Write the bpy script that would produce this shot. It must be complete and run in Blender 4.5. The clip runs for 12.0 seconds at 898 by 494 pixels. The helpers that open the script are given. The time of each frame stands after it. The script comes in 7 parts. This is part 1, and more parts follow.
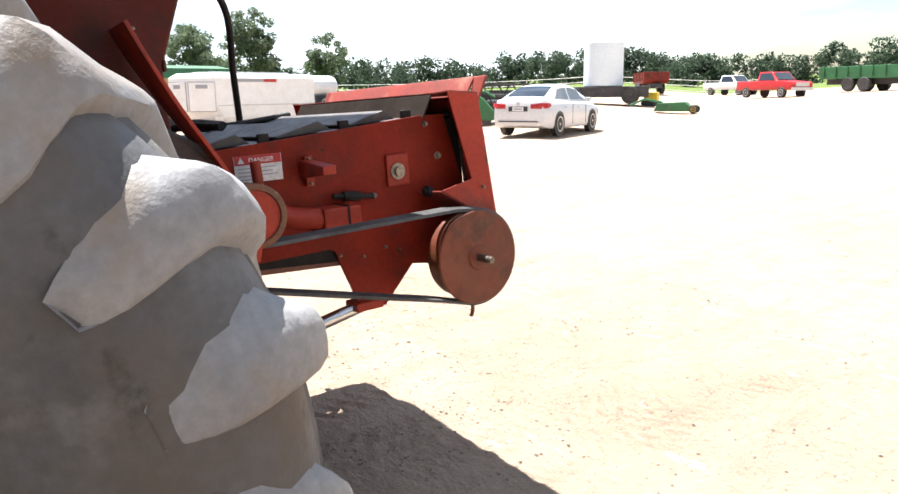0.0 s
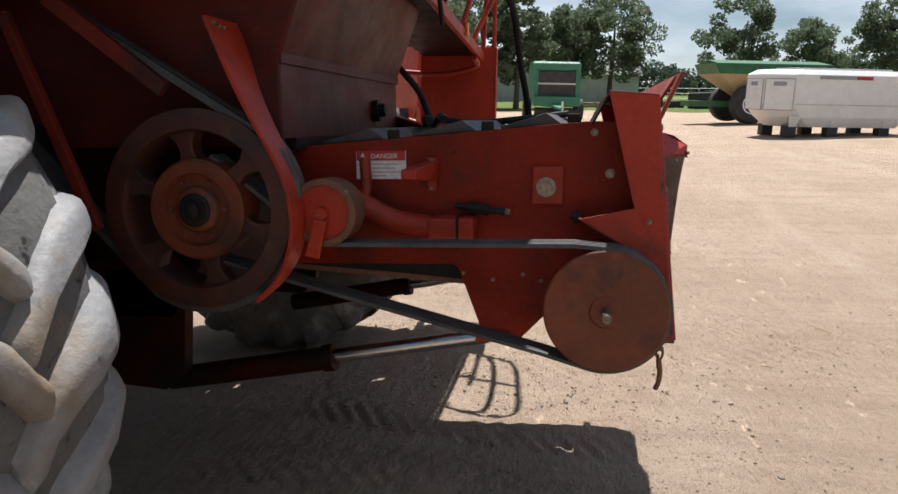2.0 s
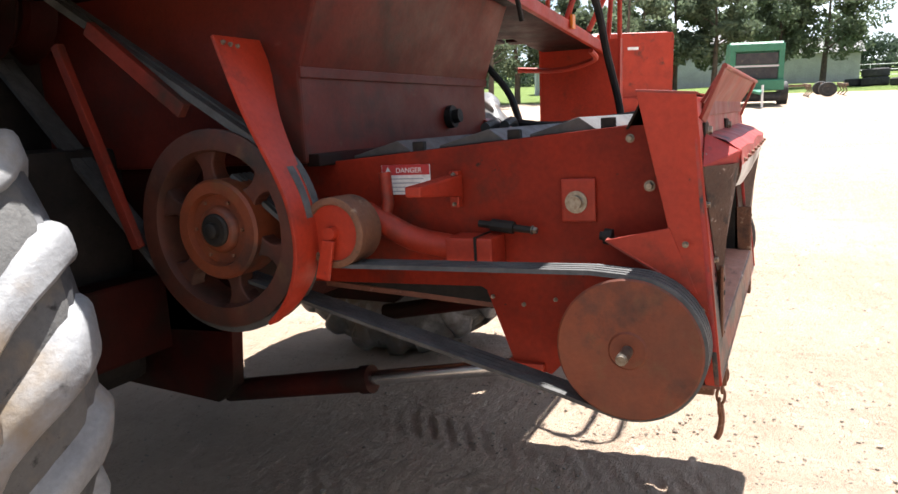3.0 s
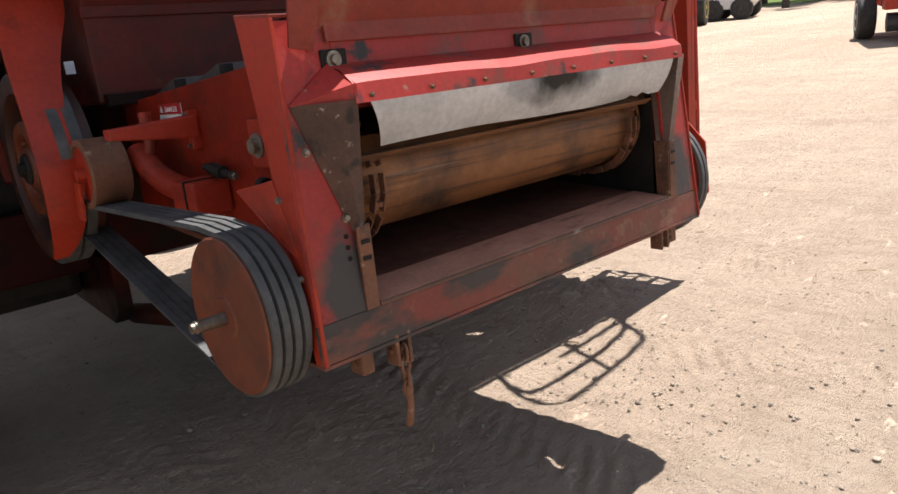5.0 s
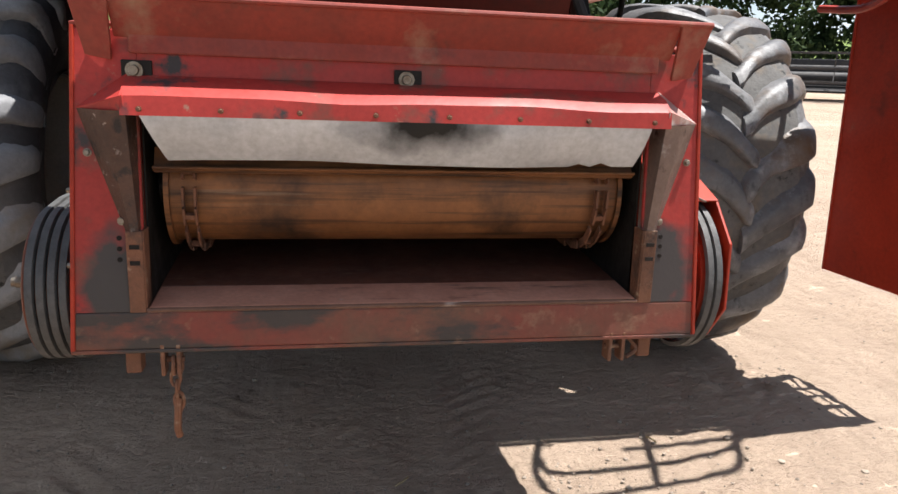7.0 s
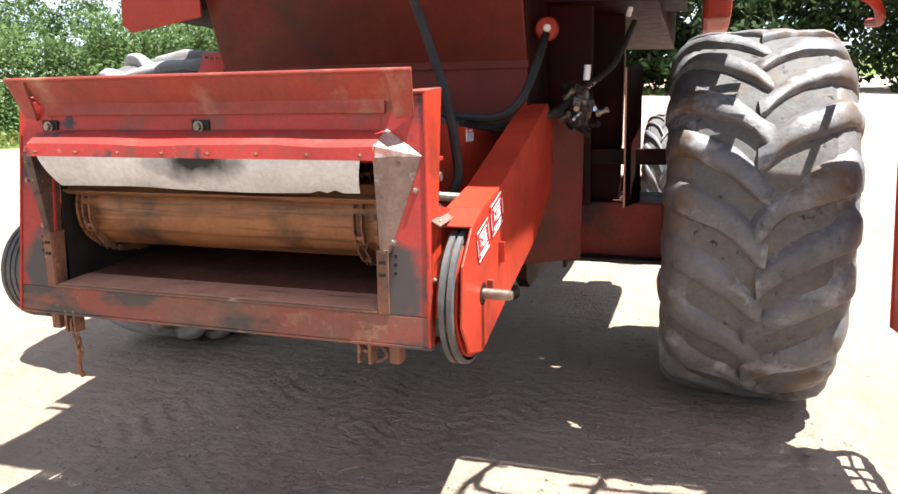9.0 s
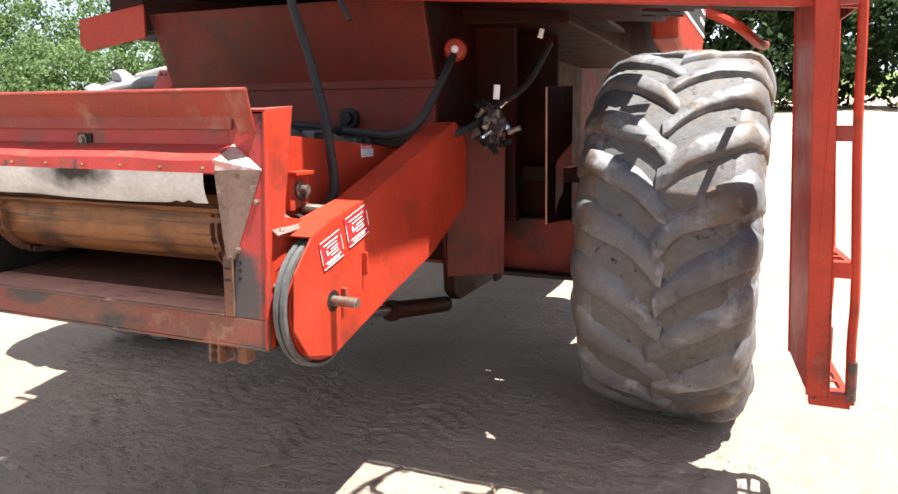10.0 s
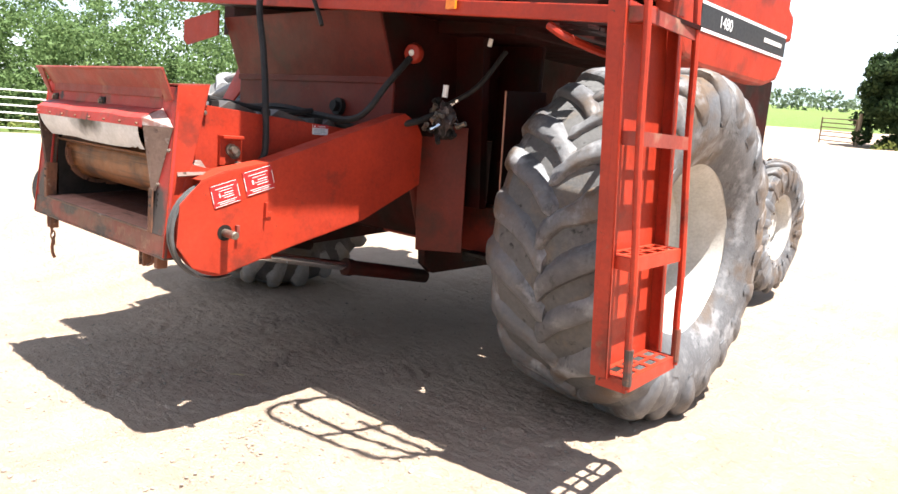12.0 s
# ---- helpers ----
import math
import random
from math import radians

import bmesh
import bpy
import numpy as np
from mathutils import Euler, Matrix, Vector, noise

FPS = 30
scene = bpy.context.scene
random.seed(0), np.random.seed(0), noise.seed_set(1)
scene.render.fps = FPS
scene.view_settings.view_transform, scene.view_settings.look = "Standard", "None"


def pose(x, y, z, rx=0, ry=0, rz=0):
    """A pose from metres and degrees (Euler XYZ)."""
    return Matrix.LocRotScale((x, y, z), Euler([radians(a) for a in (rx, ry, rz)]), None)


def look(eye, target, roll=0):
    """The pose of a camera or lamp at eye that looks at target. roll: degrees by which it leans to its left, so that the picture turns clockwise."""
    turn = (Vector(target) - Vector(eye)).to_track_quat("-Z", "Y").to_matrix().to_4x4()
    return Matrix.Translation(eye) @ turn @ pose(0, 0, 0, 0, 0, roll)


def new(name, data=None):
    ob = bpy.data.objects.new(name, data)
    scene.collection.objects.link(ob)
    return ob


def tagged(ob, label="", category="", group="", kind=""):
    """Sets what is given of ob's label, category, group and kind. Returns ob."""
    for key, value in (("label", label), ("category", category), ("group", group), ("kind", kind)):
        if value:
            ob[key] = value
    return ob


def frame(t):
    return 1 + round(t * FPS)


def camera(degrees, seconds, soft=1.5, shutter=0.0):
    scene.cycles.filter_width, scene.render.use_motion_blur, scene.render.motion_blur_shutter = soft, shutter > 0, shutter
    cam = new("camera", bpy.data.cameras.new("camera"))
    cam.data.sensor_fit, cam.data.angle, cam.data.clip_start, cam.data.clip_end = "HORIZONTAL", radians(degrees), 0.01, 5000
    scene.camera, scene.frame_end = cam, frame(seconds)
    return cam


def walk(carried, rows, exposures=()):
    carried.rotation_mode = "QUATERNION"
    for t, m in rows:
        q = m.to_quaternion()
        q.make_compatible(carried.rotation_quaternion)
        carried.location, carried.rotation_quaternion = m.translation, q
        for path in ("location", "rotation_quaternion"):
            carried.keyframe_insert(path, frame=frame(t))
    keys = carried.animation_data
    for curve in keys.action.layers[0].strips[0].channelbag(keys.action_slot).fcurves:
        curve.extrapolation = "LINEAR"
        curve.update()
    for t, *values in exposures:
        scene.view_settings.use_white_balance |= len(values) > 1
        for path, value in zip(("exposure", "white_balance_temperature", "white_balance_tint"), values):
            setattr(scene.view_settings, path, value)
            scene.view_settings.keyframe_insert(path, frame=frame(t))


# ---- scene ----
cam = camera(63.0, 12.0)
PATH = [
    (0, (-3.137, 1.816, 1.552), (-1.514, 0.715, 1.16), -4.1),
    (0.5, (-3.227, 1.325, 1.49), (-1.426, 0.552, 1.092), -3.7),
    (1, (-3.225, 0.925, 1.479), (-1.299, 0.515, 1.128), -2.7),
    (1.5, (-3.119, 0.55, 1.488), (-1.148, 0.505, 1.15), -2.3),
    (2, (-3.033, 0.229, 1.503), (-1.093, 0.585, 1.168), -0.8),
    (2.5, (-2.88, 0.012, 1.504), (-1.009, 0.649, 1.195), -2.8),
    (3, (-2.673, -0.221, 1.534), (-0.896, 0.634, 1.201), -3.2),
    (3.5, (-2.435, -0.608, 1.471), (-0.733, 0.363, 1.071), -1.9),
    (3.7, (-2.313, -0.746, 1.513), (-0.664, 0.284, 1.044), -2.6),
    (5.3, (-1.35, -1.462, 1.44), (-0.233, 0.118, 0.933), -2.9),
    (5.5, (-1.226, -1.516, 1.438), (-0.222, 0.127, 0.898), -0.1),
    (6, (-0.9, -1.639, 1.471), (-0.103, 0.133, 0.996), -0.9),
    (6.5, (-0.568, -1.783, 1.491), (-0.034, 0.081, 1.003), -0.3),
    (7, (-0.224, -1.781, 1.497), (0.135, 0.132, 1.036), 2.2),
    (7.5, (0.167, -1.825, 1.527), (0.28, 0.135, 1.149), -2.1),
    (7.7, (0.362, -1.867, 1.523), (0.333, 0.085, 1.091), 0.5),
    (9.3, (1.692, -1.996, 1.52), (0.97, -0.164, 1.175), -2.4),
    (9.5, (1.822, -1.974, 1.524), (1.044, -0.165, 1.17), -2.9),
    (10, (2.172, -1.865, 1.529), (1.394, -0.051, 1.203), 0.2),
    (10.5, (2.59, -1.836, 1.538), (1.652, -0.097, 1.234), -2.0),
    (11, (2.985, -1.767, 1.532), (1.936, -0.096, 1.203), -3.0),
    (11.5, (3.346, -1.604, 1.526), (2.298, 0.064, 1.183), 2.1),
    (12, (3.757, -1.522, 1.485), (2.43, -0.059, 1.169), 4.9),
]
EXPOSURES = [(0.0, 1.85), (0.5, 1.1), (1.0, 0.78), (1.5, 0.66), (2.0, 0.64), (2.5, 0.92), (3.0, 1.76), (3.7, 2.2), (5.3, 0.98), (6.5, 1.12), (7.5, 1.46), (7.7, 1.62), (9.3, 2.04), (10.5, 2.12), (11.5, 2.15), (12.0, 2.0)]
walk(cam, [(t, look(e, a, r)) for t, e, a, r in PATH], EXPOSURES)

# ---- world, sun, sky ----
SUN = Vector((0.335, -0.01, 1.0)).normalized()
world = bpy.data.worlds.new("sky")
scene.world = world
world.use_nodes = True
wn, wl = world.node_tree.nodes, world.node_tree.links
wn.clear()
w_out = wn.new("ShaderNodeOutputWorld")
w_bg = wn.new("ShaderNodeBackground")
w_sky = wn.new("ShaderNodeTexSky")
w_sky.sky_type = "NISHITA"
w_sky.sun_disc = False
w_sky.sun_elevation = math.asin(SUN.z)
w_sky.sun_rotation = math.atan2(SUN.x, SUN.y)
w_sky.dust_density = 0.6
w_co = wn.new("ShaderNodeTexCoord")
w_map = wn.new("ShaderNodeMapping")
w_map.inputs["Scale"].default_value = (1.0, 1.0, 3.2)
w_cl = wn.new("ShaderNodeTexNoise")
w_cl.inputs["Scale"].default_value = 1.8
w_cl.inputs["Detail"].default_value = 6
w_cl.inputs["Roughness"].default_value = 0.58
w_rmp = wn.new("ShaderNodeValToRGB")
w_rmp.color_ramp.elements[0].position = 0.45
w_rmp.color_ramp.elements[1].position = 0.74
w_mix = wn.new("ShaderNodeMixRGB")
w_mix.inputs[2].default_value = (12.4, 13.4, 14.8, 1)
wl.new(w_co.outputs["Generated"], w_map.inputs["Vector"])
wl.new(w_map.outputs["Vector"], w_cl.inputs["Vector"])
wl.new(w_cl.outputs["Fac"], w_rmp.inputs["Fac"])
wl.new(w_rmp.outputs["Color"], w_mix.inputs[0])
wl.new(w_sky.outputs["Color"], w_mix.inputs[1])
wl.new(w_mix.outputs["Color"], w_bg.inputs["Color"])
w_bg.inputs["Strength"].default_value = 0.052
wl.new(w_bg.outputs["Background"], w_out.inputs["Surface"])

sun = new("sun", bpy.data.lights.new("sun", "SUN"))
sun.data.energy, sun.data.angle, sun.data.color = 5.2, radians(0.5), (1.0, 0.975, 0.95)
sun.matrix_world = look(SUN * 60, (0, 0, 0))


# ---- materials ----
def surf(name, c1, c2, scale=6.0, rough=0.6, metal=0.0, stains=(), bump=0.15, bscale=40.0, rough2=None, per_object=0.0, spec=0.5):
    """A worn surface: two colours in slow patches, stains of their own colour, fine relief. stains: (colour, scale, low, high)."""
    m = bpy.data.materials.new(name)
    m.use_nodes = True
    n, l = m.node_tree.nodes, m.node_tree.links
    p = n["Principled BSDF"]
    co = n.new("ShaderNodeTexCoord")

    def cloud(s, detail=6, stretch=None):
        t = n.new("ShaderNodeTexNoise")
        t.inputs["Scale"].default_value, t.inputs["Detail"].default_value, t.inputs["Roughness"].default_value = s, detail, 0.62
        if stretch:
            mp = n.new("ShaderNodeMapping")
            mp.inputs["Scale"].default_value = stretch
            l.new(co.outputs["Object"], mp.inputs["Vector"])
            l.new(mp.outputs["Vector"], t.inputs["Vector"])
        else:
            l.new(co.outputs["Object"], t.inputs["Vector"])
        return t

    def ramp(src, lo, hi):
        r = n.new("ShaderNodeMapRange")
        r.inputs["From Min"].default_value, r.inputs["From Max"].default_value = lo, hi
        l.new(src, r.inputs["Value"])
        return r.outputs["Result"]

    mix = n.new("ShaderNodeMixRGB")
    mix.inputs[1].default_value, mix.inputs[2].default_value = (*c1, 1), (*c2, 1)
    l.new(ramp(cloud(scale).outputs["Fac"], 0.35, 0.68), mix.inputs[0])
    col = mix.outputs["Color"]
    fine = n.new("ShaderNodeMixRGB")
    fine.blend_type = "MULTIPLY"
    fine.inputs[0].default_value = 0.35
    l.new(col, fine.inputs[1])
    grain = cloud(bscale, 4)
    g = n.new("ShaderNodeMapRange")
    g.inputs["From Min"].default_value, g.inputs["From Max"].default_value = 0.3, 0.7
    g.inputs["To Min"].default_value, g.inputs["To Max"].default_value = 0.55, 1.25
    l.new(grain.outputs["Fac"], g.inputs["Value"])
    l.new(g.outputs["Result"], fine.inputs[2])
    col = fine.outputs["Color"]
    for sc in stains:
        colour, s, lo, hi = sc[:4]
        st = n.new("ShaderNodeMixRGB")
        st.inputs[2].default_value = (*colour, 1)
        l.new(col, st.inputs[1])
        l.new(ramp(cloud(s, 8, sc[4] if len(sc) > 4 else None).outputs["Fac"], lo, hi), st.inputs[0])
        col = st.outputs["Color"]
    if per_object:
        oi = n.new("ShaderNodeObjectInfo")
        hv = n.new("ShaderNodeHueSaturation")
        v = n.new("ShaderNodeMapRange")
        v.inputs["To Min"].default_value, v.inputs["To Max"].default_value = 1 - per_object, 1 + per_object
        l.new(oi.outputs["Random"], v.inputs["Value"])
        l.new(v.outputs["Result"], hv.inputs["Value"])
        l.new(col, hv.inputs["Color"])
        col = hv.outputs["Color"]
    l.new(col, p.inputs["Base Color"])
    p.inputs["Metallic"].default_value = metal
    p.inputs["Specular IOR Level"].default_value = spec
    rr = n.new("ShaderNodeMapRange")
    rr.inputs["From Min"].default_value, rr.inputs["From Max"].default_value = 0.3, 0.7
    rr.inputs["To Min"].default_value = rough
    rr.inputs["To Max"].default_value = rough + 0.2 if rough2 is None else rough2
    l.new(cloud(scale * 3).outputs["Fac"], rr.inputs["Value"])
    l.new(rr.outputs["Result"], p.inputs["Roughness"])
    if bump:
        b = n.new("ShaderNodeBump")
        b.inputs["Strength"].default_value, b.inputs["Distance"].default_value = bump, 0.01
        l.new(grain.outputs["Fac"], b.inputs["Height"])
        l.new(b.outputs["Normal"], p.inputs["Normal"])
    return m


RED = surf("red_paint", (0.38, 0.033, 0.012), (0.26, 0.022, 0.009), 2.4, 0.38, 0, [((0.05, 0.018, 0.012), 4.0, 0.56, 0.76), ((0.17, 0.11, 0.075), 9.0, 0.66, 0.9), ((0.03, 0.02, 0.016), 28.0, 0.68, 0.74)], 0.05, 60, 0.6, 0.0, 0.32)
RED_DUSTY = surf("faded_red_paint", (0.25, 0.03, 0.016), (0.17, 0.026, 0.016), 4.0, 0.5, 0, [((0.30, 0.20, 0.13), 6.0, 0.56, 0.82), ((0.05, 0.03, 0.022), 7.0, 0.60, 0.75)], 0.08, 70)
# stained red, darkened further to stand for shade under the machine
RED_DARK = surf("shade_dark_red_paint", (0.032, 0.0045, 0.003), (0.011, 0.0035, 0.003), 3.0, 0.5, 0, [((0.012, 0.009, 0.007), 3.0, 0.48, 0.68)], 0.1, 50, None, 0.0, 0.1)
# stained red, darkened to carry some shade on the axle
RED_STAINED = surf("stained_dark_red_paint", (0.18, 0.020, 0.010), (0.10, 0.014, 0.009), 2.6, 0.5, 0, [((0.03, 0.018, 0.013), 3.4, 0.50, 0.70)], 0.08, 50, None, 0.0, 0.25)
RED_SIDE = surf("shaded_side_red_paint", (0.26, 0.020, 0.007), (0.14, 0.012, 0.005), 2.2, 0.42, 0, [((0.04, 0.018, 0.012), 3.6, 0.54, 0.74), ((0.14, 0.06, 0.035), 9.0, 0.66, 0.9), ((0.03, 0.016, 0.012), 28.0, 0.67, 0.73)], 0.06, 60, None, 0.0, 0.15)
# stained red for throat and legs, dulled to stand for shade under the deck
RED_THROAT = surf("shade_dulled_red_paint", (0.125, 0.014, 0.007), (0.07, 0.009, 0.005), 2.2, 0.45, 0, [((0.03, 0.014, 0.010), 3.2, 0.52, 0.72), ((0.12, 0.07, 0.05), 9.0, 0.68, 0.9)], 0.06, 60, None, 0.0, 0.25)
MUDDY = surf("muddy_tread_rubber", (0.12, 0.117, 0.113), (0.09, 0.087, 0.084), 4.0, 0.75, 0, [((0.14, 0.108, 0.078), 5.0, 0.54, 0.74), ((0.02, 0.02, 0.02), 18.0, 0.60, 0.70)], 0.4, 40, None, 0.0, 0.25)
RED_FRONT = surf("chipped_pink_red_paint", (0.39, 0.036, 0.028), (0.28, 0.027, 0.021), 3.0, 0.4, 0, [((0.13, 0.06, 0.042), 6.0, 0.53, 0.68), ((0.04, 0.035, 0.035), 4.5, 0.58, 0.64), ((0.30, 0.17, 0.12), 17.0, 0.65, 0.73)], 0.06, 70, None, 0.0, 0.35)
RED_WORN = surf("worn_red_paint_and_grease", (0.19, 0.034, 0.022), (0.13, 0.060, 0.036), 5.0, 0.42, 0.1, [((0.042, 0.032, 0.028), 3.6, 0.47, 0.58, (1, 1, 2.2)), ((0.26, 0.15, 0.09), 14.0, 0.58, 0.76)], 0.12, 60)
RUST = surf("rusty_brown_steel", (0.20, 0.085, 0.045), (0.13, 0.06, 0.035), 8.0, 0.6, 0.25, [((0.06, 0.035, 0.025), 16.0, 0.55, 0.7), ((0.34, 0.24, 0.16), 22.0, 0.60, 0.72)], 0.3, 90)
RUST_DEEP = surf("dark_rust_paint", (0.08, 0.018, 0.008), (0.034, 0.012, 0.007), 5.0, 0.5, 0.0, [((0.085, 0.042, 0.018), 9.0, 0.56, 0.74), ((0.018, 0.011, 0.008), 6.0, 0.50, 0.70)], 0.15, 80)
RUST_RED = surf("rusty_orange_disc_paint", (0.19, 0.040, 0.012), (0.105, 0.026, 0.010), 5.0, 0.46, 0.1, [((0.12, 0.052, 0.020), 9.0, 0.54, 0.74), ((0.03, 0.014, 0.010), 6.0, 0.54, 0.72)], 0.15, 80)
TRAY = surf("scraped_brown_floor_steel", (0.19, 0.070, 0.042), (0.11, 0.044, 0.029), 7.0, 0.42, 0.2, [((0.50, 0.36, 0.27), 10.0, 0.62, 0.8, (0.3, 2, 2))], 0.15, 80)
LIP_STEEL = surf("bright_scraped_lip_steel", (0.16, 0.078, 0.048), (0.10, 0.05, 0.032), 8.0, 0.42, 0.25, [((0.52, 0.42, 0.36), 12.0, 0.60, 0.75, (0.5, 2, 2))], 0.12, 80)
STRIP = surf("pale_brown_strip_steel", (0.56, 0.27, 0.185), (0.42, 0.185, 0.125), 6.0, 0.5, 0.15, [((0.12, 0.06, 0.04), 11.0, 0.58, 0.72, (0.4, 2, 2)), ((0.5, 0.42, 0.36), 16.0, 0.66, 0.8)], 0.12, 80)
PITTED = surf("pitted_grey_rust", (0.10, 0.050, 0.033), (0.045, 0.025, 0.018), 7.0, 0.55, 0.2, [((0.34, 0.27, 0.23), 48.0, 0.60, 0.66), ((0.025, 0.018, 0.015), 24.0, 0.54, 0.64)], 0.35, 110)
TAN_DRUM = surf("straw_polished_drum_steel", (0.25, 0.105, 0.038), (0.16, 0.066, 0.026), 5.0, 0.40, 0.35, [((0.05, 0.026, 0.014), 7.0, 0.50, 0.64, (0.16, 4, 4)), ((0.22, 0.15, 0.10), 11.0, 0.60, 0.70, (0.12, 5, 5)), ((0.03, 0.018, 0.012), 3.0, 0.56, 0.72)], 0.12, 60)
ZINC = surf("galvanised_flap_sheet", (0.50, 0.535, 0.585), (0.37, 0.395, 0.43), 4.0, 0.30, 0.75, [((0.12, 0.12, 0.125), 2.3, 0.62, 0.76, (1.1, 1, 2)), ((0.30, 0.25, 0.21), 18.0, 0.70, 0.82)], 0.05, 60)
# oily steel; on liners and gap sheets its black stands for shade
BLACK_STEEL = surf("oily_and_shade_black_steel", (0.012, 0.011, 0.010), (0.026, 0.021, 0.018), 8.0, 0.5, 0.1, [((0.08, 0.05, 0.03), 12.0, 0.66, 0.82)], 0.2, 70, None, 0.0, 0.18)
GREY_TOP = surf("bare_grey_top_sheet", (0.10, 0.090, 0.083), (0.05, 0.040, 0.036), 6.0, 0.45, 0.3, [((0.10, 0.05, 0.035), 8.0, 0.58, 0.75)], 0.1, 60)
CAKED = surf("dusty_caked_grease", (0.055, 0.030, 0.024), (0.025, 0.017, 0.014), 14.0, 0.4, 0.1, [((0.16, 0.13, 0.12), 26.0, 0.58, 0.68), ((0.14, 0.022, 0.014), 11.0, 0.60, 0.70)], 0.5, 70)
CHROME = surf("chromed_rod", (0.62, 0.62, 0.63), (0.56, 0.56, 0.56), 2.0, 0.2, 1.0, (), 0.0, 2, 0.28)
BOLT = surf("zinc_bolt", (0.30, 0.27, 0.225), (0.14, 0.10, 0.07), 60.0, 0.35, 0.8, (), 0.0, 60, None, 0.25)
RUBBER = surf("dusty_worn_tyre_rubber", (0.075, 0.075, 0.079), (0.150, 0.149, 0.151), 3.4, 0.42, 0, [((0.105, 0.070, 0.044), 2.6, 0.48, 0.64), ((0.30, 0.30, 0.303), 5.0, 0.54, 0.72), ((0.022, 0.022, 0.021), 15.0, 0.60, 0.72, (1, 1, 0.5))], 0.3, 45, None, 0.0, 0.35)
BELT = surf("grey_v_belt_rubber", (0.038, 0.037, 0.036), (0.085, 0.083, 0.08), 9.0, 0.6, 0, [((0.04, 0.04, 0.04), 14.0, 0.55, 0.7)], 0.2, 90)
HOSE = surf("black_rubber_hose", (0.012, 0.012, 0.012), (0.028, 0.024, 0.021), 12.0, 0.5, 0, (), 0.1, 80, None, 0.0, 0.22)
# one rubber in two tones: shade in the casing, sunlight in the lugs
RUBBER_DARK = surf("shaded_tyre_rubber", (0.050, 0.050, 0.053), (0.095, 0.095, 0.097), 2.2, 0.5, 0, [((0.085, 0.066, 0.048), 2.0, 0.52, 0.72), ((0.17, 0.17, 0.172), 3.4, 0.56, 0.76), ((0.022, 0.022, 0.022), 9.0, 0.60, 0.74)], 0.25, 45, None, 0.0, 0.3)
RUBBER_PALE = surf("sunlit_lug_rubber", (0.18, 0.18, 0.185), (0.27, 0.269, 0.268), 3.0, 0.5, 0, [((0.19, 0.14, 0.09), 2.4, 0.52, 0.70), ((0.06, 0.06, 0.06), 9.0, 0.66, 0.76)], 0.3, 45, None, 0.0, 0.3)
APRON = surf("shade_black_sheet", (0.016, 0.012, 0.010), (0.030, 0.022, 0.018), 5.0, 0.8, 0, [((0.05, 0.033, 0.024), 8.0, 0.64, 0.84)], 0.2, 60, None, 0.0, 0.06)
RIM = surf("chalky_silver_rim_paint", (0.48, 0.465, 0.43), (0.38, 0.355, 0.31), 4.0, 0.45, 0.1, [((0.42, 0.29, 0.14), 3.5, 0.58, 0.8)], 0.08, 60)
WHITE = surf("white_paint", (0.74, 0.74, 0.735), (0.66, 0.66, 0.645), 3.0, 0.4, 0, [((0.45, 0.40, 0.33), 6.0, 0.68, 0.85)], 0.04, 40)
DECAL_RED = surf("red_decal_print", (0.42, 0.02, 0.02), (0.36, 0.02, 0.02), 20.0, 0.4, 0, (), 0.0, 60)
DECAL_WHITE = surf("white_decal_film", (0.72, 0.70, 0.67), (0.58, 0.55, 0.52), 14.0, 0.4, 0, [((0.25, 0.18, 0.14), 26.0, 0.62, 0.8)], 0.0, 60)
INK = surf("black_ink", (0.02, 0.02, 0.022), (0.03, 0.03, 0.03), 20.0, 0.4, 0, (), 0.0, 60)
GREY_INK = surf("grey_ink", (0.30, 0.30, 0.34), (0.26, 0.26, 0.28), 20.0, 0.5, 0, (), 0.0, 60)
GREEN = surf("green_machine_paint", (0.025, 0.13, 0.042), (0.018, 0.085, 0.03), 2.0, 0.42, 0, [((0.16, 0.13, 0.09), 3.0, 0.60, 0.85)], 0.03, 30)
GREEN_TEAL = surf("sun_bleached_green_paint", (0.045, 0.20, 0.115), (0.032, 0.15, 0.085), 2.0, 0.5, 0, [((0.2, 0.18, 0.13), 3.0, 0.62, 0.85)], 0.03, 30)
YELLOW = surf("yellow_paint", (0.62, 0.47, 0.03), (0.55, 0.40, 0.03), 3.0, 0.45, 0, (), 0.03, 30)
DARK = surf("dark_machine_steel", (0.03, 0.03, 0.033), (0.055, 0.05, 0.047), 3.0, 0.55, 0.1, [((0.14, 0.11, 0.08), 4.0, 0.6, 0.8)], 0.05, 30)
TYRE_FAR = surf("black_tyre_rubber", (0.02, 0.02, 0.02), (0.05, 0.047, 0.043), 4.0, 0.7, 0, (), 0.1, 30)
CAR_PAINT = surf("white_car_paint", (0.60, 0.61, 0.62), (0.56, 0.57, 0.58), 1.0, 0.18, 0, (), 0.0, 30, 0.25)
CAR_RED = surf("red_truck_paint", (0.44, 0.018, 0.02), (0.38, 0.016, 0.018), 1.0, 0.25, 0, (), 0.0, 30)
TAIL = surf("red_lamp_lens", (0.40, 0.012, 0.012), (0.32, 0.01, 0.01), 5.0, 0.2, 0, (), 0.0, 30)
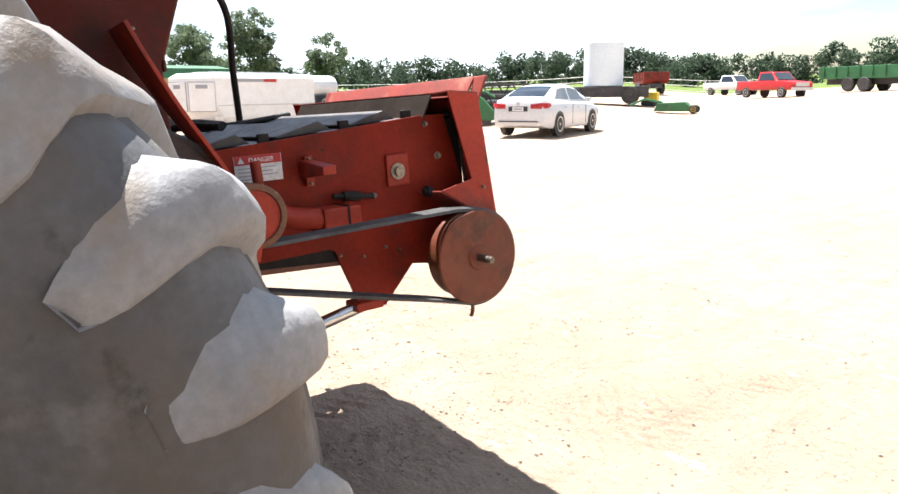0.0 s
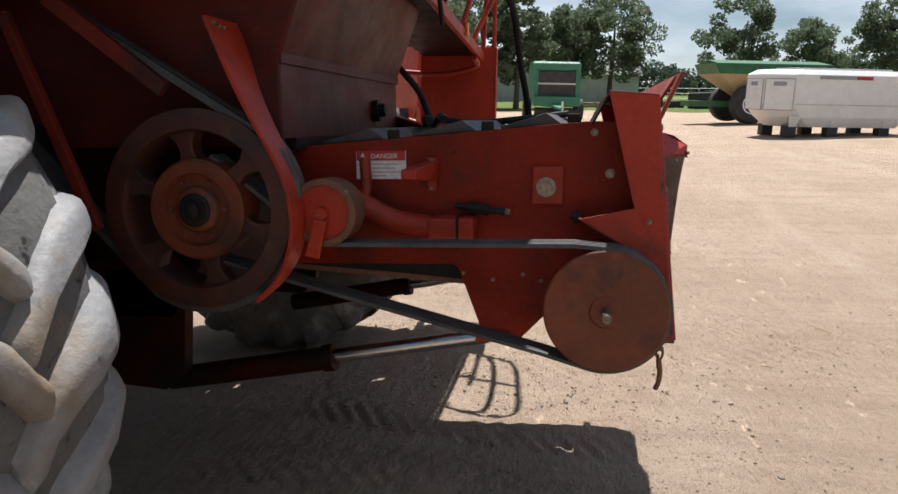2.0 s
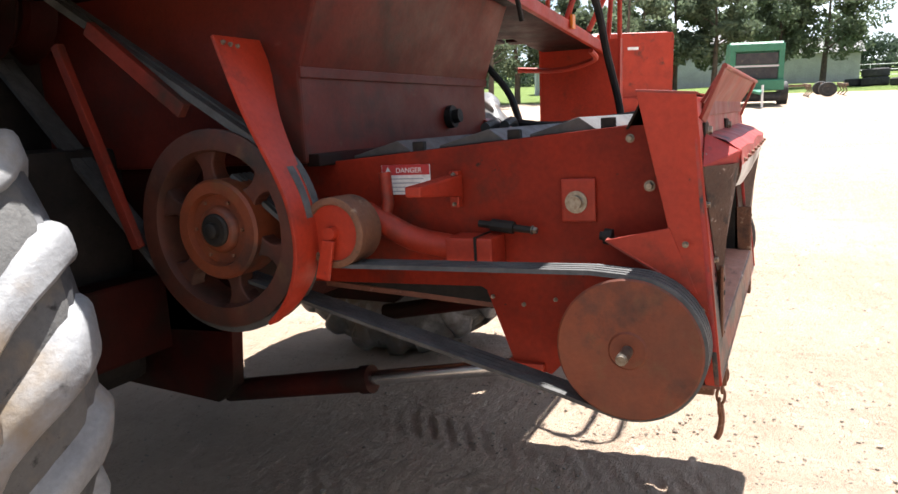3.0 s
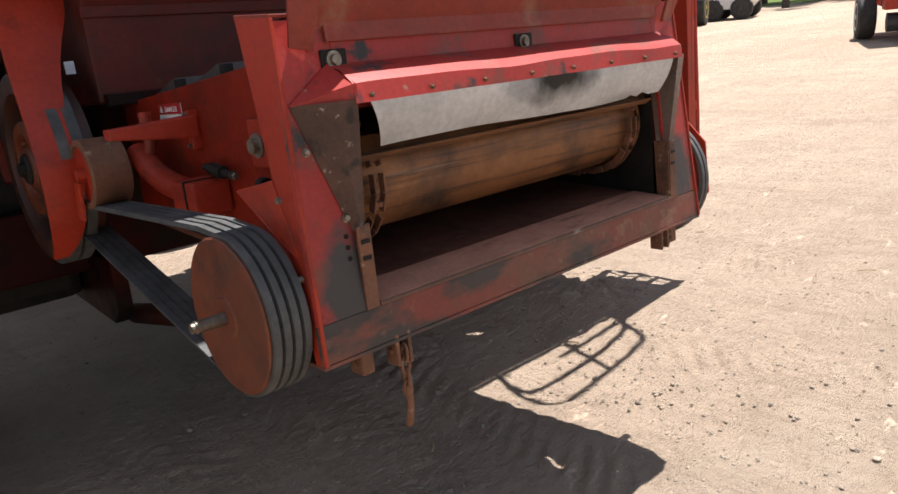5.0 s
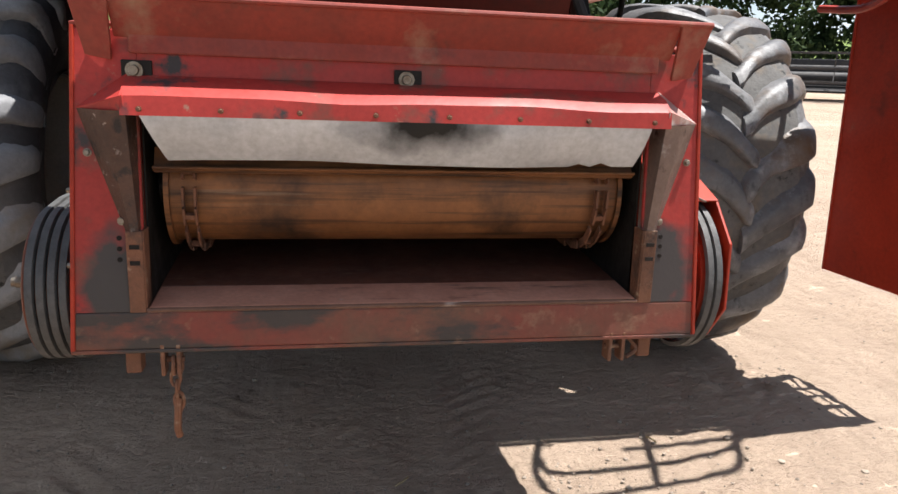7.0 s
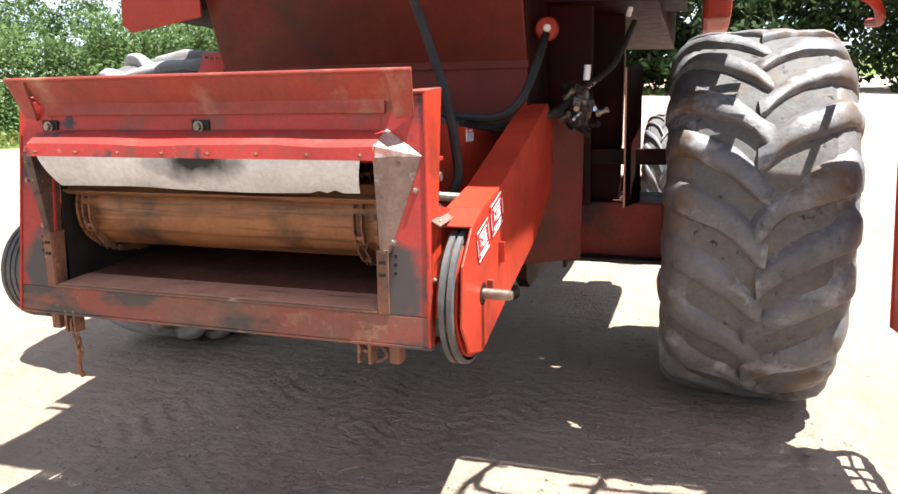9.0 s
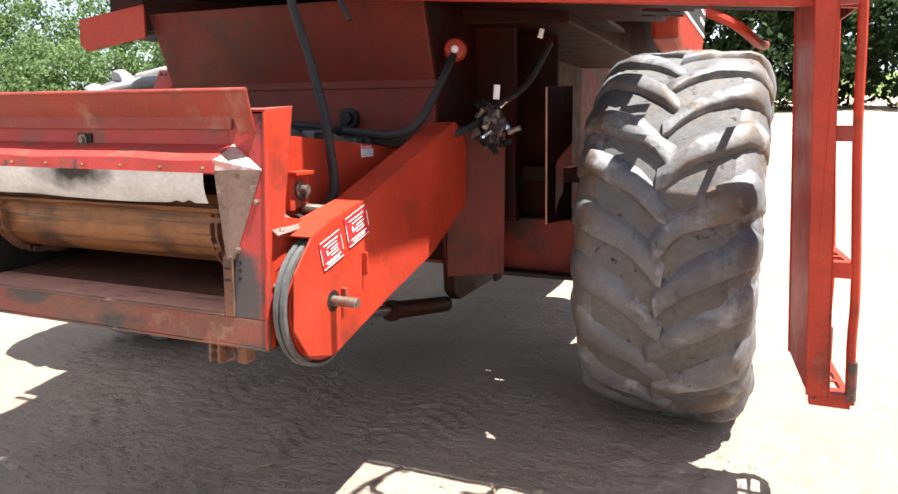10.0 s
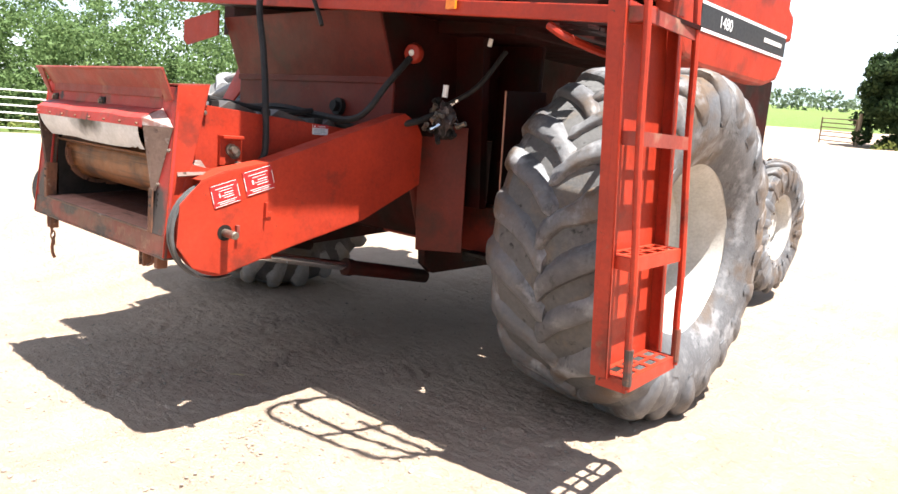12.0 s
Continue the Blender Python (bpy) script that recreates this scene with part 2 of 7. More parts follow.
SILVER = surf("silver_alloy", (0.55, 0.55, 0.56), (0.45, 0.45, 0.46), 5.0, 0.3, 0.7, (), 0.0, 30)
GLASS = surf("tinted_car_glass", (0.025, 0.032, 0.038), (0.02, 0.025, 0.03), 2.0, 0.04, 0, (), 0.0, 30, 0.06, 0.0, 0.9)
TANK = surf("pale_plastic_tank", (0.66, 0.73, 0.78), (0.60, 0.67, 0.72), 1.0, 0.45, 0, (), 0.02, 20)
BARK = surf("tree_bark", (0.11, 0.085, 0.062), (0.065, 0.05, 0.038), 4.0, 0.85, 0, (), 0.5, 25)
SHED = surf("grey_shed_sheet", (0.42, 0.43, 0.43), (0.34, 0.35, 0.35), 1.0, 0.6, 0.1, (), 0.03, 8)
WIRE_STEEL = surf("rusty_gate_pipe", (0.20, 0.13, 0.09), (0.13, 0.09, 0.065), 3.0, 0.7, 0.1, (), 0.1, 30)
WOOD = surf("weathered_wood", (0.25, 0.19, 0.13), (0.17, 0.13, 0.095), 3.0, 0.8, 0, (), 0.2, 30)
STRAW = surf("dry_straw", (0.46, 0.36, 0.20), (0.33, 0.25, 0.14), 9.0, 0.8, 0, (), 0.1, 60)
STONE = surf("dusty_stone", (0.33, 0.27, 0.21), (0.22, 0.18, 0.14), 9.0, 0.85, 0, (), 0.2, 60, None, 0.3)
ORANGE = surf("amber_plastic", (0.75, 0.22, 0.01), (0.68, 0.18, 0.01), 9.0, 0.3, 0, (), 0.0, 60)


def smear(m, centre, size, colour, full=0.95):
    """Lays one ragged smear over a material, centred in the object's metres."""
    n, l = m.node_tree.nodes, m.node_tree.links
    p = n["Principled BSDF"]
    old = p.inputs["Base Color"].links[0].from_socket
    co = n.new("ShaderNodeTexCoord")
    ns = n.new("ShaderNodeTexNoise")
    ns.inputs["Scale"].default_value, ns.inputs["Detail"].default_value = 14.0, 6
    l.new(co.outputs["Object"], ns.inputs["Vector"])
    mp = n.new("ShaderNodeMapping")
    mp.vector_type = "TEXTURE"
    mp.inputs["Location"].default_value, mp.inputs["Scale"].default_value = centre, size
    l.new(co.outputs["Object"], mp.inputs["Vector"])
    g = n.new("ShaderNodeTexGradient")
    g.gradient_type = "SPHERICAL"
    l.new(mp.outputs["Vector"], g.inputs["Vector"])
    k = n.new("ShaderNodeMath")
    k.operation = "MULTIPLY_ADD"
    l.new(ns.outputs["Fac"], k.inputs[0])
    k.inputs[1].default_value = 0.9
    l.new(g.outputs["Fac"], k.inputs[2])
    r = n.new("ShaderNodeMapRange")
    r.inputs["From Min"].default_value, r.inputs["From Max"].default_value = 0.62, full
    l.new(k.outputs[0], r.inputs["Value"])
    cut = n.new("ShaderNodeMath")
    cut.operation = "MULTIPLY"
    edge = n.new("ShaderNodeMapRange")
    edge.inputs["From Max"].default_value = 0.2
    l.new(g.outputs["Fac"], edge.inputs["Value"])
    l.new(r.outputs["Result"], cut.inputs[0])
    l.new(edge.outputs["Result"], cut.inputs[1])
    x = n.new("ShaderNodeMixRGB")
    x.inputs[2].default_value = (*colour, 1)
    l.new(cut.outputs[0], x.inputs[0])
    l.new(old, x.inputs[1])
    l.new(x.outputs["Color"], p.inputs["Base Color"])


smear(ZINC, (0.03, -2.33, 1.37), (0.25, 0.5, 0.085), (0.02, 0.02, 0.02), 1.25)
SCRAPED = surf("sunlit_scraped_paint", (0.42, 0.16, 0.13), (0.30, 0.20, 0.17), 9.0, 0.4, 0.2, [((0.50, 0.44, 0.41), 12.0, 0.50, 0.62), ((0.10, 0.06, 0.045), 16.0, 0.62, 0.72)], 0.1, 60)
BARE = surf("bare_grey_brown_sheet", (0.21, 0.15, 0.125), (0.13, 0.085, 0.068), 7.0, 0.42, 0.35, [((0.34, 0.30, 0.28), 14.0, 0.58, 0.70), ((0.05, 0.03, 0.025), 20.0, 0.60, 0.70)], 0.2, 80)
smear(RED_FRONT, (0.66, -2.29, 1.0), (0.16, 0.5, 0.20), (0.05, 0.042, 0.04))
smear(RED_FRONT, (-0.68, -2.29, 0.98), (0.11, 0.5, 0.19), (0.05, 0.044, 0.042))


def leaf_mat(name, c1, c2, c3):
    m = bpy.data.materials.new(name)
    m.use_nodes = True
    n, l = m.node_tree.nodes, m.node_tree.links
    p = n["Principled BSDF"]
    geo = n.new("ShaderNodeNewGeometry")
    r = n.new("ShaderNodeValToRGB")
    r.color_ramp.elements[0].color, r.color_ramp.elements[1].color = (*c1, 1), (*c3, 1)
    r.color_ramp.elements.new(0.5).color = (*c2, 1)
    l.new(geo.outputs["Random Per Island"], r.inputs["Fac"])
    l.new(r.outputs["Color"], p.inputs["Base Color"])
    p.inputs["Roughness"].default_value = 0.7
    p.inputs["Specular IOR Level"].default_value = 0.12
    tr = n.new("ShaderNodeBsdfTranslucent")
    l.new(r.outputs["Color"], tr.inputs["Color"])
    mx = n.new("ShaderNodeMixShader")
    mx.inputs[0].default_value = 0.42
    l.new(p.outputs["BSDF"], mx.inputs[1])
    l.new(tr.outputs["BSDF"], mx.inputs[2])
    l.new(mx.outputs["Shader"], n["Material Output"].inputs["Surface"])
    return m


LEAF = leaf_mat("bush_leaf", (0.09, 0.145, 0.052), (0.118, 0.18, 0.066), (0.15, 0.215, 0.082))
LEAF_DARK = leaf_mat("shade_tree_leaf", (0.098, 0.128, 0.082), (0.128, 0.164, 0.10), (0.16, 0.20, 0.118))
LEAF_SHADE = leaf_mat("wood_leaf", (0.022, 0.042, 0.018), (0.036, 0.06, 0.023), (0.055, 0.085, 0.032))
LEAF_FAR = leaf_mat("far_tree_leaf", (0.040, 0.062, 0.042), (0.058, 0.084, 0.055), (0.080, 0.108, 0.068))
GRASS = leaf_mat("grass_blade", (0.10, 0.14, 0.035), (0.15, 0.19, 0.05), (0.24, 0.24, 0.08))


def ground_mat():
    m = bpy.data.materials.new("packed_sandy_dirt")
    m.use_nodes = True
    n, l = m.node_tree.nodes, m.node_tree.links
    p = n["Principled BSDF"]
    geo = n.new("ShaderNodeNewGeometry")

    def cloud(s, detail=8, rough=0.6, stretch=(1, 1, 1)):
        mp = n.new("ShaderNodeMapping")
        mp.inputs["Scale"].default_value = stretch
        l.new(geo.outputs["Position"], mp.inputs["Vector"])
        t = n.new("ShaderNodeTexNoise")
        t.inputs["Scale"].default_value, t.inputs["Detail"].default_value, t.inputs["Roughness"].default_value = s, detail, rough
        l.new(mp.outputs["Vector"], t.inputs["Vector"])
        return t.outputs["Fac"]

    def rng(src, a, b, c=0.0, d=1.0):
        r = n.new("ShaderNodeMapRange")
        for k, v in zip(("From Min", "From Max", "To Min", "To Max"), (a, b, c, d)):
            r.inputs[k].default_value = v
        l.new(src, r.inputs["Value"])
        return r.outputs["Result"]

    def mixc(fac, a, b):
        x = n.new("ShaderNodeMixRGB")
        l.new(fac, x.inputs[0])
        for k, v in ((1, a), (2, b)):
            if isinstance(v, tuple):
                x.inputs[k].default_value = (*v, 1)
            else:
                l.new(v, x.inputs[k])
        return x.outputs["Color"]

    col = mixc(rng(cloud(0.35), 0.35, 0.65), (0.517, 0.392, 0.296), (0.443, 0.332, 0.246))
    col = mixc(rng(cloud(3.0, 10, 0.74), 0.46, 0.68, 0, 0.6), col, (0.380, 0.281, 0.210))
    col = mixc(rng(cloud(30.0, 5), 0.57, 0.72, 0, 0.45), col, (0.264, 0.195, 0.146))
    col = mixc(rng(cloud(17.0, 5, 0.6, (1.0, 2.6, 1.0)), 0.64, 0.69, 0, 0.4), col, (0.200, 0.143, 0.103))
    col = mixc(rng(cloud(90.0, 3), 0.62, 0.74, 0, 0.6), col, (0.549, 0.443, 0.358))
    col = mixc(rng(cloud(0.22, 6, 0.55, (1.0, 5.0, 1.0)), 0.54, 0.68, 0, 0.55), col, (0.538, 0.426, 0.334))
    streak = cloud(2.6, 7, 0.68, (1.0, 0.16, 1.0))
    col = mixc(rng(streak, 0.52, 0.66, 0, 0.42), col, (0.348, 0.254, 0.187))
    # green cover beyond the yard, behind the machine and to its right-hand side
    att = n.new("ShaderNodeVertexColor")
    att.layer_name = "cover"
    sep = n.new("ShaderNodeSeparateColor")
    l.new(att.outputs["Color"], sep.inputs["Color"])
    green = mixc(rng(cloud(1.4), 0.35, 0.65), (0.085, 0.135, 0.035), (0.15, 0.19, 0.055))
    ad = n.new("ShaderNodeMath")
    ad.operation = "ADD"
    l.new(sep.outputs[0], ad.inputs[0])
    l.new(rng(cloud(0.5), 0.3, 0.7, -0.3, 0.3), ad.inputs[1])
    col = mixc(rng(ad.outputs[0], 0.4, 0.62), col, green)
    l.new(col, p.inputs["Base Color"])
    p.inputs["Roughness"].default_value = 0.95
    p.inputs["Specular IOR Level"].default_value = 0.15
    b1 = n.new("ShaderNodeBump")
    b1.inputs["Strength"].default_value, b1.inputs["Distance"].default_value = 0.8, 0.05
    hs = n.new("ShaderNodeMath")
    hs.operation = "ADD"
    l.new(cloud(13.0, 8, 0.65), hs.inputs[0])
    l.new(rng(cloud(3.6, 9, 0.72, (1.0, 2.2, 1.0)), 0.38, 0.66, 0, 1.3), hs.inputs[1])
    hs2 = n.new("ShaderNodeMath")
    hs2.operation = "ADD"
    l.new(hs.outputs[0], hs2.inputs[0])
    l.new(rng(streak, 0.45, 0.68, 0, 0.9), hs2.inputs[1])
    l.new(hs2.outputs[0], b1.inputs["Height"])
    b2 = n.new("ShaderNodeBump")
    b2.inputs["Strength"].default_value, b2.inputs["Distance"].default_value = 0.5, 0.006
    l.new(cloud(110.0, 3), b2.inputs["Height"])
    l.new(b1.outputs["Normal"], b2.inputs["Normal"])
    l.new(b2.outputs["Normal"], p.inputs["Normal"])
    return m


DIRT = ground_mat()

# ---- building helpers ----
ORIGIN = {}


def thing(name, origin, label, category, group="", kind=""):
    ob = new(name)
    ob.location = origin
    ob.empty_display_size = 0.1
    ORIGIN[ob] = Vector(origin)
    return tagged(ob, label, category, group, kind)


def part(name, bm, material, parent, label="", bevel=0.0, smooth=False):
    """Links a bmesh, built in world metres, as one mesh under a thing or under a part."""
    o = ORIGIN[parent]
    bmesh.ops.remove_doubles(bm, verts=bm.verts, dist=0.00005)
    bmesh.ops.recalc_face_normals(bm, faces=bm.faces)
    if bevel:
        es = [e for e in bm.edges if len(e.link_faces) == 2 and e.calc_face_angle(0) > 0.6]
        bmesh.ops.bevel(bm, geom=es, offset=bevel, segments=2, profile=0.6, affect="EDGES", clamp_overlap=True)
    bmesh.ops.translate(bm, verts=bm.verts, vec=-o)
    me = bpy.data.meshes.new(name)
    bm.to_mesh(me)
    bm.free()
    me.materials.append(material)
    if smooth:
        me.shade_smooth()
        me.set_sharp_from_angle(angle=radians(38))
    ob = new(name, me)
    ob.parent = parent
    ORIGIN[ob] = o
    return tagged(ob, label)


def single(name, bm, material, origin, label, category, group="", kind="", bevel=0.0, smooth=False):
    """A thing of one mesh."""
    root = thing(name, origin, "", "")
    ob = part(name, bm, material, root, "", bevel, smooth)
    ob.parent = None
    ob.location = origin
    bpy.data.objects.remove(root)
    ob.name = name
    return tagged(ob, label, category, group, kind)


def B():
    return bmesh.new()


def box(bm, a, b):
    a, b = Vector(a), Vector(b)
    m = Matrix.Translation((a + b) / 2) @ Matrix.Diagonal((*(b - a), 1))
    bmesh.ops.create_cube(bm, size=1, matrix=m)
    return bm


def obox(bm, m, size):
    bmesh.ops.create_cube(bm, size=1, matrix=m @ Matrix.Diagonal((*size, 1)))
    return bm


def prism(bm, pts, vec):
    vec = Vector(vec)
    a = [bm.verts.new(Vector(p)) for p in pts]
    b = [bm.verts.new(Vector(p) + vec) for p in pts]
    n = len(pts)
    bm.faces.new(a)
    bm.faces.new(b[::-1])
    for i in range(n):
        bm.faces.new((a[i], a[(i + 1) % n], b[(i + 1) % n], b[i]))
    return bm


def yz(pts, x):
    return [(x, y, z) for y, z in pts]


def ring(bm, c, axis, r, n, start=0.0):
    axis = Vector(axis).normalized()
    u = axis.orthogonal().normalized()
    v = axis.cross(u)
    return [bm.verts.new(Vector(c) + r * (math.cos(start + 2 * math.pi * i / n) * u + math.sin(start + 2 * math.pi * i / n) * v)) for i in range(n)]


def bridge(bm, a, b):
    n = len(a)
    for i in range(n):
        bm.faces.new((a[i], a[(i + 1) % n], b[(i + 1) % n], b[i]))


def lathe(bm, p0, axis, prof, n=32, cap=True):
    """prof: (distance along axis, radius) rows; the ends are closed."""
    axis = Vector(axis).normalized()
    rows = [ring(bm, Vector(p0) + axis * a, axis, max(r, 0.0005), n) for a, r in prof]
    for a, b in zip(rows, rows[1:]):
        bridge(bm, a, b)
    if cap:
        bm.faces.new(rows[0][::-1])
        bm.faces.new(rows[-1])
    return bm


def cyl(bm, p0, p1, r, n=16, r1=None):
    p0, p1 = Vector(p0), Vector(p1)
    return lathe(bm, p0, p1 - p0, [(0, r), ((p1 - p0).length, r if r1 is None else r1)], n)


def tube(bm, pts, r, n=8):
    pts = [Vector(p) for p in pts]
    d = (pts[1] - pts[0]).normalized()
    u = d.orthogonal().normalized()
    rows = []
    for i, p in enumerate(pts):
        a = (pts[min(i + 1, len(pts) - 1)] - pts[max(i - 1, 0)]).normalized()
        u = (u - a * u.dot(a)).normalized()
        v = a.cross(u)
        rows.append([bm.verts.new(p + r * (math.cos(2 * math.pi * k / n) * u + math.sin(2 * math.pi * k / n) * v)) for k in range(n)])
    for a, b in zip(rows, rows[1:]):
        bridge(bm, a, b)
    bm.faces.new(rows[0][::-1])
    bm.faces.new(rows[-1])
    return bm


def curve(pts, n=6):
    """A smooth line through the points."""
    pts = [Vector(p) for p in pts]
    out = []
    q = [pts[0] * 2 - pts[1]] + pts + [pts[-1] * 2 - pts[-2]]
    for i in range(1, len(q) - 2):
        for k in range(n):
            t = k / n
            a, b, c, d = q[i - 1:i + 3]
            out.append(0.5 * (2 * b + (c - a) * t + (2 * a - 5 * b + 4 * c - d) * t * t + (3 * b - a - 3 * c + d) * t ** 3))
    return out + [pts[-1]]


def plate(bm, quad, thick):
    """A sheet through four or three points, thick metres to both sides together."""
    q = [Vector(p) for p in quad]
    nrm = (q[1] - q[0]).cross(q[2] - q[0]).normalized()
    return prism(bm, [p - nrm * thick / 2 for p in q], nrm * thick)


def bolt(parent, p, axis, r=0.012, h=0.012, material=BOLT, washer=True):
    r, h = r * 0.66, h * 0.75
    bm = B()
    axis = Vector(axis).normalized()
    if washer:
        lathe(bm, p, axis, [(0, r * 1.3), (0.003, r * 1.3)], 14)
    lathe(bm, Vector(p) + axis * 0.002, axis, [(0, r), (h * 0.8, r), (h, r * 0.8)], 6)
    return part("bolt", bm, material, parent)


def lettering(text, size, m, depth=0.0006):
    cu = bpy.data.curves.new("t", "FONT")
    cu.body, cu.size, cu.extrude = text, size, depth
    ob = bpy.data.objects.new("t", cu)
    scene.collection.objects.link(ob)
    me = bpy.data.meshes.new_from_object(ob.evaluated_get(bpy.context.evaluated_depsgraph_get()))
    bm = B()
    bm.from_mesh(me)
    bmesh.ops.transform(bm, matrix=m, verts=bm.verts)
    bpy.data.objects.remove(ob)
    bpy.data.meshes.remove(me)
    bpy.data.curves.remove(cu)
    return bm


# ---- ground ----
SLOPE = ((-180, 0.0), (-120, 0.0), (-59, 0.001), (-46, 0.022), (-15, 0.042), (4, 0.05), (29, 0.06), (57, 0.058), (80, 0.065), (110, 0.066), (145, 0.016), (165, 0.003), (180, 0.0))


PLUMB = (-0.040, -0.042, 1.0)  # the machine stands a little askew: the upright of all that stands far off


def lie(x, y):
    """The yard's height: level by the machine, gently rising away behind and to its left-hand side."""
    dx, dy = x, y - 2.0
    r, a = math.hypot(dx, dy), math.degrees(math.atan2(dy, dx))
    s = 0.0
    for (a0, s0), (a1, s1) in zip(SLOPE, SLOPE[1:]):
        if a0 <= a <= a1:
            k = (a - a0) / (a1 - a0)
            k = k * k * (3 - 2 * k)
            s = s0 + (s1 - s0) * k
    d = max(0.0, r - 2.6)
    # a shallow fall in front of the machine, deeper to its right-hand side
    w = min(1.0, max(0.0, (1.6 - y) / 0.9)) * min(1.0, max(0.0, (9.0 - r) / 5.0))
    w = w * w * (3 - 2 * w)
    return s * d * d / (d + 1.2) + w * (-0.065 + 0.030 * min(2.2, max(-2.0, x)))


def tracks(x, y):
    """Prints of lugged tyres and heaped sand in the soft ground."""
    h = 0.0
    for x0, drift, w, y0, y1, ph in ((0.52, 0.10, 0.24, -0.2, 2.0, 0.0), (-0.75, 0.06, 0.22, -1.6, 2.0, 0.5), (-0.2, 0.3, 0.25, -2.6, 0.9, 0.6), (1.5, -0.3, 0.25, -3.4, 1.2, 0.9), (-1.55, 0.55, 0.27, -2.0, 1.6, 0.4), (0.05, -0.15, 0.20, 0.5, 2.3, 0.2), (2.9, 0.35, 0.28, -3.0, 6.0, 0.1), (4.4, -0.25, 0.26, -4.0, 7.0, 0.7), (-2.9, 0.2, 0.26, -4.0, 1.0, 0.3)):
        u = (x - (x0 + drift * (y - 0.5))) / w
        if abs(u) < 1.15 and y0 < y < y1:
            fade = min(1.0, (1.15 - abs(u)) / 0.3) * min(1, (y - y0) / 0.4, (y1 - y) / 0.4)
            s = math.sin((y + ph + 0.16 * abs(u)) / 0.105 * 2 * math.pi + 0.6 * noise.noise((x * 3, y * 3, 7)))
            h += fade * (0.013 * max(-0.7, min(0.7, 1.6 * s)) - 0.004) * max(0.0, 0.45 + 1.3 * noise.noise((x * 1.6, y * 1.6, 3)))
    k = math.exp(-(((x - 1.95) / 0.42) ** 2 + ((y - 1.40) / 0.34) ** 2))
    h += 0.045 * k * (0.2 + abs(noise.noise((x * 7, y * 7, 1))) + 0.6 * abs(noise.noise((x * 16, y * 16, 4))))
    return h


def build_ground():
    def line(lo, hi, step, far):
        xs = list(np.arange(lo, hi + step / 2, step))
        d, a = step, hi
        while a < far:
            d *= 1.06
            a += d
            xs.append(a)
        d, a = step, lo
        while a > -far:
            d *= 1.06
            a -= d
            xs.insert(0, a)
        return xs
    xs, ys = line(-2.4, 3.2, 0.022, 900), line(-2.0, 2.6, 0.022, 900)
    nx = len(xs)
    co, cover = [], []
    for y in ys:
        for x in xs:
            z = lie(x, y)
            near = math.hypot(x, y) < 14
            if near:
                z += tracks(x, y) + 0.008 * noise.noise((x * 1.3, y * 1.3, 0)) + 0.005 * noise.noise((x * 4.2, y * 4.2, 5)) + 0.008 * abs(noise.noise((x * 9 + y * 3, y * 7, 9))) + 0.009 * max(0.0, noise.noise((x * 15, y * 15, 2)) - 0.15)
            else:
                z += 0.05 * noise.noise((x * 0.2, y * 0.2, 0)) * min(1, (math.hypot(x, y) - 14) / 10)
            co.append((x, y, z))
            g = 0.0
            a = math.degrees(math.atan2(y - 2, x))
            r = math.hypot(x, y - 2)
            if 60 < a <= 120 and r > 64:
                g = min(1, (r - 64) / 5)
            if (a > 118 or a < -150) and r > 25:
                g = min(1, (r - 25) / 2)
            if -25 < a <= 60 and r > 47:
                g = min(1, (r - 47) / 4)
            if -150 <= a <= -25 and r > 80:
                g = min(1, (r - 80) / 6)
            cover.append(g)
    faces = [(j * nx + i, j * nx + i + 1, (j + 1) * nx + i + 1, (j + 1) * nx + i) for j in range(len(ys) - 1) for i in range(nx - 1)]
    me = bpy.data.meshes.new("ground")
    me.from_pydata(co, [], faces)
    at = me.color_attributes.new("cover", "FLOAT_COLOR", "POINT")
    at.data.foreach_set("color", np.repeat(np.array(cover, dtype=np.float32), 4))
    me.shade_smooth()
    me.materials.append(DIRT)
    tagged(new("ground", me), "packed pale sandy dirt yard with tyre prints", "ground", kind="structure")


build_ground()

# ---- the combine harvester ----
C = thing("combine_harvester", (0, 2.25, 0), "large old red combine harvester parked on dirt without its header", "combine harvester")


def fy(z):
    """The front plate leans back: its y at a height."""
    return -0.054 + (z - 0.843) * 0.09


# feeder house shell
SIDE = [(0.10, 1.50), (0.22, 1.50), (1.30, 1.42), (1.30, 1.02), (0.66, 1.03), (0.64, 1.02), (0.56, 0.80), (0.44, 0.765), (0.30, 0.91), (-0.02, 0.86), (0.02, 1.2)]
# right-hand panel darker than its left twin: shade put into the paint
part("feeder_side_panel", prism(B(), yz(SIDE, -0.630), (0.014, 0, 0)), RED_SIDE, C, "stained red sheet steel side panel, darkened for its shaded side", 0.002)
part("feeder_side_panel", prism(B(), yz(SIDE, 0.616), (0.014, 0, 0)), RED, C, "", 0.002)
bm = B()
prism(bm, yz([(0.20, 1.494), (1.30, 1.414), (1.30, 1.404), (0.20, 1.484)], -0.614), (1.228, 0, 0))
part("feeder_top_panel", bm, GREY_TOP, C, "bare grey top sheet", 0.002)
# added strip: blocks sun through the gap, black for the dark hole there
bm = prism(B(), yz([(0.012, 1.505), (0.205, 1.494), (0.205, 1.484), (0.012, 1.495)], -0.628), (1.256, 0, 0))
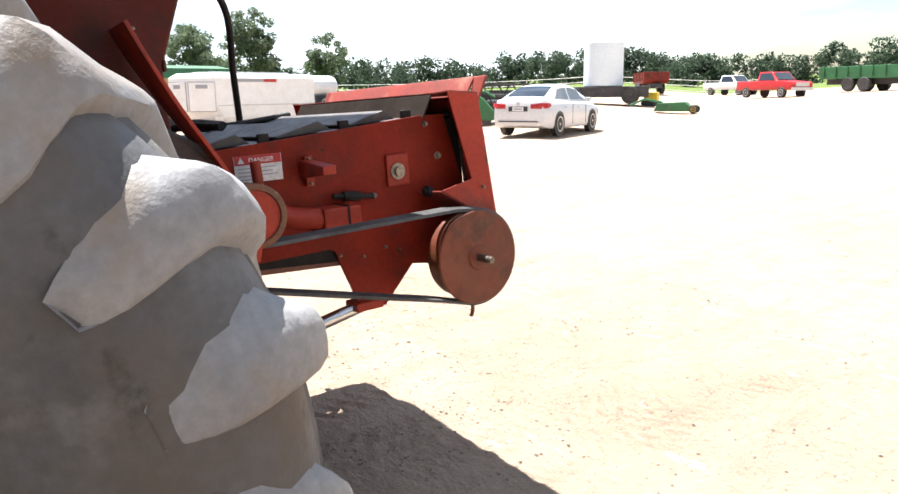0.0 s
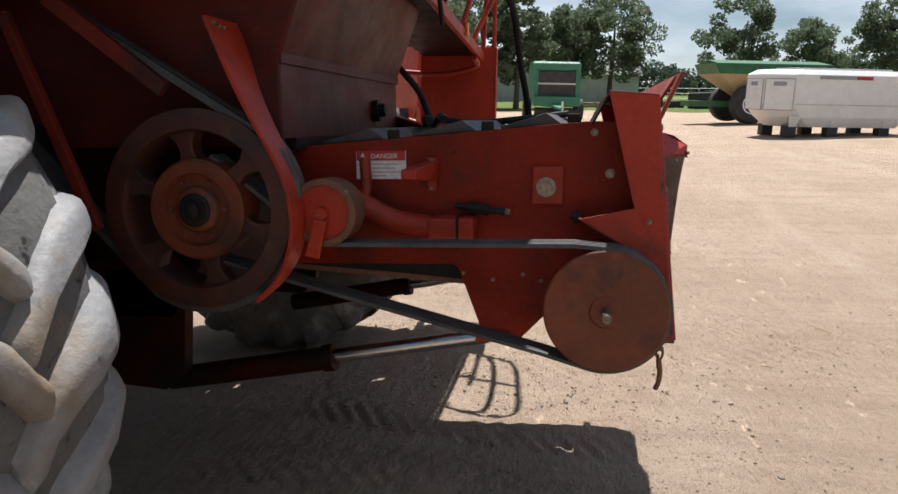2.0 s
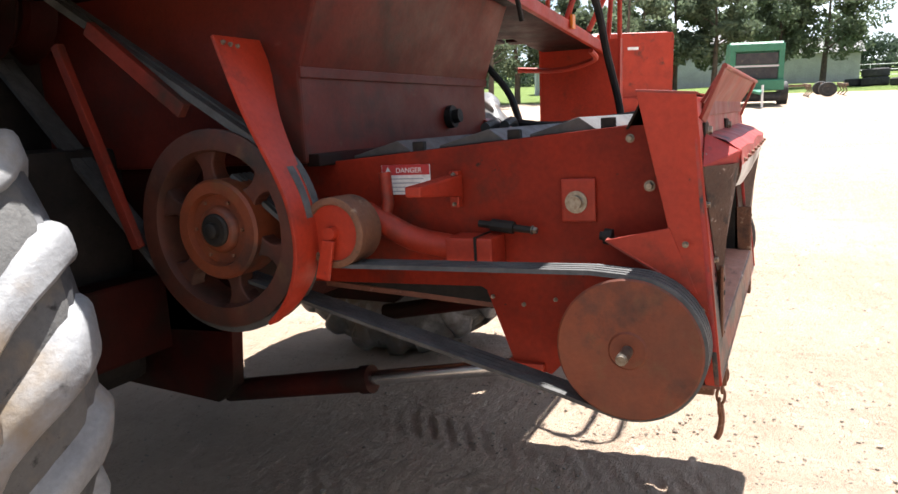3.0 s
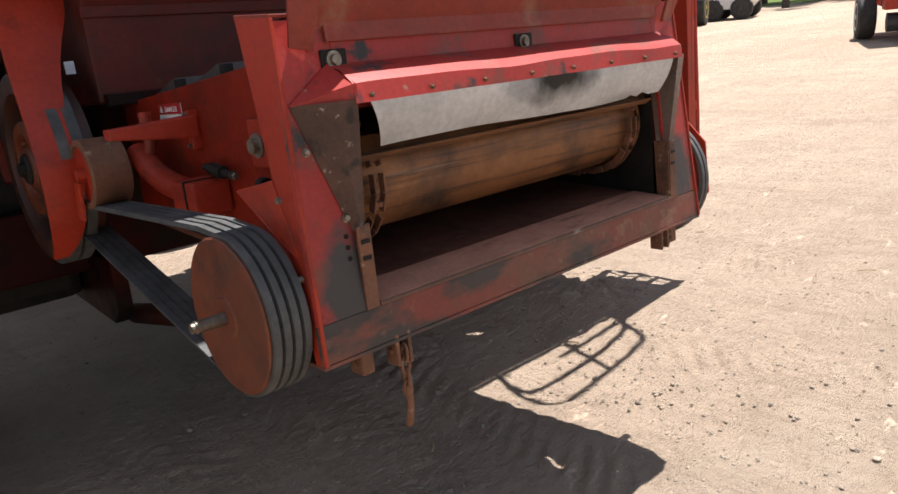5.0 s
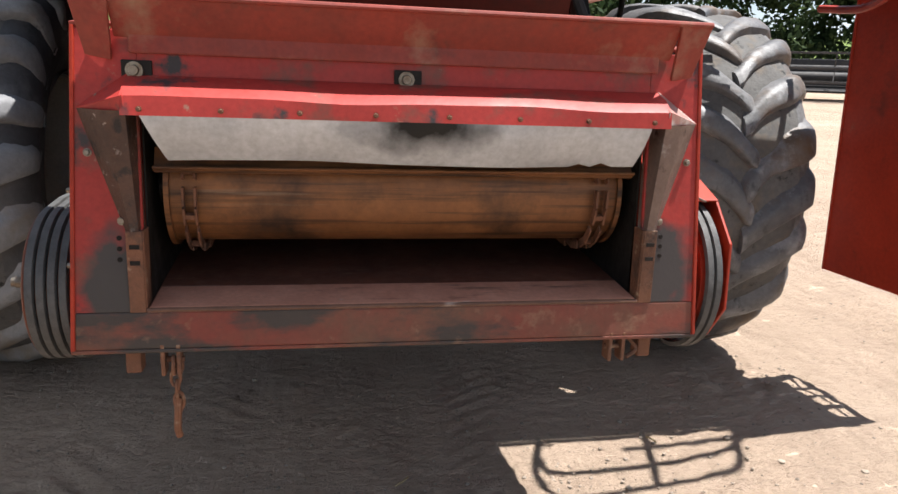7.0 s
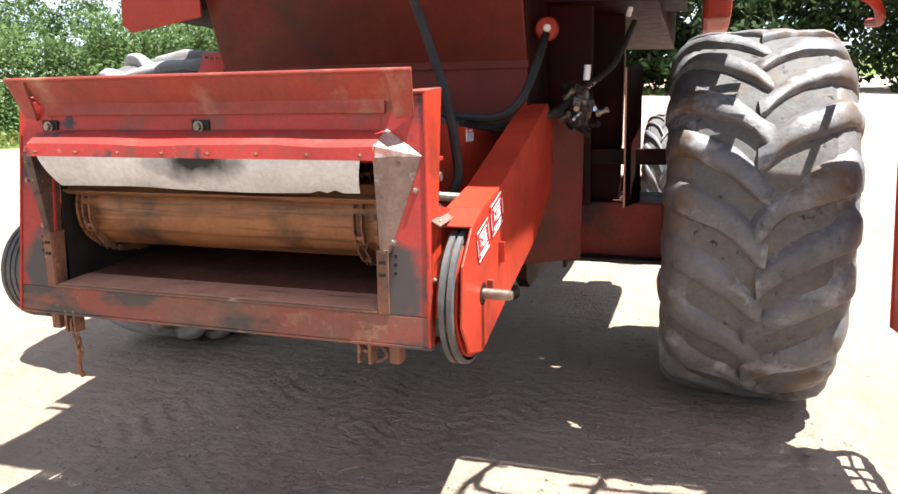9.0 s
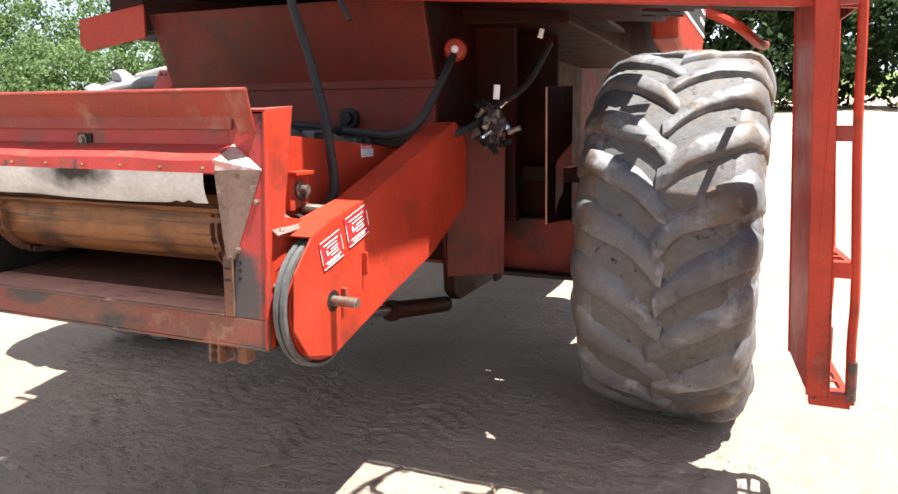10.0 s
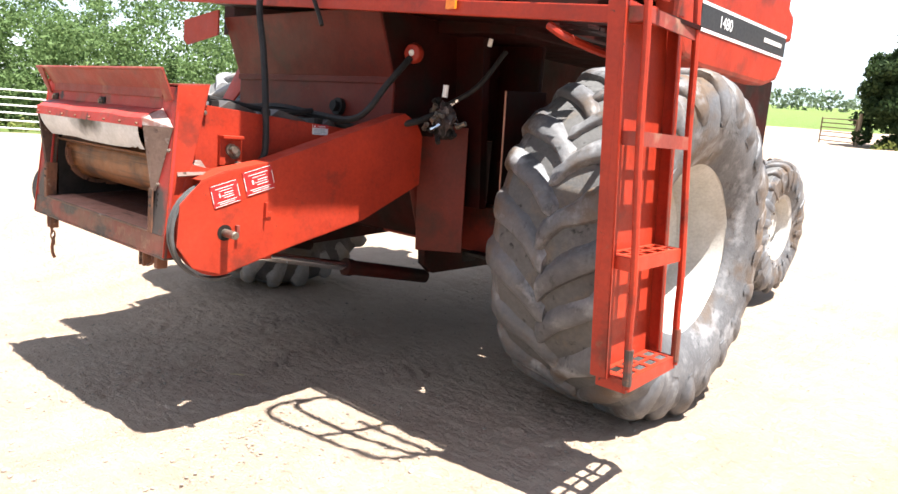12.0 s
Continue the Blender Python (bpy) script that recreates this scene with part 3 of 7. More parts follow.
part("front_top_strip", bm, BLACK_STEEL, C, "black strip added to close the gap behind the head panel", 0.002)
for y0, y1 in ((0.30, 0.50), (0.58, 0.80), (0.90, 1.12)):
    z0, z1 = 1.502 - (y0 - 0.2) * 0.073, 1.502 - (y1 - 0.2) * 0.073
    bm = prism(B(), yz([(y0, z0), (y1, z1), (y1, z1 + 0.008), (y0 + 0.05, z0 + 0.036)], -0.58), (1.16, 0, 0))
    part("top_stiffener", bm, GREY_TOP, C, "folded grey stiffener sheet", 0.003)
for y in (0.26, 0.54, 0.86, 1.18):
    zz = 1.50 - (y - 0.2) * 0.073
    for sx in (-0.60, 0.60):
        part("top_clip", box(B(), (sx - 0.012, y - 0.02, zz - 0.005), (sx + 0.012, y + 0.02, zz + 0.03)), BLACK_STEEL, C, "", 0.004)
bm = prism(B(), yz([(-0.044, 0.932), (0.06, 0.940), (1.25, 1.02), (1.25, 1.00), (0.05, 0.920), (-0.030, 0.920)], -0.614), (1.228, 0, 0))
part("floor_strip", prism(B(), yz([(-0.046, 0.9345), (0.060, 0.9422), (0.092, 0.9444), (0.092, 0.9468), (0.060, 0.9446), (-0.046, 0.9370)], -0.606), (1.212, 0, 0)), STRIP, C, "pale brown strip along the floor edge", 0.001)
part("floor_lip", tube(B(), [(-0.612, -0.046, 0.930), (0.612, -0.046, 0.930)], 0.006, 8), LIP_STEEL, C, "bright scraped edge of the feeder floor", 0, True)
part("feeder_floor", bm, TRAY, C, "scraped rusty brown steel floor of the feeder", 0.003)
# black baffle and liners: the opening's inner shade put into their colour
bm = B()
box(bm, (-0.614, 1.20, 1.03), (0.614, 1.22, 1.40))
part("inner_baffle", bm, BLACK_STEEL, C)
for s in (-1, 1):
    part("inner_liner", prism(B(), yz([(0.0, 0.925), (1.19, 1.02), (1.19, 1.40), (0.2, 1.48), (0.02, 1.48)], s * 0.611), (s * 0.004, 0, 0)), BLACK_STEEL, C, "black inner side sheet, shade in its colour")

# conveyor drum, chains and slats
DY, DZ, DR = 0.190, 1.192, 0.142
bm = lathe(B(), (-0.580, DY, DZ), (1, 0, 0), [(0, 0.05), (0, DR + 0.012), (0.012, DR + 0.012), (0.012, DR), (1.148, DR), (1.148, DR + 0.012), (1.16, DR + 0.012), (1.16, 0.05)], 56)
drum = part("conveyor_drum", bm, TAN_DRUM, C, "straw-polished tan steel drum", 0, True)
bm = cyl(B(), (-0.62, DY, DZ), (0.62, DY, DZ), 0.045, 20)
part("drum_shaft", bm, BLACK_STEEL, drum, "", 0, True)
for cx in (-0.52, 0.52):
    bm = B()
    for i in range(18):
        a = 2 * math.pi * i / 18
        m = Matrix.Translation((cx, DY + (DR + 0.018) * math.cos(a), DZ + (DR + 0.018) * math.sin(a))) @ Matrix.Rotation(a, 4, "X")
        for sx in (-0.014, 0.014):
            obox(bm, m @ Matrix.Translation((sx, 0, 0.004 if i % 2 else -0.004)), (0.006, 0.022, 0.046))
        if i % 2 == 0:
            obox(bm, m, (0.03, 0.014, 0.014))
    part("conveyor_chain", bm, RUST, C, "rusty steel roller chain", 0.002)
    bm = B()
    for y in np.arange(0.24, 1.15, 0.046):
        for sx in (-0.014, 0.014):
            box(bm, (cx + sx - 0.003, y, DZ - DR - 0.028 + (y - 0.4) * 0.06), (cx + sx + 0.003, y + 0.052, DZ - DR - 0.006 + (y - 0.4) * 0.06))
    part("conveyor_chain", bm, RUST, C)
for a, lab in ((2.66, "rusty straw-polished conveyor slat"), (0.9, "")):
    m = Matrix.Translation((0, DY + (DR + 0.036) * math.cos(a), DZ + (DR + 0.036) * math.sin(a))) @ Matrix.Rotation(a, 4, "X")
    bm = obox(B(), m, (1.19, 0.008, 0.062))
    obox(bm, m @ Matrix.Translation((0, 0.010, 0.026)), (1.19, 0.024, 0.007))
    part("conveyor_slat", bm, TAN_DRUM, C, lab, 0.002)

# front plate: posts, sill and head round the opening
for s in (-1, 1):
    q = [(s * 0.615, fy(0.925), 0.925), (s * 0.782, fy(0.925), 0.925), (s * 0.752, fy(1.565), 1.565), (s * 0.615, fy(1.565), 1.565)]
    bm = prism(B(), q, (0, 0.012, 0))
    post = part("front_post", bm, RED_FRONT, C, "chipped red front post", 0.003)
    # side flange, deep at the top
    bm = B()
    top, bot = s * 0.752, s * 0.784
    a = [(top, 0.155, 1.588), (top, 0.008, 1.572), (bot, -0.060, 0.836), (bot, -0.020, 0.830)]
    prism(bm, a, (-s * 0.010, 0, 0))
    part("side_flange", bm, RED, C, "red folded side flange", 0.003)
    bm = plate(B(), [(s * 0.752, 0.155, 1.588), (s * 0.752, 0.008, 1.574), (s * 0.63, 0.015, 1.574), (s * 0.63, 0.15, 1.582)], 0.008)
    part("top_flange", bm, RED_DUSTY, C, "dusty folded top flange", 0.002)
    # gusset behind the flange
    bm = plate(B(), [(s * 0.778, 0.232, 1.208), (s * 0.768, 0.070, 1.240), (s * 0.772, 0.000, 1.07), (s * 0.776, 0.060, 1.10)], 0.006)
    part("gusset", bm, RED, C, "red triangular gusset", 0.002)
    bm = plate(B(), [(s * 0.776, 0.234, 1.206), (s * 0.634, 0.250, 1.200), (s * 0.634, 0.075, 1.10), (s * 0.774, 0.060, 1.098)], 0.006)
    part("gusset", bm, RED_DUSTY, C, "", 0.002)
    # hole strip beside the opening
    bm = B()
    y = fy(1.02) - 0.008
    box(bm, (s * 0.632 - 0.018, y - 0.004, 0.925), (s * 0.632 + 0.018, y + 0.004, 1.12))
    box(bm, (s * 0.615 - 0.004, y, 0.925), (s * 0.615 + 0.004, y + 0.06, 1.12))
    strip = part("slotted_strip", bm, RUST, C, "rusty slotted angle strip", 0.002)
    for z in (1.045, 1.083):
        part("slot", box(B(), (s * 0.632 - 0.011, y - 0.0065, z - 0.005), (s * 0.632 + 0.011, y - 0.003, z + 0.005)), BLACK_STEEL, strip)
    for k, z in enumerate((1.05, 1.075, 1.10)):
        part("hole", cyl(B(), (s * 0.668, fy(z) + 0.002, z), (s * 0.668, fy(z) - 0.0015, z), 0.006, 10), BLACK_STEEL, post)
    for bx, bz, r in ((0.700, 1.416, 0.011), (0.727, 1.294, 0.011), (0.66, 1.14, 0.012)):
        bolt(C, (s * bx, fy(bz), bz), (0, -1, 0.08), r)
    for k, z in enumerate((1.03, 0.90, 1.20)):
        bolt(C, (s * 0.780, -0.01 + 0.02 * k, z), (s, 0, 0), 0.010)
bm = prism(B(), [(-0.785, fy(0.836), 0.836), (0.785, fy(0.836), 0.836), (0.782, fy(0.925), 0.925), (-0.782, fy(0.925), 0.925)], (0, 0.014, 0))
part("front_sill", bm, RED_WORN, C, "bottom sill, red paint worn to dark grease", 0.004)
bm = B()
box(bm, (-0.785, -0.056, 0.826), (0.785, 0.06, 0.836))
part("sill_flange", bm, RED_WORN, C, "", 0.003)
bm = prism(B(), [(-0.615, fy(1.37), 1.37), (0.615, fy(1.37), 1.37), (0.615, fy(1.565), 1.565), (-0.615, fy(1.565), 1.565)], (0, 0.012, 0))
part("front_head", bm, RED_FRONT, C, "red head panel over the opening", 0.003)
bm = prism(B(), [(-0.63, fy(1.53) - 0.012, 1.515), (0.63, fy(1.53) - 0.012, 1.515), (0.63, fy(1.56) - 0.012, 1.565), (-0.63, fy(1.56) - 0.012, 1.565)], (0, 0.010, 0))
part("head_strip", bm, RED_DUSTY, C, "dusty pressed strip", 0.004)
for x in (-0.005, -0.615):
    bm = box(B(), (x - 0.033, fy(1.476) - 0.006, 1.453), (x + 0.033, fy(1.476) + 0.002, 1.50))
    bp = part("backing_plate", bm, BLACK_STEEL, C, "greasy black backing plate", 0.003)
    bm = lathe(B(), (x - 0.004, fy(1.476) - 0.006, 1.478), (0, -1, 0), [(0, 0.019), (0.006, 0.019), (0.006, 0.012), (0.014, 0.010)], 16)
    part("bolt", bm, BOLT, bp)
# flared lip along the top
bm = prism(B(), [(-0.66, 0.002, 1.548), (0.66, 0.002, 1.548), (0.66, -0.052, 1.632), (-0.66, -0.052, 1.632)], (0, 0.008, 0.004))
part("top_lip", bm, RED_DUSTY, C, "flared red top lip", 0.003)
bm = B()
tube(bm, [(-0.735, -0.056, 1.634), (0.735, -0.056, 1.634)], 0.007, 8)
part("lip_edge", bm, RED_DUSTY, C)
for s in (-1, 1):
    bm = plate(B(), [(s * 0.665, -0.002, 1.50), (s * 0.72, 0.002, 1.51), (s * 0.735, -0.054, 1.634), (s * 0.655, -0.054, 1.634)], 0.010)
    part("lip_bracket", bm, RED_DUSTY, C, "", 0.002)
    # the eye bolt at the gusset's tip
    bm = lathe(B(), (s * 0.700, 0.232, 1.203), (0, 1, 0.1), [(0, 0.010), (0, 0.022), (0.022, 0.022), (0.022, 0.012), (0.034, 0.012)], 12)
    part("eye_bolt", bm, BLACK_STEEL, C, "", 0, True)
# upright back sheet of the head box, shade in its black, dusty on top
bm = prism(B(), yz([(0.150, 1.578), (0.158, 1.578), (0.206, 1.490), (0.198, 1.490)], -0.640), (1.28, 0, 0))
part("head_back_sheet", bm, APRON, C, "sheet closing the head box at its back, shade in its colour", 0.002)
bm = plate(B(), [(-0.64, 0.012, 1.572), (0.64, 0.012, 1.572), (0.64, 0.156, 1.584), (-0.64, 0.156, 1.584)], 0.005)
part("head_cap", bm, RED_DUSTY, C, "dusty cap sheet of the head box", 0.001)
# hood over the opening
bm = B()
n = 24
rows = []
for i in range(n + 1):
    x = -0.635 + 1.27 * i / n
    w = 0.004 * math.sin(i * 0.5) + 0.0015 * math.sin(i * 1.1 + 1)
    rows.append([bm.verts.new(v) for v in ((x, fy(1.468) - 0.002, 1.468), (x, -0.050, 1.452 + w * 0.6), (x, -0.088 + w, 1.424 + w * 0.8), (x, -0.093 + w * 0.5, 1.384))])
for a, b in zip(rows, rows[1:]):
    for k in range(3):
        bm.faces.new((a[k], b[k], b[k + 1], a[k + 1]))
bmesh.ops.solidify(bm, geom=bm.faces[:], thickness=0.006)
hood = part("hood", bm, RED_FRONT, C, "bent sheet steel hood, paint scuffed along its edge", 0, True)
for i in range(8):
    bolt(hood, (-0.595 + 1.185 * i / 7, -0.094, 1.398), (0, -1, 0), 0.0075, 0.009, RUST)
for s in (-1, 1):
    # shoulder and deflector at each end of the hood
    bm = B()
    corner, inner = (s * 0.746, fy(1.392) - 0.003, 1.392), (s * 0.626, -0.088, 1.392)
    plate(bm, [corner, (s * 0.635, fy(1.468) - 0.002, 1.470), (s * 0.628, -0.090, 1.424)], 0.004)
    plate(bm, [corner, (s * 0.628, -0.090, 1.424), inner], 0.004)
    # left shoulder paler than the right: sunlit highlight painted over scraped paint
    part("hood_shoulder", bm, SCRAPED if s > 0 else RED_FRONT, hood, "", 0.0005)
    bm = B()
    n = 8
    cols = []
    for i in range(n + 1):
        t = 0.1 + 0.9 * i / n
        z = 1.424 - 0.315 * t
        xo = s * (0.756 - 0.106 * t)
        xi = s * (0.626 - 0.004 * t)
        cols.append([bm.verts.new(v) for v in ((xo, fy(z) - 0.003, z), ((xo * 0.45 + xi * 0.55), -0.075 + 0.025 * t, z), (xi, -0.090 + 0.048 * t, z), (xi - s * 0.006, fy(z) + 0.03, z))])
    for a, b in zip(cols, cols[1:]):
        for k in range(3):
            bm.faces.new((a[k], b[k], b[k + 1], a[k + 1]))
    bmesh.ops.solidify(bm, geom=bm.faces[:], thickness=0.004)
    part("side_deflector", bm, BARE if s > 0 else PITTED, hood, "bare scuffed steel deflector" if s > 0 else "pitted rusty brown deflector", 0, True)
# hanging flap
bm = B()
n, k = 40, 6
rows = []
for i in range(n + 1):
    u = i / n
    row = []
    for j in range(k + 1):
        v = j / k
        x = (-0.600 + 1.19 * u) * (1 - v) + (-0.550 + 1.115 * u) * v
        w = 0.006 * math.sin(u * 9) * v + 0.004 * math.sin(u * 23 + 1) * v * v
        nick = 0.012 * v * max(0, math.sin(u * 130)) * (1 if 0.86 < u < 0.96 else 0)
        row.append(bm.verts.new((x, -0.0895 + 0.045 * v * v + w, 1.392 - 0.110 * v + nick + 0.004 * math.sin(u * 7))))
    rows.append(row)
for a, b in zip(rows, rows[1:]):
    for j in range(k):
        bm.faces.new((a[j], b[j], b[j + 1], a[j + 1]))
bmesh.ops.solidify(bm, geom=bm.faces[:], thickness=0.003)
part("hanging_flap", bm, ZINC, C, "bent grey galvanised flap with a black smear", 0, True)
# lugs, chain and hook under the sill
for x, w in ((-0.655, 0.036), (0.655, 0.036)):
    bm = prism(B(), [(x - w / 2, -0.03, 0.84), (x + w / 2, -0.03, 0.84), (x + w / 2, -0.03, 0.765), (x - w / 2, -0.03, 0.765)], (0, 0.05, 0))
    part("hitch_lug", bm, RUST, C, "rusty square steel lug", 0.006)
for x in (-0.565, 0.565):
    bm = B()
    for sx in (-0.018, 0.018):
        box(bm, (x + sx - 0.005, -0.055, 0.765), (x + sx + 0.005, -0.01, 0.845))
    cyl(bm, (x - 0.028, -0.03, 0.80), (x + 0.028, -0.03, 0.80), 0.008, 8)
    part("latch_clevis", bm, RUST, C, "rusty latch clevis", 0.003)
for i in range(4):
    bm = B()
    c = Vector((-0.56 + 0.002 * i, -0.045 + 0.004 * i, 0.79 - 0.033 * i))
    u, v = (Vector((1, 0, 0)), Vector((0, 0, 1))) if i % 2 else (Vector((0, 1, 0)), Vector((0, 0, 1)))
    tube(bm, [c + u * 0.011 * math.cos(a) + v * 0.024 * math.sin(a) for a in np.linspace(0, 2 * math.pi, 13)], 0.0045, 6)
    part("chain_link", bm, RUST, C)
bm = tube(B(), curve([(-0.555, -0.035, 0.70), (-0.557, -0.040, 0.66), (-0.560, -0.036, 0.62), (-0.558, -0.026, 0.595)]), 0.009, 8)
part("hook", bm, RUST, C, "rusty bent steel hook hanging down", 0, True)
bm = tube(B(), curve([(0.60, -0.02, 0.83), (0.63, -0.03, 0.79), (0.60, -0.04, 0.77)]), 0.006, 6)
part("hook", bm, RUST, C, "", 0, True)


# pulleys and belts on the machine's right-hand side (x < 0)
def belt_run(pts, x0, x1, strands, material, label, name="drive_belt", t=0.012):
    """A multi-strand belt that follows the line of (y, z) points."""
    w = (x1 - x0) / strands
    for s in range(strands):
        bm = B()
        a, b = x0 + w * s + 0.0015, x0 + w * (s + 1) - 0.0015
        prof = ((a, 0), (b, 0), (b - w * 0.12, -t), (a + w * 0.12, -t))
        rows = []
        for i, (y, z) in enumerate(pts):
            p0, p1 = pts[max(i - 1, 0)], pts[min(i + 1, len(pts) - 1)]
            if pts[0] == pts[-1] and i in (0, len(pts) - 1):
                p0, p1 = pts[-2], pts[1]
            dy, dz = p1[0] - p0[0], p1[1] - p0[1]
            k = math.hypot(dy, dz)
            ny, nz = -dz / k, dy / k
            rows.append([bm.verts.new((px, y + ny * h, z + nz * h)) for px, h in prof])
        for a_, b_ in zip(rows, rows[1:]):
            bridge(bm, a_, b_)
        part(name, bm, material, C, label, 0, True)


def arc(cy, cz, r, a0, a1, n=20):
    return [(cy + r * math.cos(a0 + (a1 - a0) * i / n), cz + r * math.sin(a0 + (a1 - a0) * i / n)) for i in range(n + 1)]


RY, RZ, RR = 0.155, 0.945, 0.182
bm = lathe(B(), (-0.785, RY, RZ), (-1, 0, 0), [(0, 0.04), (0, RR - 0.014), (0.098, RR - 0.014), (0.098, RR + 0.002), (0.101, RR + 0.003), (0.105, RR - 0.002), (0.105, 0.05), (0.110, 0.045), (0.110, 0.03)], 56)
rp = part("drive_pulley", bm, RUST_RED, C, "flat rusty orange pulley disc", 0, True)
bm = lathe(B(), (-0.64, RY, RZ), (-1, 0, 0), [(0, 0.015), (0.325, 0.015), (0.327, 0.012), (0.335, 0.012)], 16)
part("shaft_end", bm, BOLT, rp, "bright steel shaft end", 0, True)
BY, BZ, BR = 1.415, 1.245, 0.305
top_a = math.pi / 2 + 0.02
run = [(1.39, 1.405), (1.20, 1.255), (1.10, 1.150), (1.02, 1.127)] + [(1.0 - 0.075 * i, 1.126 + 0.0008 * i) for i in range(11)]
run += arc(RY, RZ, RR - 0.001, math.pi / 2, math.pi * 1.5 + 0.22, 26)
run = [run[0]] + run[1:]
run += [(RY + (1.40 - RY) * t, (RZ - RR) + (1.085 - RZ + RR) * t) for t in (0.15, 0.4, 0.7, 1.0)]
belt_run(run, -0.884, -0.786, 4, BELT, "worn grey multi-strand drive belt")
# big spoked pulley
bm = B()
lathe(bm, (-0.80, BY, BZ), (-1, 0, 0), [(0, BR - 0.012), (0.12, BR - 0.012), (0.125, BR + 0.008), (0.137, BR + 0.008), (0.140, BR), (0.140, BR - 0.055), (0.120, BR - 0.062), (0.0, BR - 0.062), (0, BR - 0.012)], 64, cap=False)
bp = part("spoked_pulley", bm, RUST_DEEP, C, "large rusty spoked pulley", 0, True)
for i in range(6):
    a = 2 * math.pi * i / 6 + 0.35
    m = Matrix.Translation((-0.885, BY, BZ)) @ Matrix.Rotation(a, 4, "X") @ Matrix.Translation((0, 0.19, 0))
    bm = B()
    rows = []
    for k in range(7):
        v = k / 6
        hw = 0.019 + 0.032 * (2 * v - 1) ** 2 + 0.008 * v
        rows.append([bm.verts.new(m @ Vector(q)) for q in ((-0.03, -0.06 + 0.12 * v, -hw), (0.03, -0.06 + 0.12 * v, -hw), (0.03, -0.06 + 0.12 * v, hw), (-0.03, -0.06 + 0.12 * v, hw))])
    for a_, b_ in zip(rows, rows[1:]):
        bridge(bm, a_, b_)
    part("spoke", bm, RUST_DEEP, bp, "", 0.006)
bm = lathe(B(), (-0.82, BY, BZ), (-1, 0, 0), [(0, 0.158), (0.112, 0.158), (0.122, 0.150), (0.122, 0.116), (0.100, 0.110), (0.100, 0.076), (0.116, 0.070), (0.122, 0.062), (0.122, 0.03)], 48)
hub = part("pulley_hub", bm, RUST_RED, bp, "rusty orange hub disc", 0, True)
bm = lathe(B(), (-0.938, BY, BZ), (-1, 0, 0), [(0, 0.052), (0.010, 0.052), (0.016, 0.046), (0.016, 0.026), (0.030, 0.024), (0.034, 0.018)], 28)
part("hub_cap", bm, BLACK_STEEL, hub, "greasy black hub centre", 0, True)
for i in range(6):
    a = 2 * math.pi * i / 6
    bolt(bp, (-0.922, BY + 0.093 * math.cos(a), BZ + 0.095 * math.sin(a)), (-1, 0, 0), 0.009, 0.01, RUST, False)
# variable-speed belt that climbs to the upper sheave
UY, UZ, UR = 2.36, 2.02, 0.15
ang = math.atan2(UZ - BZ, UY - BY)
d1 = [(UY + UR * math.cos(ang + math.pi / 2 + 0.15), UZ + UR * math.sin(ang + math.pi / 2 + 0.15))]
run = [d1[0]] + arc(BY, BZ, BR + 0.008, ang + math.pi / 2 + 0.15, ang + 1.5 * math.pi - 0.15, 34) + [(UY + UR * math.cos(ang - math.pi / 2 - 0.15), UZ + UR * math.sin(ang - math.pi / 2 - 0.15))]
belt_run(run, -0.925, -0.835, 2, BELT, "broad dusty rubber belt", "variator_belt", 0.022)
bm = lathe(B(), (-0.80, UY, UZ), (-1, 0, 0), [(0, 0.04), (0, 0.19), (0.06, 0.13), (0.09, 0.13), (0.15, 0.19), (0.16, 0.19), (0.16, 0.04)], 40)
part("upper_sheave", bm, RED_DARK, C, "", 0, True)
# red guards beside the belts
def guard(pts, w, x, name="belt_guard"):
    """A flat bar along (y, z, width) rows."""
    bm = B()
    rows = []
    for i, (y, z, ww) in enumerate(pts):
        p0, p1 = pts[max(i - 1, 0)], pts[min(i + 1, len(pts) - 1)]
        dy, dz = p1[0] - p0[0], p1[1] - p0[1]
        k = math.hypot(dy, dz)
        ny, nz = -dz / k * ww / 2, dy / k * ww / 2
        rows.append([bm.verts.new(v) for v in ((x, y + ny, z + nz), (x, y - ny, z - nz), (x + w, y - ny, z - nz), (x + w, y + ny, z + nz))])
    for a, b in zip(rows, rows[1:]):
        bridge(bm, a, b)
    bm.faces.new(rows[0][::-1])
    bm.faces.new(rows[-1])
    return part(name, bm, RED_STAINED, C, "dark red belt guard bar", 0.004)


# the front guard is a band wrapped round the big pulley, broad at its top
rows = []
bm = B()
line = curve([(-0.955, 1.338, 1.825), (-0.962, 1.300, 1.735), (-0.975, 1.225, 1.575), (-0.985, 1.125, 1.395), (-0.988, 1.092, 1.30), (-0.988, 1.083, 1.20), (-0.986, 1.105, 1.10), (-0.98, 1.155, 1.02), (-0.975, 1.215, 0.965)], 4)
inner = curve([(-0.745, 0, 0), (-0.752, 0, 0), (-0.82, 0, 0), (-0.868, 0, 0), (-0.872, 0, 0), (-0.875, 0, 0), (-0.88, 0, 0), (-0.90, 0, 0), (-0.93, 0, 0)], 4)
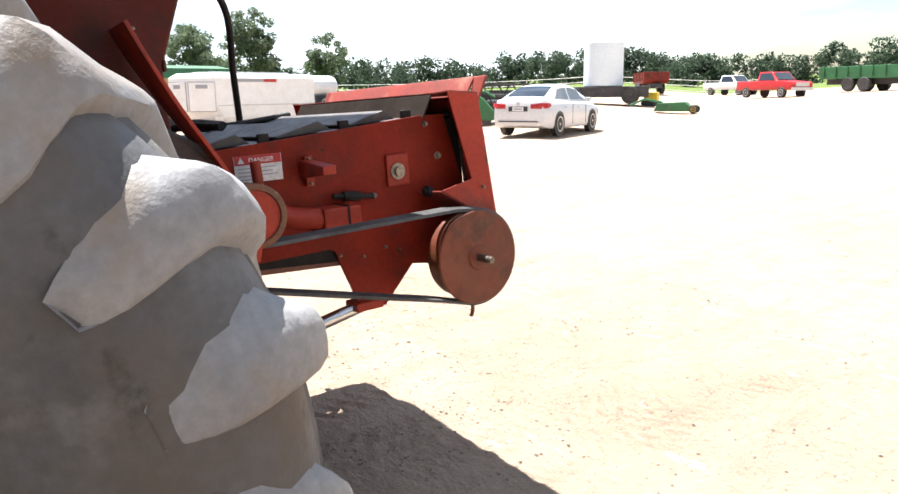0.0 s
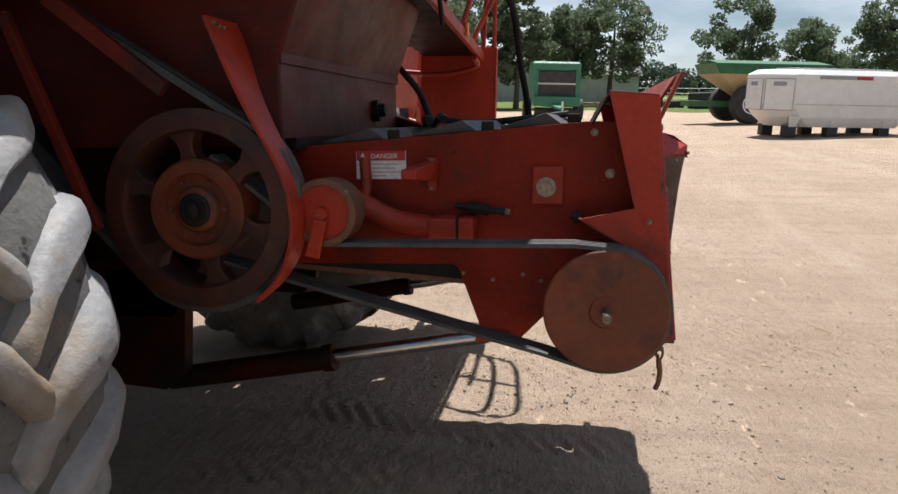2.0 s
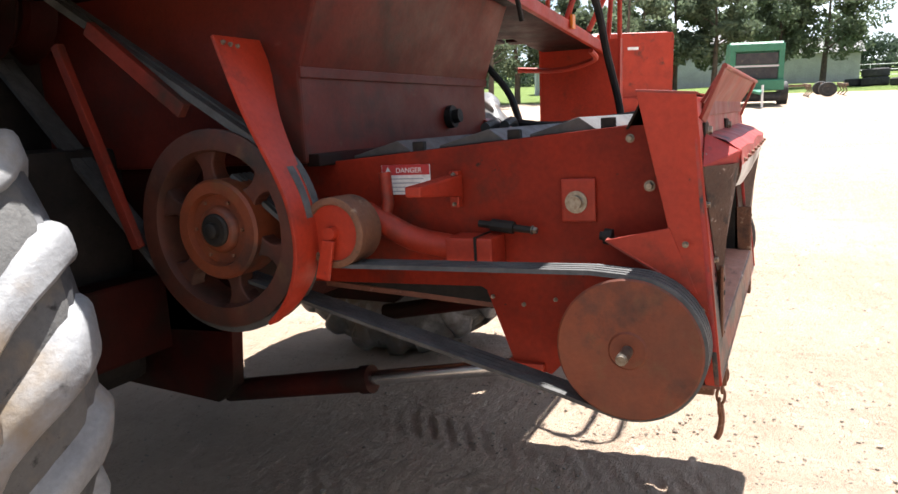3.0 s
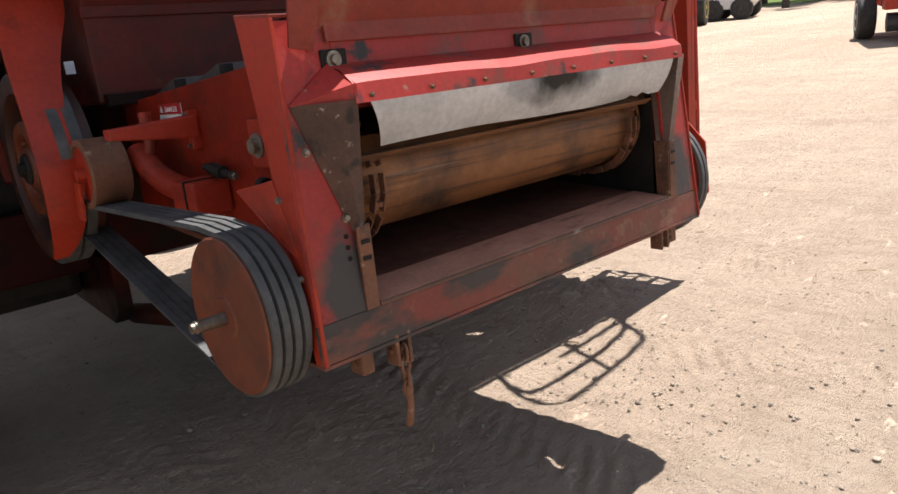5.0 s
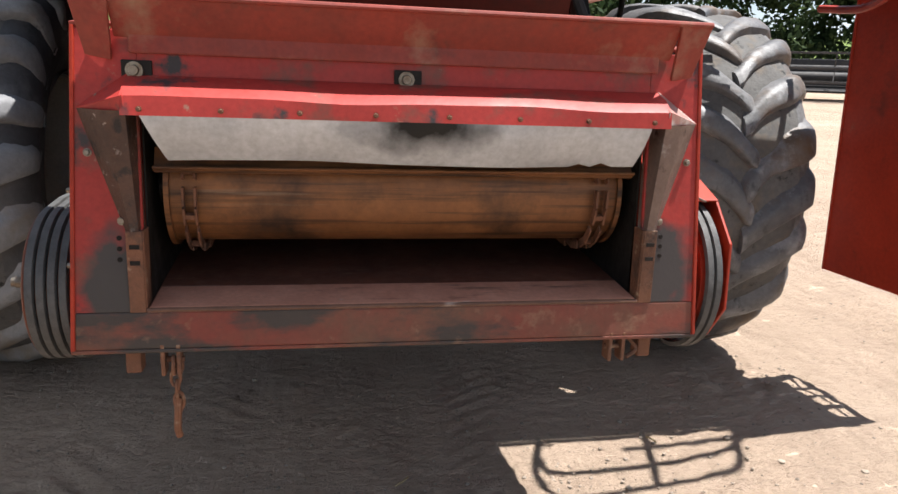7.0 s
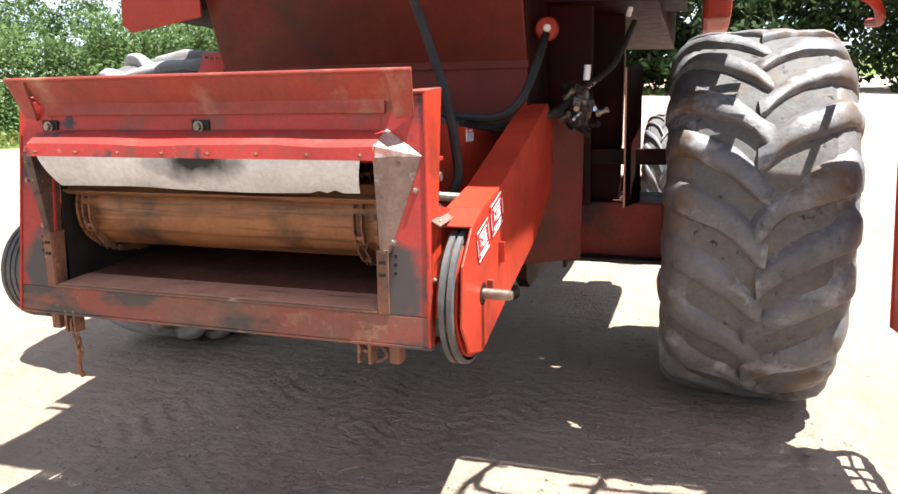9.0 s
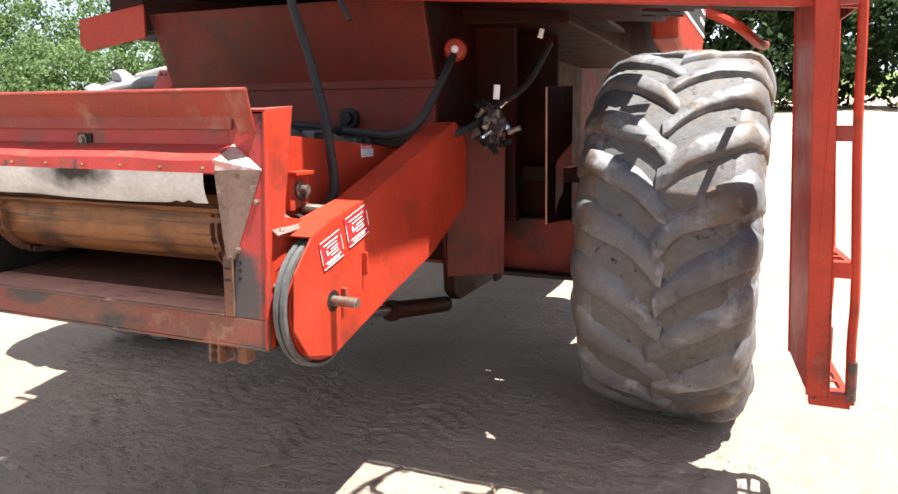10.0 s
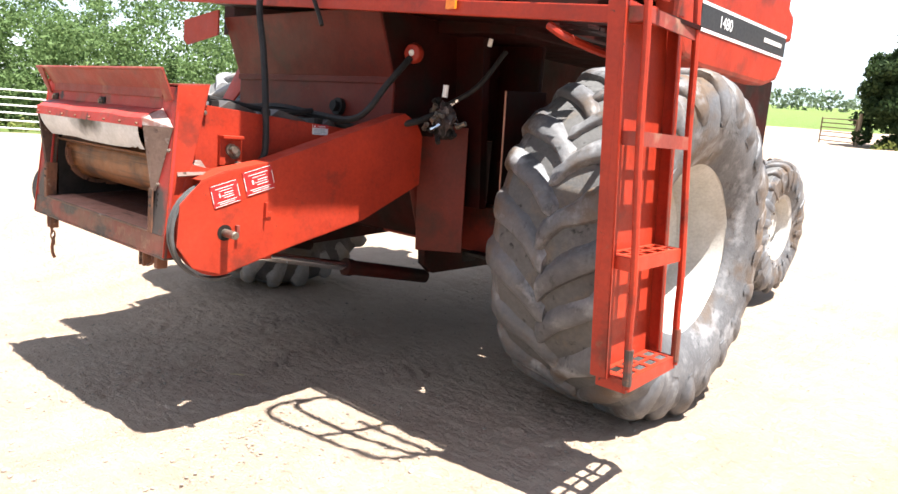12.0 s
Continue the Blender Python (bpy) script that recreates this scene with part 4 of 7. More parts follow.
for i, (p, q) in enumerate(zip(line, inner)):
    d = (line[min(i + 1, len(line) - 1)] - line[max(i - 1, 0)])
    n_ = Vector((0, d.z, -d.y)).normalized() * 0.006
    rows.append([bm.verts.new(v) for v in ((p.x, p.y + n_.y, p.z + n_.z), (q.x, p.y + n_.y, p.z + n_.z), (q.x, p.y - n_.y, p.z - n_.z), (p.x, p.y - n_.y, p.z - n_.z))])
for a_, b_ in zip(rows, rows[1:]):
    bridge(bm, a_, b_)
bm.faces.new(rows[0][::-1])
bm.faces.new(rows[-1])
band = part("belt_guard", bm, RED, C, "curved red belt guard band", 0.002, True)
for k in range(3):
    bolt(band, (-0.93 + 0.03 * k, 1.322, 1.805 - 0.004 * k), (0, -1, 0.3), 0.009)
part("guard_tag", box(B(), (-0.80, 1.262, 1.535), (-0.77, 1.268, 1.575)), ZINC, band, "bare metal tag")
guard([(1.86, 1.90, 0.05), (1.49, 1.615, 0.05)], 0.03, -0.955)
guard([(2.02, 1.86, 0.035), (1.76, 1.18, 0.035)], 0.03, -0.955)
# idler with its arm
bm = lathe(B(), (-0.775, 1.02, 1.232), (-1, 0, 0), [(0, 0.06), (0, 0.104), (0.11, 0.106), (0.114, 0.100), (0.114, 0.086), (0.100, 0.082), (0.100, 0.03)], 40)
idl = part("idler_pulley", bm, RUST, C, "idler roller with dusty rim", 0, True)
bm = lathe(B(), (-0.874, 1.02, 1.232), (-1, 0, 0), [(0, 0.084), (0.006, 0.084), (0.006, 0.02), (0.03, 0.018)], 32)
part("idler_face", bm, RED, idl, "red idler face", 0, True)
bm = plate(B(), [(-0.905, 1.00, 1.21), (-0.905, 1.04, 1.215), (-0.905, 1.075, 1.10), (-0.905, 1.03, 1.09)], 0.012)
part("idler_arm", bm, RED, idl, "", 0.004)
bm = tube(B(), curve([(-0.72, 1.00, 1.27), (-0.72, 0.93, 1.235), (-0.71, 0.84, 1.19), (-0.70, 0.72, 1.165)]), 0.038, 12)
part("tension_arm", bm, RED, C, "curved red tension arm", 0, True)
part("arm_socket", box(B(), (-0.745, 0.57, 1.105), (-0.632, 0.72, 1.20)), RED, C, "", 0.008)
part("arm_joint", box(B(), (-0.748, 0.618, 1.103), (-0.63, 0.626, 1.203)), BLACK_STEEL, C)
part("arm_stub", tube(B(), [(-0.70, 0.935, 1.395), (-0.70, 0.93, 1.30), (-0.71, 0.94, 1.25)], 0.019, 10), RED, C, "", 0, True)
part("pivot_arm", prism(B(), [(-0.635, 0.70, 1.31), (-0.635, 0.70, 1.378), (-0.88, 0.72, 1.365), (-0.88, 0.72, 1.335)], (0, 0.05, 0.0)), RED, C, "red pivot arm sticking out of the side", 0.006)
part("bracket_strap", box(B(), (-0.66, 0.705, 1.28), (-0.63, 0.735, 1.39)), RED, C, "", 0.003)
for z in (1.29, 1.335, 1.38):
    bolt(C, (-0.66, 0.72, z), (-1, 0, 0), 0.008)
bm = cyl(B(), (-0.665, 0.64, 1.232), (-0.665, 0.47, 1.213), 0.011, 8)
cyl(bm, (-0.665, 0.60, 1.228), (-0.665, 0.53, 1.22), 0.019, 8)
part("adjuster_screw", bm, BLACK_STEEL, C, "greasy black adjusting screw")
bolt(C, (-0.665, 0.475, 1.214), (0, -1, -0.1), 0.016, 0.02)
for s in (-1, 1):
    bm = box(B(), (s * 0.638 - 0.008, 0.29, 1.235), (s * 0.638 + 0.008, 0.39, 1.36))
    brg = part("bearing_plate", bm, RED, C, "red bearing plate on the feeder side", 0.006)
    bm = lathe(B(), (s * 0.646, 0.345, 1.293), (s, 0, 0), [(0, 0.032), (0.006, 0.032), (0.006, 0.019), (0.022, 0.019), (0.022, 0.008)], 20)
    part("bearing_bolt", bm, BOLT, brg, "bright zinc bolt and washer")
    bolt(C, (s * 0.632, 0.143, 1.335), (s, 0, 0), 0.018, 0.02)
    bolt(C, (s * 0.632, 0.194, 1.466), (s, 0, 0), 0.014, 0.02)
    for y, z in ((0.42, 1.0), (0.52, 0.98), (0.36, 0.98), (0.62, 1.0)):
        bolt(C, (s * 0.630, y, z), (s, 0, 0), 0.008)


# warning decals
def decal(x, s, y0, y1, z0, z1, words, name="warning_decal", tilt=0.0, head=0.34, red_all=False):
    """A printed label on a side sheet at x, facing s; y0..y1 along, z0..z1 up."""
    m = Matrix.Translation((x, (y0 + y1) / 2, (z0 + z1) / 2)) @ Matrix.Rotation(tilt, 4, "X")
    w, h = abs(y1 - y0), z1 - z0
    root = part(name, obox(B(), m, (0.0016, w, h)), DECAL_RED if red_all else DECAL_WHITE, C, "printed warning label, white and red")
    if red_all:
        for sx, sz, ww, hh in ((0, 0.47, 0.96, 0.03), (0, -0.47, 0.96, 0.03), (-0.48, 0, 0.02, 0.9), (0.48, 0, 0.02, 0.9), (0.0, 0.30, 0.7, 0.05), (0.02, 0.18, 0.5, 0.04), (-0.22, 0.0, 0.05, 0.30), (0.05, -0.05, 0.45, 0.04), (0.12, 0.05, 0.35, 0.05), (0.1, -0.15, 0.4, 0.05), (0, -0.30, 0.75, 0.04), (0, -0.38, 0.6, 0.04)):
            part("print_bar", obox(B(), m @ Matrix.Translation((s * 0.0014, sx * w, sz * h)), (0.0016, ww * w * 0.94, hh * h * 0.6)), DECAL_WHITE, root)
        return
    part("print_band", obox(B(), m @ Matrix.Translation((s * 0.0012, 0, h * (0.5 - head / 2))), (0.0016, w * 0.98, h * head)), DECAL_RED, root)
    rot = Matrix(((0, 0, s, 0), (s, 0, 0, 0), (0, 1, 0, 0), (0, 0, 0, 1)))
    t0 = m @ Matrix.Translation((s * 0.0024, -s * w * 0.20, h * (0.5 - head * 0.78))) @ rot
    part("print_word", lettering(words, h * head * 0.72, t0), DECAL_WHITE, root)
    tri = m @ Matrix.Translation((s * 0.0024, -s * w * 0.36, h * (0.5 - head * 0.5)))
    k = h * head * 0.38
    part("print_triangle", prism(B(), [tri @ Vector((0, -k, -k * 0.8)), tri @ Vector((0, k, -k * 0.8)), tri @ Vector((0, 0, k * 0.9))], tri.to_3x3() @ Vector((s * 0.0006, 0, 0))), DECAL_WHITE, root)
    for i in range(4):
        ww = (0.8, 0.72, 0.84, 0.5)[i]
        part("print_bar", obox(B(), m @ Matrix.Translation((s * 0.0012, -s * w * (0.9 - ww) * 0.4, h * (0.5 - head - 0.13 - 0.14 * i))), (0.0012, w * ww, h * 0.035)), GREY_INK, root)


decal(-0.6315, -1, 0.812, 0.985, 1.318, 1.412, "DANGER")
decal(0.6325, 1, 0.80, 0.90, 1.40, 1.452, "DANGER")

# left-hand side (x > 0): belt cover with its pulley
cov = [(0.17, 0.762), (0.03, 0.80), (-0.045, 0.90), (-0.035, 1.08), (0.06, 1.18), (0.17, 1.222), (0.40, 1.268), (1.22, 1.545), (1.31, 1.50), (1.36, 1.43), (1.36, 1.17), (0.97, 0.985), (0.55, 0.875)]
bm = B()
cp = [(0.868, y, z) for y, z in cov]
prism(bm, cp, (0.008, 0, 0))
cover_ = part("belt_cover", bm, RED, C, "long red belt cover", 0.003)
bm = B()
for (y0, z0), (y1, z1) in zip(cov[4:9], cov[5:10]):
    plate(bm, [(0.76, y0, z0), (0.875, y0, z0), (0.875, y1, z1), (0.76, y1, z1)], 0.006)
part("cover_flange", bm, RED, cover_, "", 0.001)
bm = B()
for (y0, z0), (y1, z1) in ((cov[9], cov[10]), (cov[10], cov[11]), (cov[11], cov[12]), (cov[12], cov[0])):
    plate(bm, [(0.83, y0, z0), (0.875, y0, z0), (0.875, y1, z1), (0.83, y1, z1)], 0.005)
part("cover_flange", bm, RED, cover_, "", 0.001)
decal(0.878, 1, 0.105, 0.240, 1.075, 1.175, "", "instruction_decal", 0.28, 0.3, True)
decal(0.878, 1, 0.262, 0.415, 1.130, 1.240, "", "instruction_decal", 0.28, 0.3, True)
bm = lathe(B(), (0.8765, 0.176, 0.952), (1, 0, 0), [(0, 0.036), (0.0015, 0.036)], 24)
part("shaft_hole", bm, BLACK_STEEL, cover_)
bm = lathe(B(), (0.80, 0.176, 0.952), (1, 0, 0), [(0, 0.018), (0.165, 0.018), (0.168, 0.014), (0.172, 0.014)], 16)
part("shaft_end", bm, BOLT, C, "steel shaft end", 0, True)
bm = box(B(), (0.877, 0.225, 0.93), (0.895, 0.24, 0.985))
part("cover_latch", bm, RED_DUSTY, cover_, "", 0.002)
bm = B()
box(bm, (0.876, 0.37, 1.015), (0.898, 0.378, 1.085))
box(bm, (0.876, 0.37, 1.015), (0.882, 0.41, 1.04))
part("cover_latch", bm, RED, cover_, "", 0.002)
bm = lathe(B(), (0.80, 0.165, 0.955), (1, 0, 0), [(0, 0.04), (0, 0.195), (0.05, 0.200), (0.056, 0.200), (0.06, 0.17), (0.06, 0.04)], 48)
part("left_pulley", bm, RED, C, "red pulley behind the cover", 0, True)
belt_run(arc(0.165, 0.955, 0.212, math.pi * 0.25, math.pi * 1.6, 30), 0.802, 0.852, 2, BELT, "dusty drive belt round the left pulley")
bm = plate(B(), [(0.66, 0.05, 1.245), (0.80, -0.01, 1.19), (0.80, 0.14, 1.20), (0.66, 0.17, 1.25)], 0.006)
part("cover_plate", bm, BARE, C, "rusty folded plate", 0.002)
# adjuster on the left side
bm = B()
box(bm, (0.632, 0.27, 1.23), (0.65, 0.30, 1.37))
box(bm, (0.632, 0.27, 1.355), (0.68, 0.38, 1.37))
part("adjuster_bracket", bm, RED, C, "", 0.003)
bm = lathe(B(), (0.64, 0.325, 1.305), (1, 0, 0), [(0, 0.028), (0.02, 0.028), (0.02, 0.016), (0.05, 0.016)], 14)
part("adjuster_bolt", bm, BOLT, C, "bright bolt")
bm = cyl(B(), (0.64, 0.36, 1.235), (0.82, 0.40, 1.225), 0.016, 10)
part("adjuster_rod", bm, BOLT, C)
bm = cyl(B(), (0.82, 0.40, 1.225), (0.86, 0.41, 1.222), 0.022, 6)
part("adjuster_nut", bm, BOLT, C)

# lift cylinders
for s in (-1, 1):
    bm = cyl(B(), (s * 0.60, 0.54, 0.775), (s * 0.60, 1.16, 0.665), 0.026, 16)
    part("cylinder_rod", bm, CHROME, C, "bright chromed cylinder rod", 0, True)
    bm = lathe(B(), (s * 0.60, 1.10, 0.672), (0, 0.98, -0.17), [(0, 0.035), (0, 0.05), (0.04, 0.05), (0.04, 0.043), (0.66, 0.043), (0.66, 0.02)], 18)
    part("lift_cylinder", bm, RED_DARK, C, "dark red lift cylinder", 0, True)
    bm = box(B(), (s * 0.60 - 0.05, 0.46, 0.765), (s * 0.60 + 0.05, 0.58, 0.80))
    part("cylinder_mount", bm, RED, C, "", 0.006)

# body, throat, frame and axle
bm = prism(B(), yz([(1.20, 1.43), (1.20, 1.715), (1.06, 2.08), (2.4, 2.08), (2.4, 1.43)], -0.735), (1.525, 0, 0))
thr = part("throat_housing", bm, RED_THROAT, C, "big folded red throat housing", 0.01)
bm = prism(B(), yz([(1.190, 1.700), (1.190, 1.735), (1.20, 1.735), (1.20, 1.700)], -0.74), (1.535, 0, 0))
# sheet added over the side, its near-black red standing for recess shade
part("throat_side", prism(B(), yz([(1.205, 1.435), (1.205, 1.715), (1.07, 2.07), (2.4, 2.07), (2.4, 1.435)], 0.792), (0.008, 0, 0)), RED_DARK, thr, "side sheet darkened to stand for recess shade", 0.002)
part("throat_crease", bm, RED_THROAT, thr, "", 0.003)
bm = B()
box(bm, (-0.72, 1.16, 1.42), (0.78, 1.21, 1.46))
part("throat_rim", bm, RED_DARK, thr, "", 0.004)
bm = lathe(B(), (0.35, 1.20, 1.56), (0, -1, 0.1), [(0, 0.05), (0.03, 0.05), (0.03, 0.03), (0.06, 0.03)], 14)
part("grease_cap", bm, BLACK_STEEL, thr, "greasy black fitting")
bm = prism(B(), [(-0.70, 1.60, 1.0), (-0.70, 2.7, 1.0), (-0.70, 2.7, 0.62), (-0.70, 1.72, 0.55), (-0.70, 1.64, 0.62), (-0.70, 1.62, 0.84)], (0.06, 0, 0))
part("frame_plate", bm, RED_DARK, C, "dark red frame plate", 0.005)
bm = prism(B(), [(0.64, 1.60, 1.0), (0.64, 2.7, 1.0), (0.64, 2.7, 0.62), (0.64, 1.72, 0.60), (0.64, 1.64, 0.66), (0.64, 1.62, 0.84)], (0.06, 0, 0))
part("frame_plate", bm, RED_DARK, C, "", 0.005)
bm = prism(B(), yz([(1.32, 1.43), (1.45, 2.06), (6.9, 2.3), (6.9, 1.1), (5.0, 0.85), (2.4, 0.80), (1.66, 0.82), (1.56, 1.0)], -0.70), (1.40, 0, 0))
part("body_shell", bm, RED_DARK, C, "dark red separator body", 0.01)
part("front_axle", box(B(), (0.0, 1.92, 0.75), (1.36, 2.18, 1.04)), RED_STAINED, C, "red box-section front axle", 0.012)
# right-hand half darker than the left: shade put into the paint
part("front_axle", box(B(), (-1.36, 1.92, 0.75), (0.0, 2.18, 1.04)), RED_DARK, C, "shade-darkened half of the front axle", 0.012)
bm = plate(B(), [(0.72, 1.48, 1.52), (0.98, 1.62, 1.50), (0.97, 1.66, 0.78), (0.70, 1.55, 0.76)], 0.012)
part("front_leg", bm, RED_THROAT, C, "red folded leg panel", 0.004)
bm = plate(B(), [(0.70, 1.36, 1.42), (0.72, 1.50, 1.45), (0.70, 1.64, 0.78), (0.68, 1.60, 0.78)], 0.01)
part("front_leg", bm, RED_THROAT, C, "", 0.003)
bm = box(B(), (0.86, 1.80, 0.74), (1.36, 1.90, 0.76))
box(bm, (0.86, 1.80, 0.70), (0.88, 1.90, 0.76))
part("axle_bracket", bm, BLACK_STEEL, C, "", 0.003)
# dark red stands for this sheet's shaded face
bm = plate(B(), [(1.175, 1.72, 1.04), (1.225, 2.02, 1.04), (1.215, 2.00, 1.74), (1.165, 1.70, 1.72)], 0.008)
hs = part("heat_shield", bm, RED_DARK, C, "upright sheet in the dark red of its shaded face", 0.003)
part("shield_edge", tube(B(), [(1.172, 1.716, 1.04), (1.162, 1.696, 1.72)], 0.005, 6), STRIP, hs, "pale edge", 0, True)
# dark sheets fill the recess; their colour stands for its shade
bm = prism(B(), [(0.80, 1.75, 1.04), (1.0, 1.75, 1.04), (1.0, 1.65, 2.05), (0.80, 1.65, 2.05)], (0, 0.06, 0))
part("pump_panel", bm, RED_DARK, C, "panel in dark red that stands for recess shade", 0.003)
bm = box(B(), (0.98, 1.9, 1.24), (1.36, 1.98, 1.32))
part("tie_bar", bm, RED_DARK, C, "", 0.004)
# black housings and sheets close the gap by the tyre, dark for shade
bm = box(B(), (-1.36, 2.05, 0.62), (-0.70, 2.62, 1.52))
part("final_drive", bm, BLACK_STEEL, C, "black final drive housing", 0.05)
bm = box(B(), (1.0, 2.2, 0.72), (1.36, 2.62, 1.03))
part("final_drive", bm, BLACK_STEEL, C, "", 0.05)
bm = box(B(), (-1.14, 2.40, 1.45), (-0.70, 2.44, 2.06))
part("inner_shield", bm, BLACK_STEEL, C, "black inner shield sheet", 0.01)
bm = box(B(), (0.80, 2.05, 1.04), (1.12, 2.09, 2.02))
part("inner_shield", bm, RED_DARK, C, "", 0.01)
# side sheet under the deck
bm = plate(B(), [(-0.72, 1.02, 1.96), (-1.12, 1.02, 1.905), (-1.17, 1.02, 1.94), (-1.17, 1.02, 2.07), (-0.72, 1.02, 2.12)], 0.012)
part("fender_panel", bm, RED, C, "pointed red side sheet", 0.003)

# operator platform, cab and tank above
def deck_z(x):
    return 2.095 - 0.075 * x


bm = prism(B(), [(-1.10, 0.93, deck_z(-1.1)), (2.42, 0.93, deck_z(2.42)), (2.42, 0.93, deck_z(2.42) + 0.065), (-1.10, 0.93, deck_z(-1.1) + 0.065)], (0, 0.03, 0))
deck = part("deck_edge", bm, RED, C, "red edge beam of the operator deck", 0.006)
for i, (xa, xb, ya, yb) in enumerate(((0.755, 2.40, 0.962, 1.17), (0.755, 2.40, 1.17, 1.36), (0.755, 1.66, 1.36, 1.40), (1.76, 1.86, 1.36, 1.44), (0.755, 1.64, 1.40, 1.46), (0.755, 1.80, 1.46, 1.56), (0.755, 1.62, 1.56, 1.61), (1.68, 1.80, 1.57, 1.61), (0.755, 1.70, 1.61, 1.80), (0.755, 1.42, 1.80, 2.05), (0.755, 1.42, 2.05, 2.30))):
    part("deck_board", prism(B(), [(xa, ya, deck_z(xa) + 0.045), (xb, ya, deck_z(xb) + 0.045), (xb, ya, deck_z(xb) + 0.062), (xa, ya, deck_z(xa) + 0.062)], (0, yb - ya, 0)), RED_DARK, deck, "dark red steel deck board")
bm = prism(B(), [(-1.10, 0.99, deck_z(-1.1) + 0.03), (0.75, 0.99, deck_z(0.75) + 0.03), (0.75, 0.99, deck_z(0.75) + 0.062), (-1.10, 0.99, deck_z(-1.1) + 0.062)], (0, 0.9, 0))
part("deck_floor", bm, BLACK_STEEL, deck)
bm = tube(B(), curve([(1.95, 0.955, deck_z(1.95) - 0.02), (2.05, 0.96, deck_z(2.1) - 0.06), (2.12, 1.2, deck_z(2.1) - 0.10), (2.14, 1.5, 1.86)]), 0.018, 8)
part("deck_brace", bm, RED, deck, "", 0, True)
bm = prism(B(), [(-0.35, 1.00, 2.22), (1.25, 1.00, 2.16), (1.40, 0.72, 3.40), (-0.40, 0.72, 3.40)], (0, 1.3, 0))
part("cab_glasshouse", bm, GLASS, C, "dark glazed operator cab", 0.03)
bm = box(B(), (-0.55, 0.36, 3.40), (1.68, 2.30, 3.54))
part("cab_roof", bm, RED, C, "red cab roof", 0.05)
bm = prism(B(), [(-1.50, 2.30, 2.55), (1.60, 2.30, 2.40), (1.75, 2.30, 3.55), (-1.65, 2.30, 3.55)], (0, 2.0, 0))
part("grain_tank", bm, RED, C, "red grain tank", 0.03)
# added sheets that block the sky and shade the right-hand tyre's top
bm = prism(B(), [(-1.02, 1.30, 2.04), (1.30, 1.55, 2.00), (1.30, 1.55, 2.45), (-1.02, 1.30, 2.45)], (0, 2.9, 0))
part("tank_underside", box(B(), (-1.44, 1.47, 2.045), (-1.025, 4.2, 2.44)), RED_DARK, C, "sheet added under the grain tank to shade the tyre", 0.01)
part("tank_underside", bm, RED_DARK, C, "sheet added under the grain tank to shade the body", 0.01)


def rail(pts, r=0.017):
    return part("handrail", tube(B(), curve(pts, 4), r, 8), RED, C, "red tubular handrail", 0, True)


rail([(1.42, 0.95, 2.06), (1.62, 0.70, 2.90), (1.72, 0.54, 3.0), (2.05, 0.55, 3.0), (2.40, 0.60, 3.0), (2.52, 0.68, 3.0), (2.61, 0.90, 2.96), (2.44, 0.96, 2.0)])
rail([(1.53, 0.83, 2.5), (1.62, 0.70, 2.55), (2.30, 0.75, 2.55), (2.53, 0.94, 2.5)])
rail([(2.10, 0.56, 3.0), (2.00, 0.71, 2.55), (1.89, 0.95, 2.04)])

# rounded rear side panel with the model number
bm = B()
P = [(2.75, 2.04), (3.0, 2.0), (4.1, 2.0), (4.32, 2.06), (4.40, 2.18), (4.40, 2.34), (4.52, 2.37), (4.52, 2.55), (4.40, 2.60), (4.40, 3.3), (2.6, 3.3), (2.6, 2.2)]
prism(bm, [(1.50, y, z) for y, z in P], (0.16, 0, 0))
shell = part("rear_side_panel", bm, RED, C, "rounded bright red side panel", 0.03)
bm = box(B(), (1.655, 2.9, 2.24), (1.664, 4.385, 2.38))
part("stripe_band", bm, INK, shell, "black stripe edged in white")
for z in (2.226, 2.388):
    part("stripe_edge", box(B(), (1.655, 2.9, z - 0.010), (1.665, 4.385, z + 0.010)), WHITE, shell)
rot = Matrix(((0, 0, 1, 0), (1, 0, 0, 0), (0, 1, 0, 0), (0, 0, 0, 1)))
part("model_number", lettering("1480", 0.105, Matrix.Translation((1.666, 3.17, 2.275)) @ rot), WHITE, shell, "white model number")
part("print_bar", box(B(), (1.663, 3.95, 2.295), (1.667, 4.30, 2.325)), DECAL_WHITE, shell)
bm = prism(B(), [(-1.66, y, z) for y, z in P], (0.16, 0, 0))
part("rear_side_panel", bm, RED, C, "", 0.03)

# hydraulics, hoses and lamp on the left front
bm = lathe(B(), (0.85, 1.285, 1.868), (0.3, -1, 0.0), [(0, 0.02), (0, 0.052), (0.02, 0.055), (0.04, 0.045), (0.045, 0.03)], 24)
lamp = part("side_marker_lamp", bm, RED, C, "round red and white marker lamp", 0, True)
bm = lathe(B(), (0.863, 1.243, 1.868), (0.3, -1, 0.0), [(0, 0.018), (0.006, 0.014), (0.008, 0.004)], 18)
part("lens", bm, DECAL_WHITE, lamp, "", 0, True)
rnd = random.Random(5)
